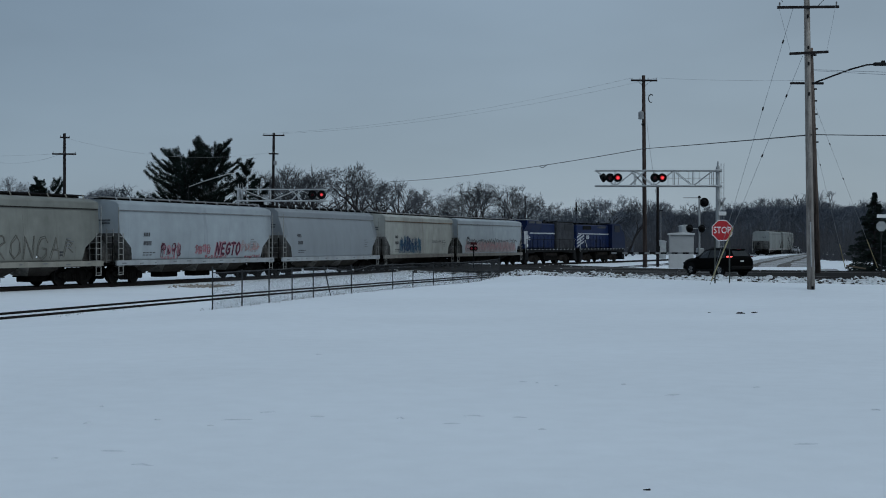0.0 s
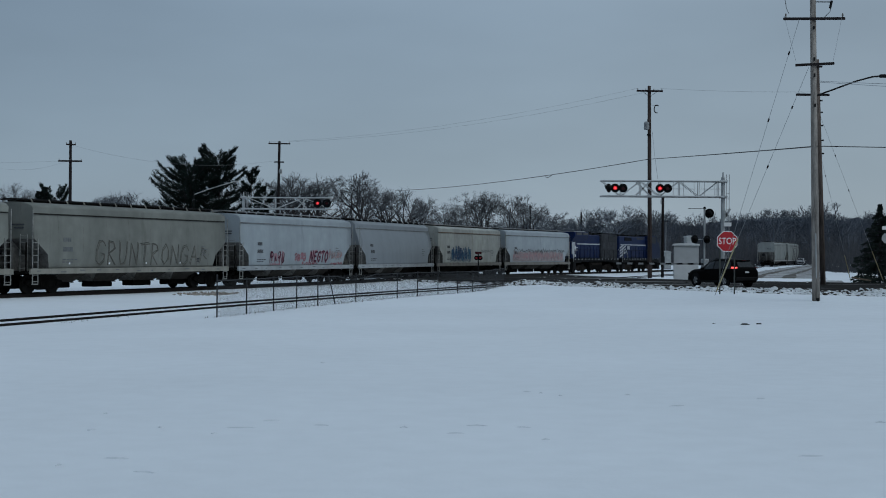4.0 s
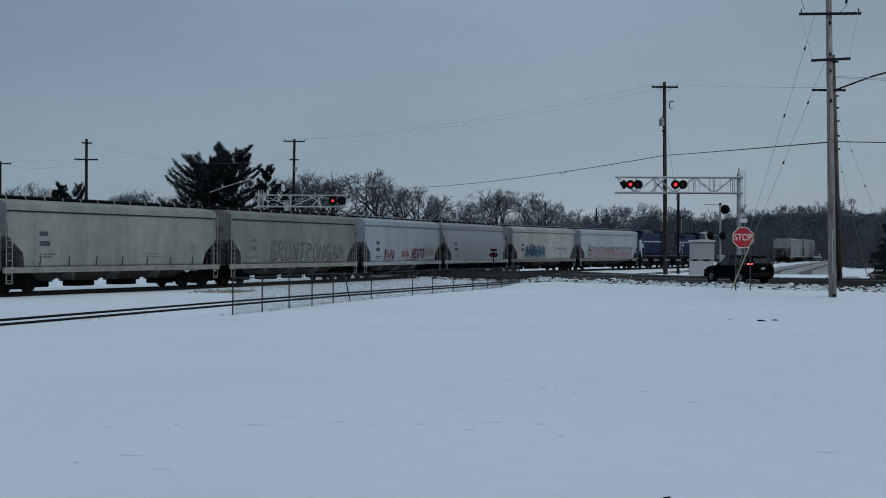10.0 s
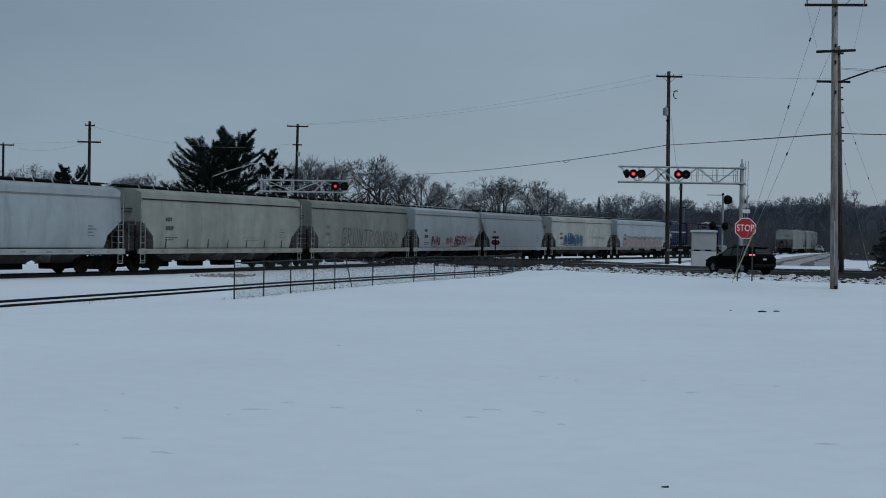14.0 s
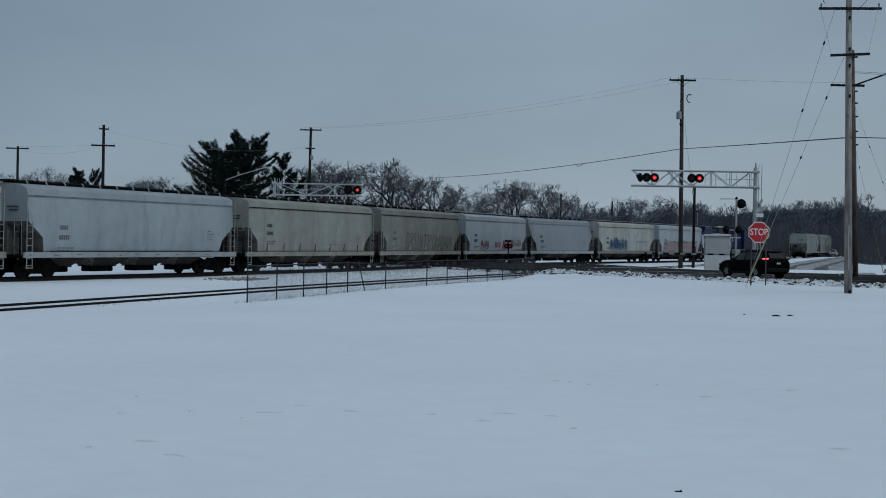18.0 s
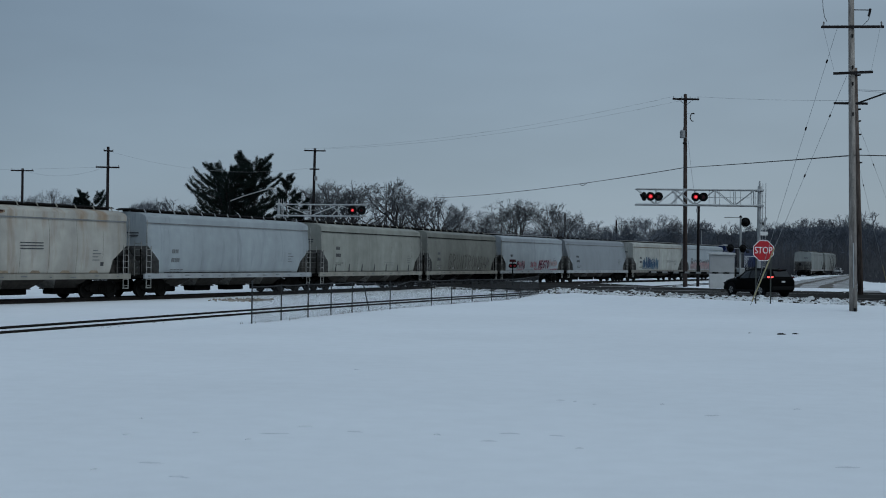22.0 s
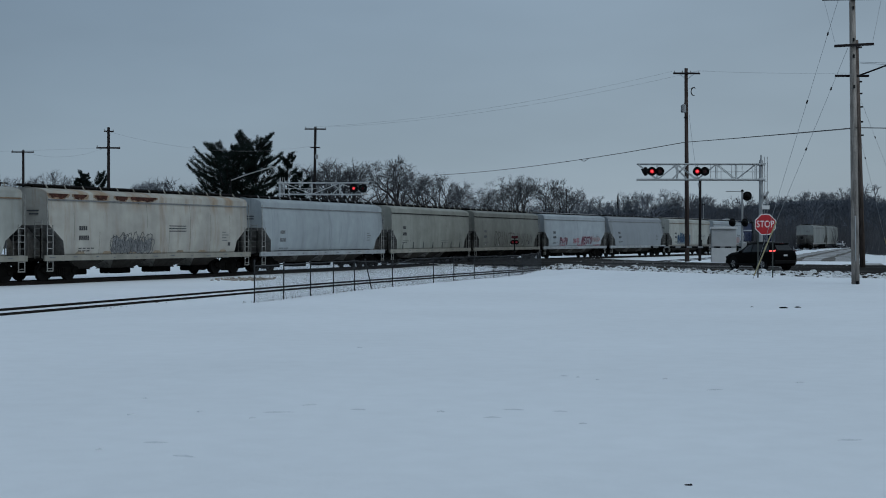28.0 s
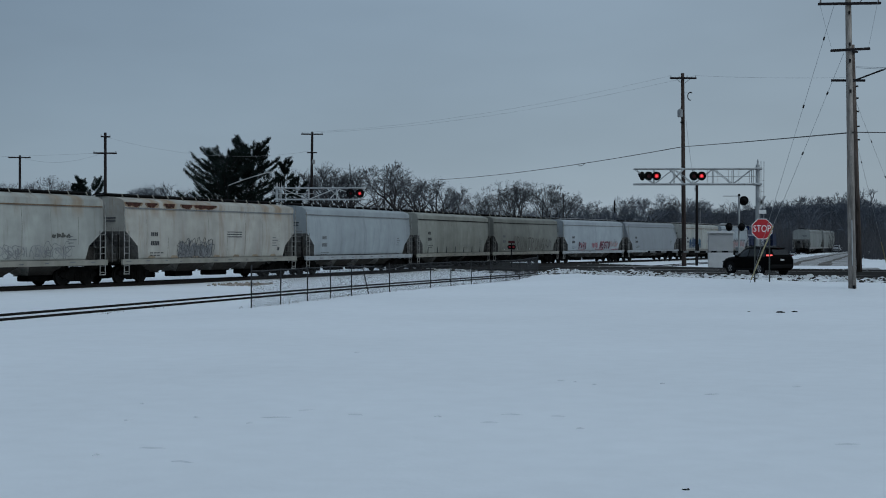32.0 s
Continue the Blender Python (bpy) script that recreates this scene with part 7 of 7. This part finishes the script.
def plant(protos, rng, x, top, z, group, stretch=None):
    """Sets a copy of one prototype on the ground; top: its height over the eye per metre of distance."""
    src, h = rng.choice(protos)
    want = 2.165 + (431.5 - top) / 2300 * z
    X = (x - 784) / 2300 * z
    m = pose(X, z, ground_z(X, z) - 0.1, rz=rng.uniform(0, 360))
    ob = copy_thing(src, m)
    k = want / h
    ob.matrix_basis = m @ Matrix.Diagonal((k * rng.uniform(0.9, 1.15), k * rng.uniform(0.9, 1.15), k, 1))
    tagged(ob, group=group)
    return ob


def build_bare_trees():
    rng = random.Random(77)
    fine, rounded, oak, opened, tufted = [(bare_tree(100 + i, 12.0, sp, depth, first, bole, thin, BARK, lab), 12.0) for i, (sp, depth, first, bole, thin, lab) in enumerate((
        (0.30, 6, 4, 0.8, 0.0125, "tall leafless tree with fine ascending twigs"), (0.46, 7, 3, 1.2, 0.0105, "leafless tree with a rounded twiggy crown"), (0.54, 7, 5, 0.8, 0.0115, "wide leafless oak with a dense domed crown"),
        (0.42, 6, 4, 1.1, 0.0135, "leafless tree with an uneven open crown"), (0.44, 7, 3, 2.4, 0.0125, "leafless tree with a bare bole and a tufted top")))]
    small = [(bare_tree(200 + i, 9.0, 0.44, 6, 4, 0.9, 0.0135, BARKHAZE, "small leafless tree in the far woods"), 9.0) for i in range(4)]
    tall = [(bare_tree(300 + i, 13.0, 0.36, 5, 4 - i % 2, 1.6, 0.020, BARKHAZE, "slender leafless tree in the far woods"), 13.0) for i in range(4)]
    row = "bare trees beyond the train"
    for x, top in ((-58, 318), (-34, 309), (-8, 322), (10, 328)):
        plant([rounded, opened], rng, x, top - 4, rng.uniform(172, 200), row)
    for x, top in ((493, 291), (517, 288), (534, 291), (562, 292), (701, 316), (714, 315)):
        plant([fine], rng, x, top - 5, rng.uniform(172, 200), row)
    for x, top in ((505, 302), (549, 304), (597, 300), (622, 306), (682, 316)):
        plant([opened, rounded], rng, x, top - 7, rng.uniform(172, 200), row)
    plant([tufted], rng, 657, 284, 178, row)
    for x, top in ((734, 348), (752, 339), (768, 347), (793, 352)):
        plant([rounded, opened], rng, x, top - 6, rng.uniform(205, 222), row)
    for x, top in ((848, 338), (874, 325), (897, 331), (936, 346)):
        plant([oak], rng, x, top - 10, rng.uniform(205, 222), row)
    for x, top in ((168, 330), (190, 324), (214, 321), (238, 327), (258, 336)):
        plant(small, rng, x, top - 2, rng.uniform(205, 225), row)
    for x, top in ((952, 358), (972, 363), (992, 360), (1012, 369), (1032, 366), (1045, 352), (1058, 350), (1072, 350), (1090, 353), (1105, 362), (1120, 366)):
        plant([rounded, oak] + small, rng, x, top - 7, rng.uniform(225, 250), row)
    wood = "trees of the far woods"
    x = 1112.0
    while x < 1790:
        base = 354 + 7 * smooth(1290, 1230, x) + 7 * math.sin(x * 0.021) + 5 * math.sin(x * 0.063 + 1)
        if 1440 < x < 1525:
            base -= 2
        plant(tall if rng.random() < 0.7 else small, rng, x, base + rng.uniform(-5, 16), rng.uniform(300, 410), wood)
        x += rng.uniform(4, 8)
    x = 700.0
    while x < 1115:
        plant(small, rng, x, rng.uniform(364, 384), rng.uniform(255, 300), wood)
        x += rng.uniform(9, 16)
    for src, _ in [fine, rounded, oak, opened, tufted] + small + tall:
        for o in (*src.children_recursive, src):
            bpy.data.objects.remove(o)


def build_brush():
    rng = random.Random(31)
    rows = []
    for _ in range(9000):
        px = rng.uniform(-160, 1800)
        z = rng.uniform(262, 430) if px > 690 else rng.uniform(235, 300)
        top = 388 + rng.uniform(-16, 30) if px > 1090 else 385 + rng.uniform(-12, 25) if px > 690 else 366 + rng.uniform(-12, 20)
        X = (px - 784) / 2300 * z
        g = ground_z(X, z)
        h = 2.165 + (431.5 - top) / 2300 * z - g
        a = Vector((X, z, g - 0.1))
        b = a + Vector((rng.gauss(0, 0.12) * h, 0, h))
        m = a.lerp(b, 0.5) + Vector((rng.gauss(0, 0.1), 0, 0))
        rows.append(([a, m, b], 0.05, 0.018))
        for _ in range(2):
            c = a.lerp(b, rng.uniform(0.3, 0.85))
            rows.append(([c, c + Vector((rng.gauss(0, 0.8), rng.gauss(0, 0.4), rng.uniform(0.4, 1.6)))], 0.028, 0.014))
    for _ in range(7000):
        px = rng.uniform(1120, 1800) if rng.random() < 0.75 else rng.uniform(650, 1120)
        z = rng.uniform(262, 300)
        X = (px - 784) / 2300 * z
        g = ground_z(X, z)
        a = Vector((X, z, g - 0.1))
        b = a + Vector((rng.gauss(0, 0.5), rng.gauss(0, 0.3), rng.uniform(0.8, 4.2)))
        rows.append(([a, b], 0.05, 0.02))
    for _ in range(3600):
        px = rng.uniform(1432, 1900)
        z = rng.uniform(150, 172) + max(0, 1470 - px) * 0.5
        X = (px - 784) / 2300 * z
        g = ground_z(X, z)
        a = Vector((X, z, g - 0.1))
        b = a + Vector((rng.gauss(0, 0.35), rng.gauss(0, 0.3), rng.uniform(0.6, 3.0)))
        rows.append(([a, a.lerp(b, 0.5) + Vector((rng.gauss(0, 0.08), 0, 0)), b], 0.035, 0.012))
    tagged(part("brush", tube_mesh(rows, 3), BRUSH), "tangled leafless brush and saplings at the wood's edge", "brush", kind="stuff")


def build_far_woods():
    vs, fs = [], []
    n = 420
    for i in range(n + 1):
        px = -500 + 2600 * i / n
        z = 520
        X = (px - 784) / 2300 * z
        top = (378 - 8 * smooth(1220, 1330, px) if px > 1080 else 390 if px > 600 else 392) + 9 * noise.noise((px * 0.02, 0, 0)) + 8 * noise.noise((px * 0.11, 3, 0)) + 6 * noise.noise((px * 0.35, 5, 0))
        h = 2.165 + (431.5 - top) / 2300 * z
        for j, (u, back) in enumerate(((0.0, 0), (0.5, 1.5), (0.85, 4), (1.0, 9), (0.6, 30))):
            vs.append((X + noise.noise((px * 0.3, j, 2)), z + back + 6 * noise.noise((px * 0.05, j, 7)), -0.2 + (h + 0.2) * u))
    for i in range(n):
        for j in range(4):
            k = i * 5 + j
            fs.append((k, k + 5, k + 6, k + 1))
    me = bpy.data.meshes.new("far_woods")
    me.from_pydata(vs, [], fs)
    # the bluish tone carries the distance haze over the woods
    m = mat("hazed_woods_mass", (0.075, 0.086, 0.105), 0.95, 0, 0.5, 0.12, 0.9, 0.0, streak=True)
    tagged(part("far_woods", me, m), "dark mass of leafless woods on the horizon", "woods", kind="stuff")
    vs, fs = [], []
    for i in range(121):
        X = -1400 + 2800 * i / 120
        h = 19 + 26 * smooth(100, 560, X) + 16 * noise.noise((X * 0.004, 0, 9)) + 4 * noise.noise((X * 0.03, 0, 9))
        vs += [(X, 1500, -2), (X, 1530, max(3, h * 0.9)), (X, 1600, max(4, h)), (X, 1900, 0)]
    for i in range(120):
        for j in range(3):
            k = i * 4 + j
            fs.append((k, k + 4, k + 5, k + 1))
    me = bpy.data.meshes.new("hill")
    me.from_pydata(vs, [], fs)
    # pale blue-grey colour stands for haze over the wooded hill
    tagged(part("backdrop", me, mat("hazed_far_hill", (0.13, 0.155, 0.19), 0.95, 0, 0.2, 0.01, 0.06, 0.0)), "low wooded hill in the grey distance", "hill", kind="structure")


def conifer(name, m, label, height, reach, limbs, tufts_n, needle, material, seed, taper, bare=0.2, droop=0.0, trunk_r=0.2, plates=1.0):
    """A trunk, limbs in uneven whorls and many needle tufts along them."""
    rng = random.Random(seed)
    g = thing(name, m, label, "tree")
    sway = [Vector((rng.gauss(0, 0.02) * height, rng.gauss(0, 0.02) * height, 0)) for _ in range(3)]
    trunk_pts = [Vector((0, 0, -0.2)), Vector((0, 0, height * 0.35)) + sway[0], Vector((0, 0, height * 0.7)) + sway[1], Vector((0, 0, height)) + sway[1]]

    def axis(h):
        u = min(2.999, max(0.0, (h / height) / 0.35)) if h < height * 0.7 else 2 + (h / height - 0.7) / 0.3 * 0.999
        i = int(min(2, u))
        return trunk_pts[i].lerp(trunk_pts[i + 1], u - i)

    rods = [(trunk_pts, trunk_r, 0.03)]
    vs, fs = [], []
    for k in range(limbs):
        u = bare + (1 - bare) * (k + rng.uniform(0, 1)) / limbs
        u = min(0.985, u)
        p = axis(u * height)
        a = k * 2.399 + rng.gauss(0, 0.5)
        L = reach * taper(u) * rng.uniform(0.66, 1.1)
        lift = (0.34 - droop) + 0.3 * max(0, u - 0.6)
        pts = [p]
        for j in range(1, 4):
            f = j / 3
            pts.append(p + Vector((math.cos(a) * L * f, math.sin(a) * L * f, L * (lift * f * f + 0.05 * f) - droop * L * f * 0.4)) + Vector((rng.gauss(0, 0.04), rng.gauss(0, 0.04), rng.gauss(0, 0.03))) * L)
        rods.append((pts, max(0.02, 0.012 * L + 0.01), 0.012))
        for j in range(tufts_n):
            f = 0.12 + 0.88 * rng.random() ** 0.95
            i = min(2, int(f * 3))
            c = pts[i].lerp(pts[i + 1], f * 3 - i) + Vector((-math.sin(a), math.cos(a), 0)) * rng.gauss(0, 0.05 + 0.20 * L * (1.15 - f) * min(1.0, f * 2)) + Vector((0, 0, rng.gauss(0.02, 0.03 + 0.015 * L) * plates))
            out = Vector((math.cos(a), math.sin(a), 0.55 - droop * 2.2))
            for _ in range(8):
                d = (out * 0.9 + Vector((rng.gauss(0, 0.38), rng.gauss(0, 0.38), rng.gauss(0.1 - droop, 0.25)))).normalized() * needle * (1 - 0.65 * u if droop else 1.0) * rng.uniform(0.6, 1.2)
                w = d.cross(Vector((rng.gauss(0, 1), rng.gauss(0, 1), rng.gauss(0, 1)))).normalized() * needle * 0.075
                b = len(vs)
                vs += [tuple(c - w), tuple(c + d * 0.5 - w * 1.3), tuple(c + d), tuple(c + d * 0.5 + w * 1.3), tuple(c + w)]
                fs.append((b, b + 1, b + 2, b + 3, b + 4))
    part("trunk", tube_mesh(rods, 5), BARK, g, "dark trunk and limbs")
    me = bpy.data.meshes.new("crown")
    me.from_pydata(vs, [], fs)
    part("crown", me, material, g, "dark green needles in layered boughs")
    return g


def white_pine(m, label, height, reach, limbs, seed, taper, bare=0.2, trunk_r=0.22, rise=1.0):
    """A pine of upswept limbs, each with shoots that end in plumes of needles, and gaps between them."""
    rng = random.Random(seed)
    g = thing("pine_tree", m, label, "tree")
    bend = Vector((rng.gauss(0, 0.02), rng.gauss(0, 0.02), 0)) * height
    rods = [([Vector((0, 0, -0.2)), Vector((0, 0, height * 0.5)) + bend, Vector((0, 0, height * 0.95)) + bend * 1.3], trunk_r, 0.03)]
    vs, fs = [], []

    def plume(a, d, length, count):
        for _ in range(count):
            f = rng.random()
            c = a + d * (length * f) + Vector((rng.gauss(0, 0.07), rng.gauss(0, 0.07), rng.gauss(0, 0.05)))
            e = (d * 0.75 + Vector((rng.gauss(0, 0.42), rng.gauss(0, 0.42), rng.gauss(0.12, 0.36)))).normalized() * rng.uniform(0.16, 0.34)
            w = e.cross(Vector((rng.gauss(0, 1), rng.gauss(0, 1), rng.gauss(0, 1)))).normalized() * 0.022
            b = len(vs)
            vs.extend((tuple(c), tuple(c + e * 0.5 - w), tuple(c + e), tuple(c + e * 0.5 + w)))
            fs.append((b, b + 1, b + 2, b + 3))

    for k in range(limbs):
        u = min(0.97, bare + (1 - bare) * (k + rng.uniform(0, 1)) / limbs)
        p = Vector((0, 0, u * height)) + bend * min(1.3, u * 2)
        a = k * 2.399 + rng.gauss(0, 0.45)
        L = reach * taper(u) * rng.uniform(0.62, 1.15)
        out, side = Vector((math.cos(a), math.sin(a), 0)), Vector((-math.sin(a), math.cos(a), 0))
        up = rise * (0.25 + 0.75 * u) * rng.uniform(0.8, 1.2)
        at = lambda f: p + out * (L * (f - 0.12 * f * f)) + Vector((0, 0, L * up * (0.10 * f + 0.40 * f * f)))
        rods.append(([at(f) for f in (0, 0.35, 0.7, 1.0)], max(0.02, 0.014 * L + 0.012), 0.012))
        shoots = 8 + int(L * 2.2)
        for j in range(shoots):
            f = 0.22 + 0.78 * (j + rng.uniform(0.2, 0.8)) / shoots
            along = (at(min(1, f + 0.05)) - at(f - 0.05)).normalized()
            d = (along * 0.8 + side * (1 if j % 2 else -1) * rng.uniform(0.3, 0.8) + Vector((0, 0, rng.uniform(0.1, 0.45)))).normalized()
            length = (0.45 + 0.13 * L) * rng.uniform(0.7, 1.2)
            rods.append(([at(f), at(f) + d * length], 0.014, 0.006))
            plume(at(f) + d * (0.15 * length), d, length * 0.85, 58)
        end = (at(1.0) - at(0.9)).normalized()
        plume(at(0.93), end, 0.55, 55)
    plume(Vector((0, 0, height * 0.93)) + bend * 1.3, Vector((0, 0, 1)), height * 0.06, 90)
    part("trunk", tube_mesh(rods, 4), BARK, g, "dark trunk and limbs")
    me = bpy.data.meshes.new("crown")
    me.from_pydata(vs, [], fs)
    part("crown", me, NEEDLE, g, "dark green needles in upswept plumes")
    return g


def at_bearing(x, z):
    """A place on the ground at a bearing across the view from the eye and a distance."""
    X = (x - 784) / 2300 * z
    return X, z, ground_z(X, z) - 0.05


cone_top = lambda u: max(0.03, 1.0 - u) ** 1.0
build_bare_trees()
build_brush()
build_far_woods()
white_pine(pose(*at_bearing(322, 150)), "dark green white pine with broad upswept boughs", 12.0, 5.0, 112, 1, lambda u: 1.12 - 0.28 * u - 0.36 * max(0, u - 0.75) / 0.25, 0.12, 0.26)
white_pine(pose(*at_bearing(368, 153)), "tall dark green white pine with an open top", 13.5, 3.3, 52, 2, lambda u: 0.62 + 0.45 * min(1, u / 0.55) - 0.45 * max(0, u - 0.7) / 0.3, 0.4)
white_pine(pose(*at_bearing(434, 157)), "slim dark green pine with ragged boughs", 12.0, 1.85, 32, 3, lambda u: 1.0 - 0.5 * u, 0.25, 0.16)
white_pine(pose(*at_bearing(459, 160)), "small dark pine beside the pole", 9.9, 1.8, 24, 4, lambda u: 1.0 - 0.5 * u, 0.2, 0.15)
white_pine(pose(*at_bearing(92, 150)), "small dark pine with upswept open boughs", 8.4, 2.1, 20, 5, lambda u: 1.0 - 0.3 * u, 0.5, 0.16, 2.2)
for px, tall in ((57, 9.0), (69, 9.5)):
    conifer("arborvitae", pose(*at_bearing(px, 149)), "dense dark columnar evergreen", tall, 0.85, 150, 14, 0.26, NEEDLE, px, lambda u: 0.35 + 0.75 * (1 - u) ** 0.6, 0.05)
conifer("spruce_tree", pose(*at_bearing(1548, 100)), "dark green spruce standing in the snow beyond the road", 6.35, 2.8, 130, 26, 0.29, SPRUCEM, 7, cone_top, 0.04, droop=0.30, trunk_r=0.12)
conifer("spruce_tree", pose(*at_bearing(1640, 106)), "dark green spruce beside its neighbour", 6.2, 2.7, 130, 24, 0.29, SPRUCEM, 8, cone_top, 0.04, droop=0.30, trunk_r=0.12)
# sawn pale logs by the spruce
for i, (x, y, a) in enumerate(((31.0, 97.5, 12),)):
    lg = part("log", disc_stack([(-0.8, 0.05), (-0.78, 0.07), (0.78, 0.06), (0.8, 0.04)], 10, "X"), GRASS)
    lg.matrix_basis = pose(x, y, 0.42, 0, 8, a)
    tagged(lg, "pale cut branch lying in the snow by the spruce", "log")


# ---- what moves ----
def travelled(t):
    return 2.96992 * t - 0.0333063 * t ** 2 + 7.56306e-4 * t ** 3 - 1.45643e-5 * t ** 4


FLASH_PERIOD, FLASH_START = 1.1333, 11.15


def car_pose(s, reach):
    ax, ay, _ = on_line(s - reach)
    bx, by, _ = on_line(s + reach)
    return pose((ax + bx) / 2, (ay + by) / 2, 0.0, rz=math.degrees(math.atan2(by - ay, bx - ax)))


def motions():
    for car, s, reach in TRAIN:
        walk(car, [(0.5 * i, car_pose(s + travelled(0.5 * i), reach)) for i in range(65)])
    for wheel, x, y, r, turn in SPINNERS:
        sign = 1 if turn == 0 else -1
        walk(wheel, [(0.2 * i, pose(x, y, r, rz=turn) @ pose(0, 0, 0, ry=sign * math.degrees(travelled(0.2 * i) / r))) for i in range(161)])
    for lens, lit_first in LAMPS:
        rows = [(0.0, pose(0, 0, 0, rz=0 if lit_first else 180))]
        k = math.ceil((0.0 - FLASH_START) / (FLASH_PERIOD / 2))
        now = rows[0][1]
        angle = 0 if lit_first else 180
        while True:
            t = FLASH_START + k * FLASH_PERIOD / 2
            if t > 31.8:
                break
            if t > 0.1:
                # a quick half turn, never in the middle of it on a whole second
                first, whole = round(t * FPS) - 1, round(t) * FPS
                if first < whole < first + 3:
                    first = whole if t > round(t) else whole - 3
                rows += [((first + i) / FPS, pose(0, 0, 0, rz=angle + 60 * i)) for i in range(4)]
                angle += 180
            k += 1
        rows.append((32.0, pose(0, 0, 0, rz=angle)))
        walk(lens, rows)


motions()
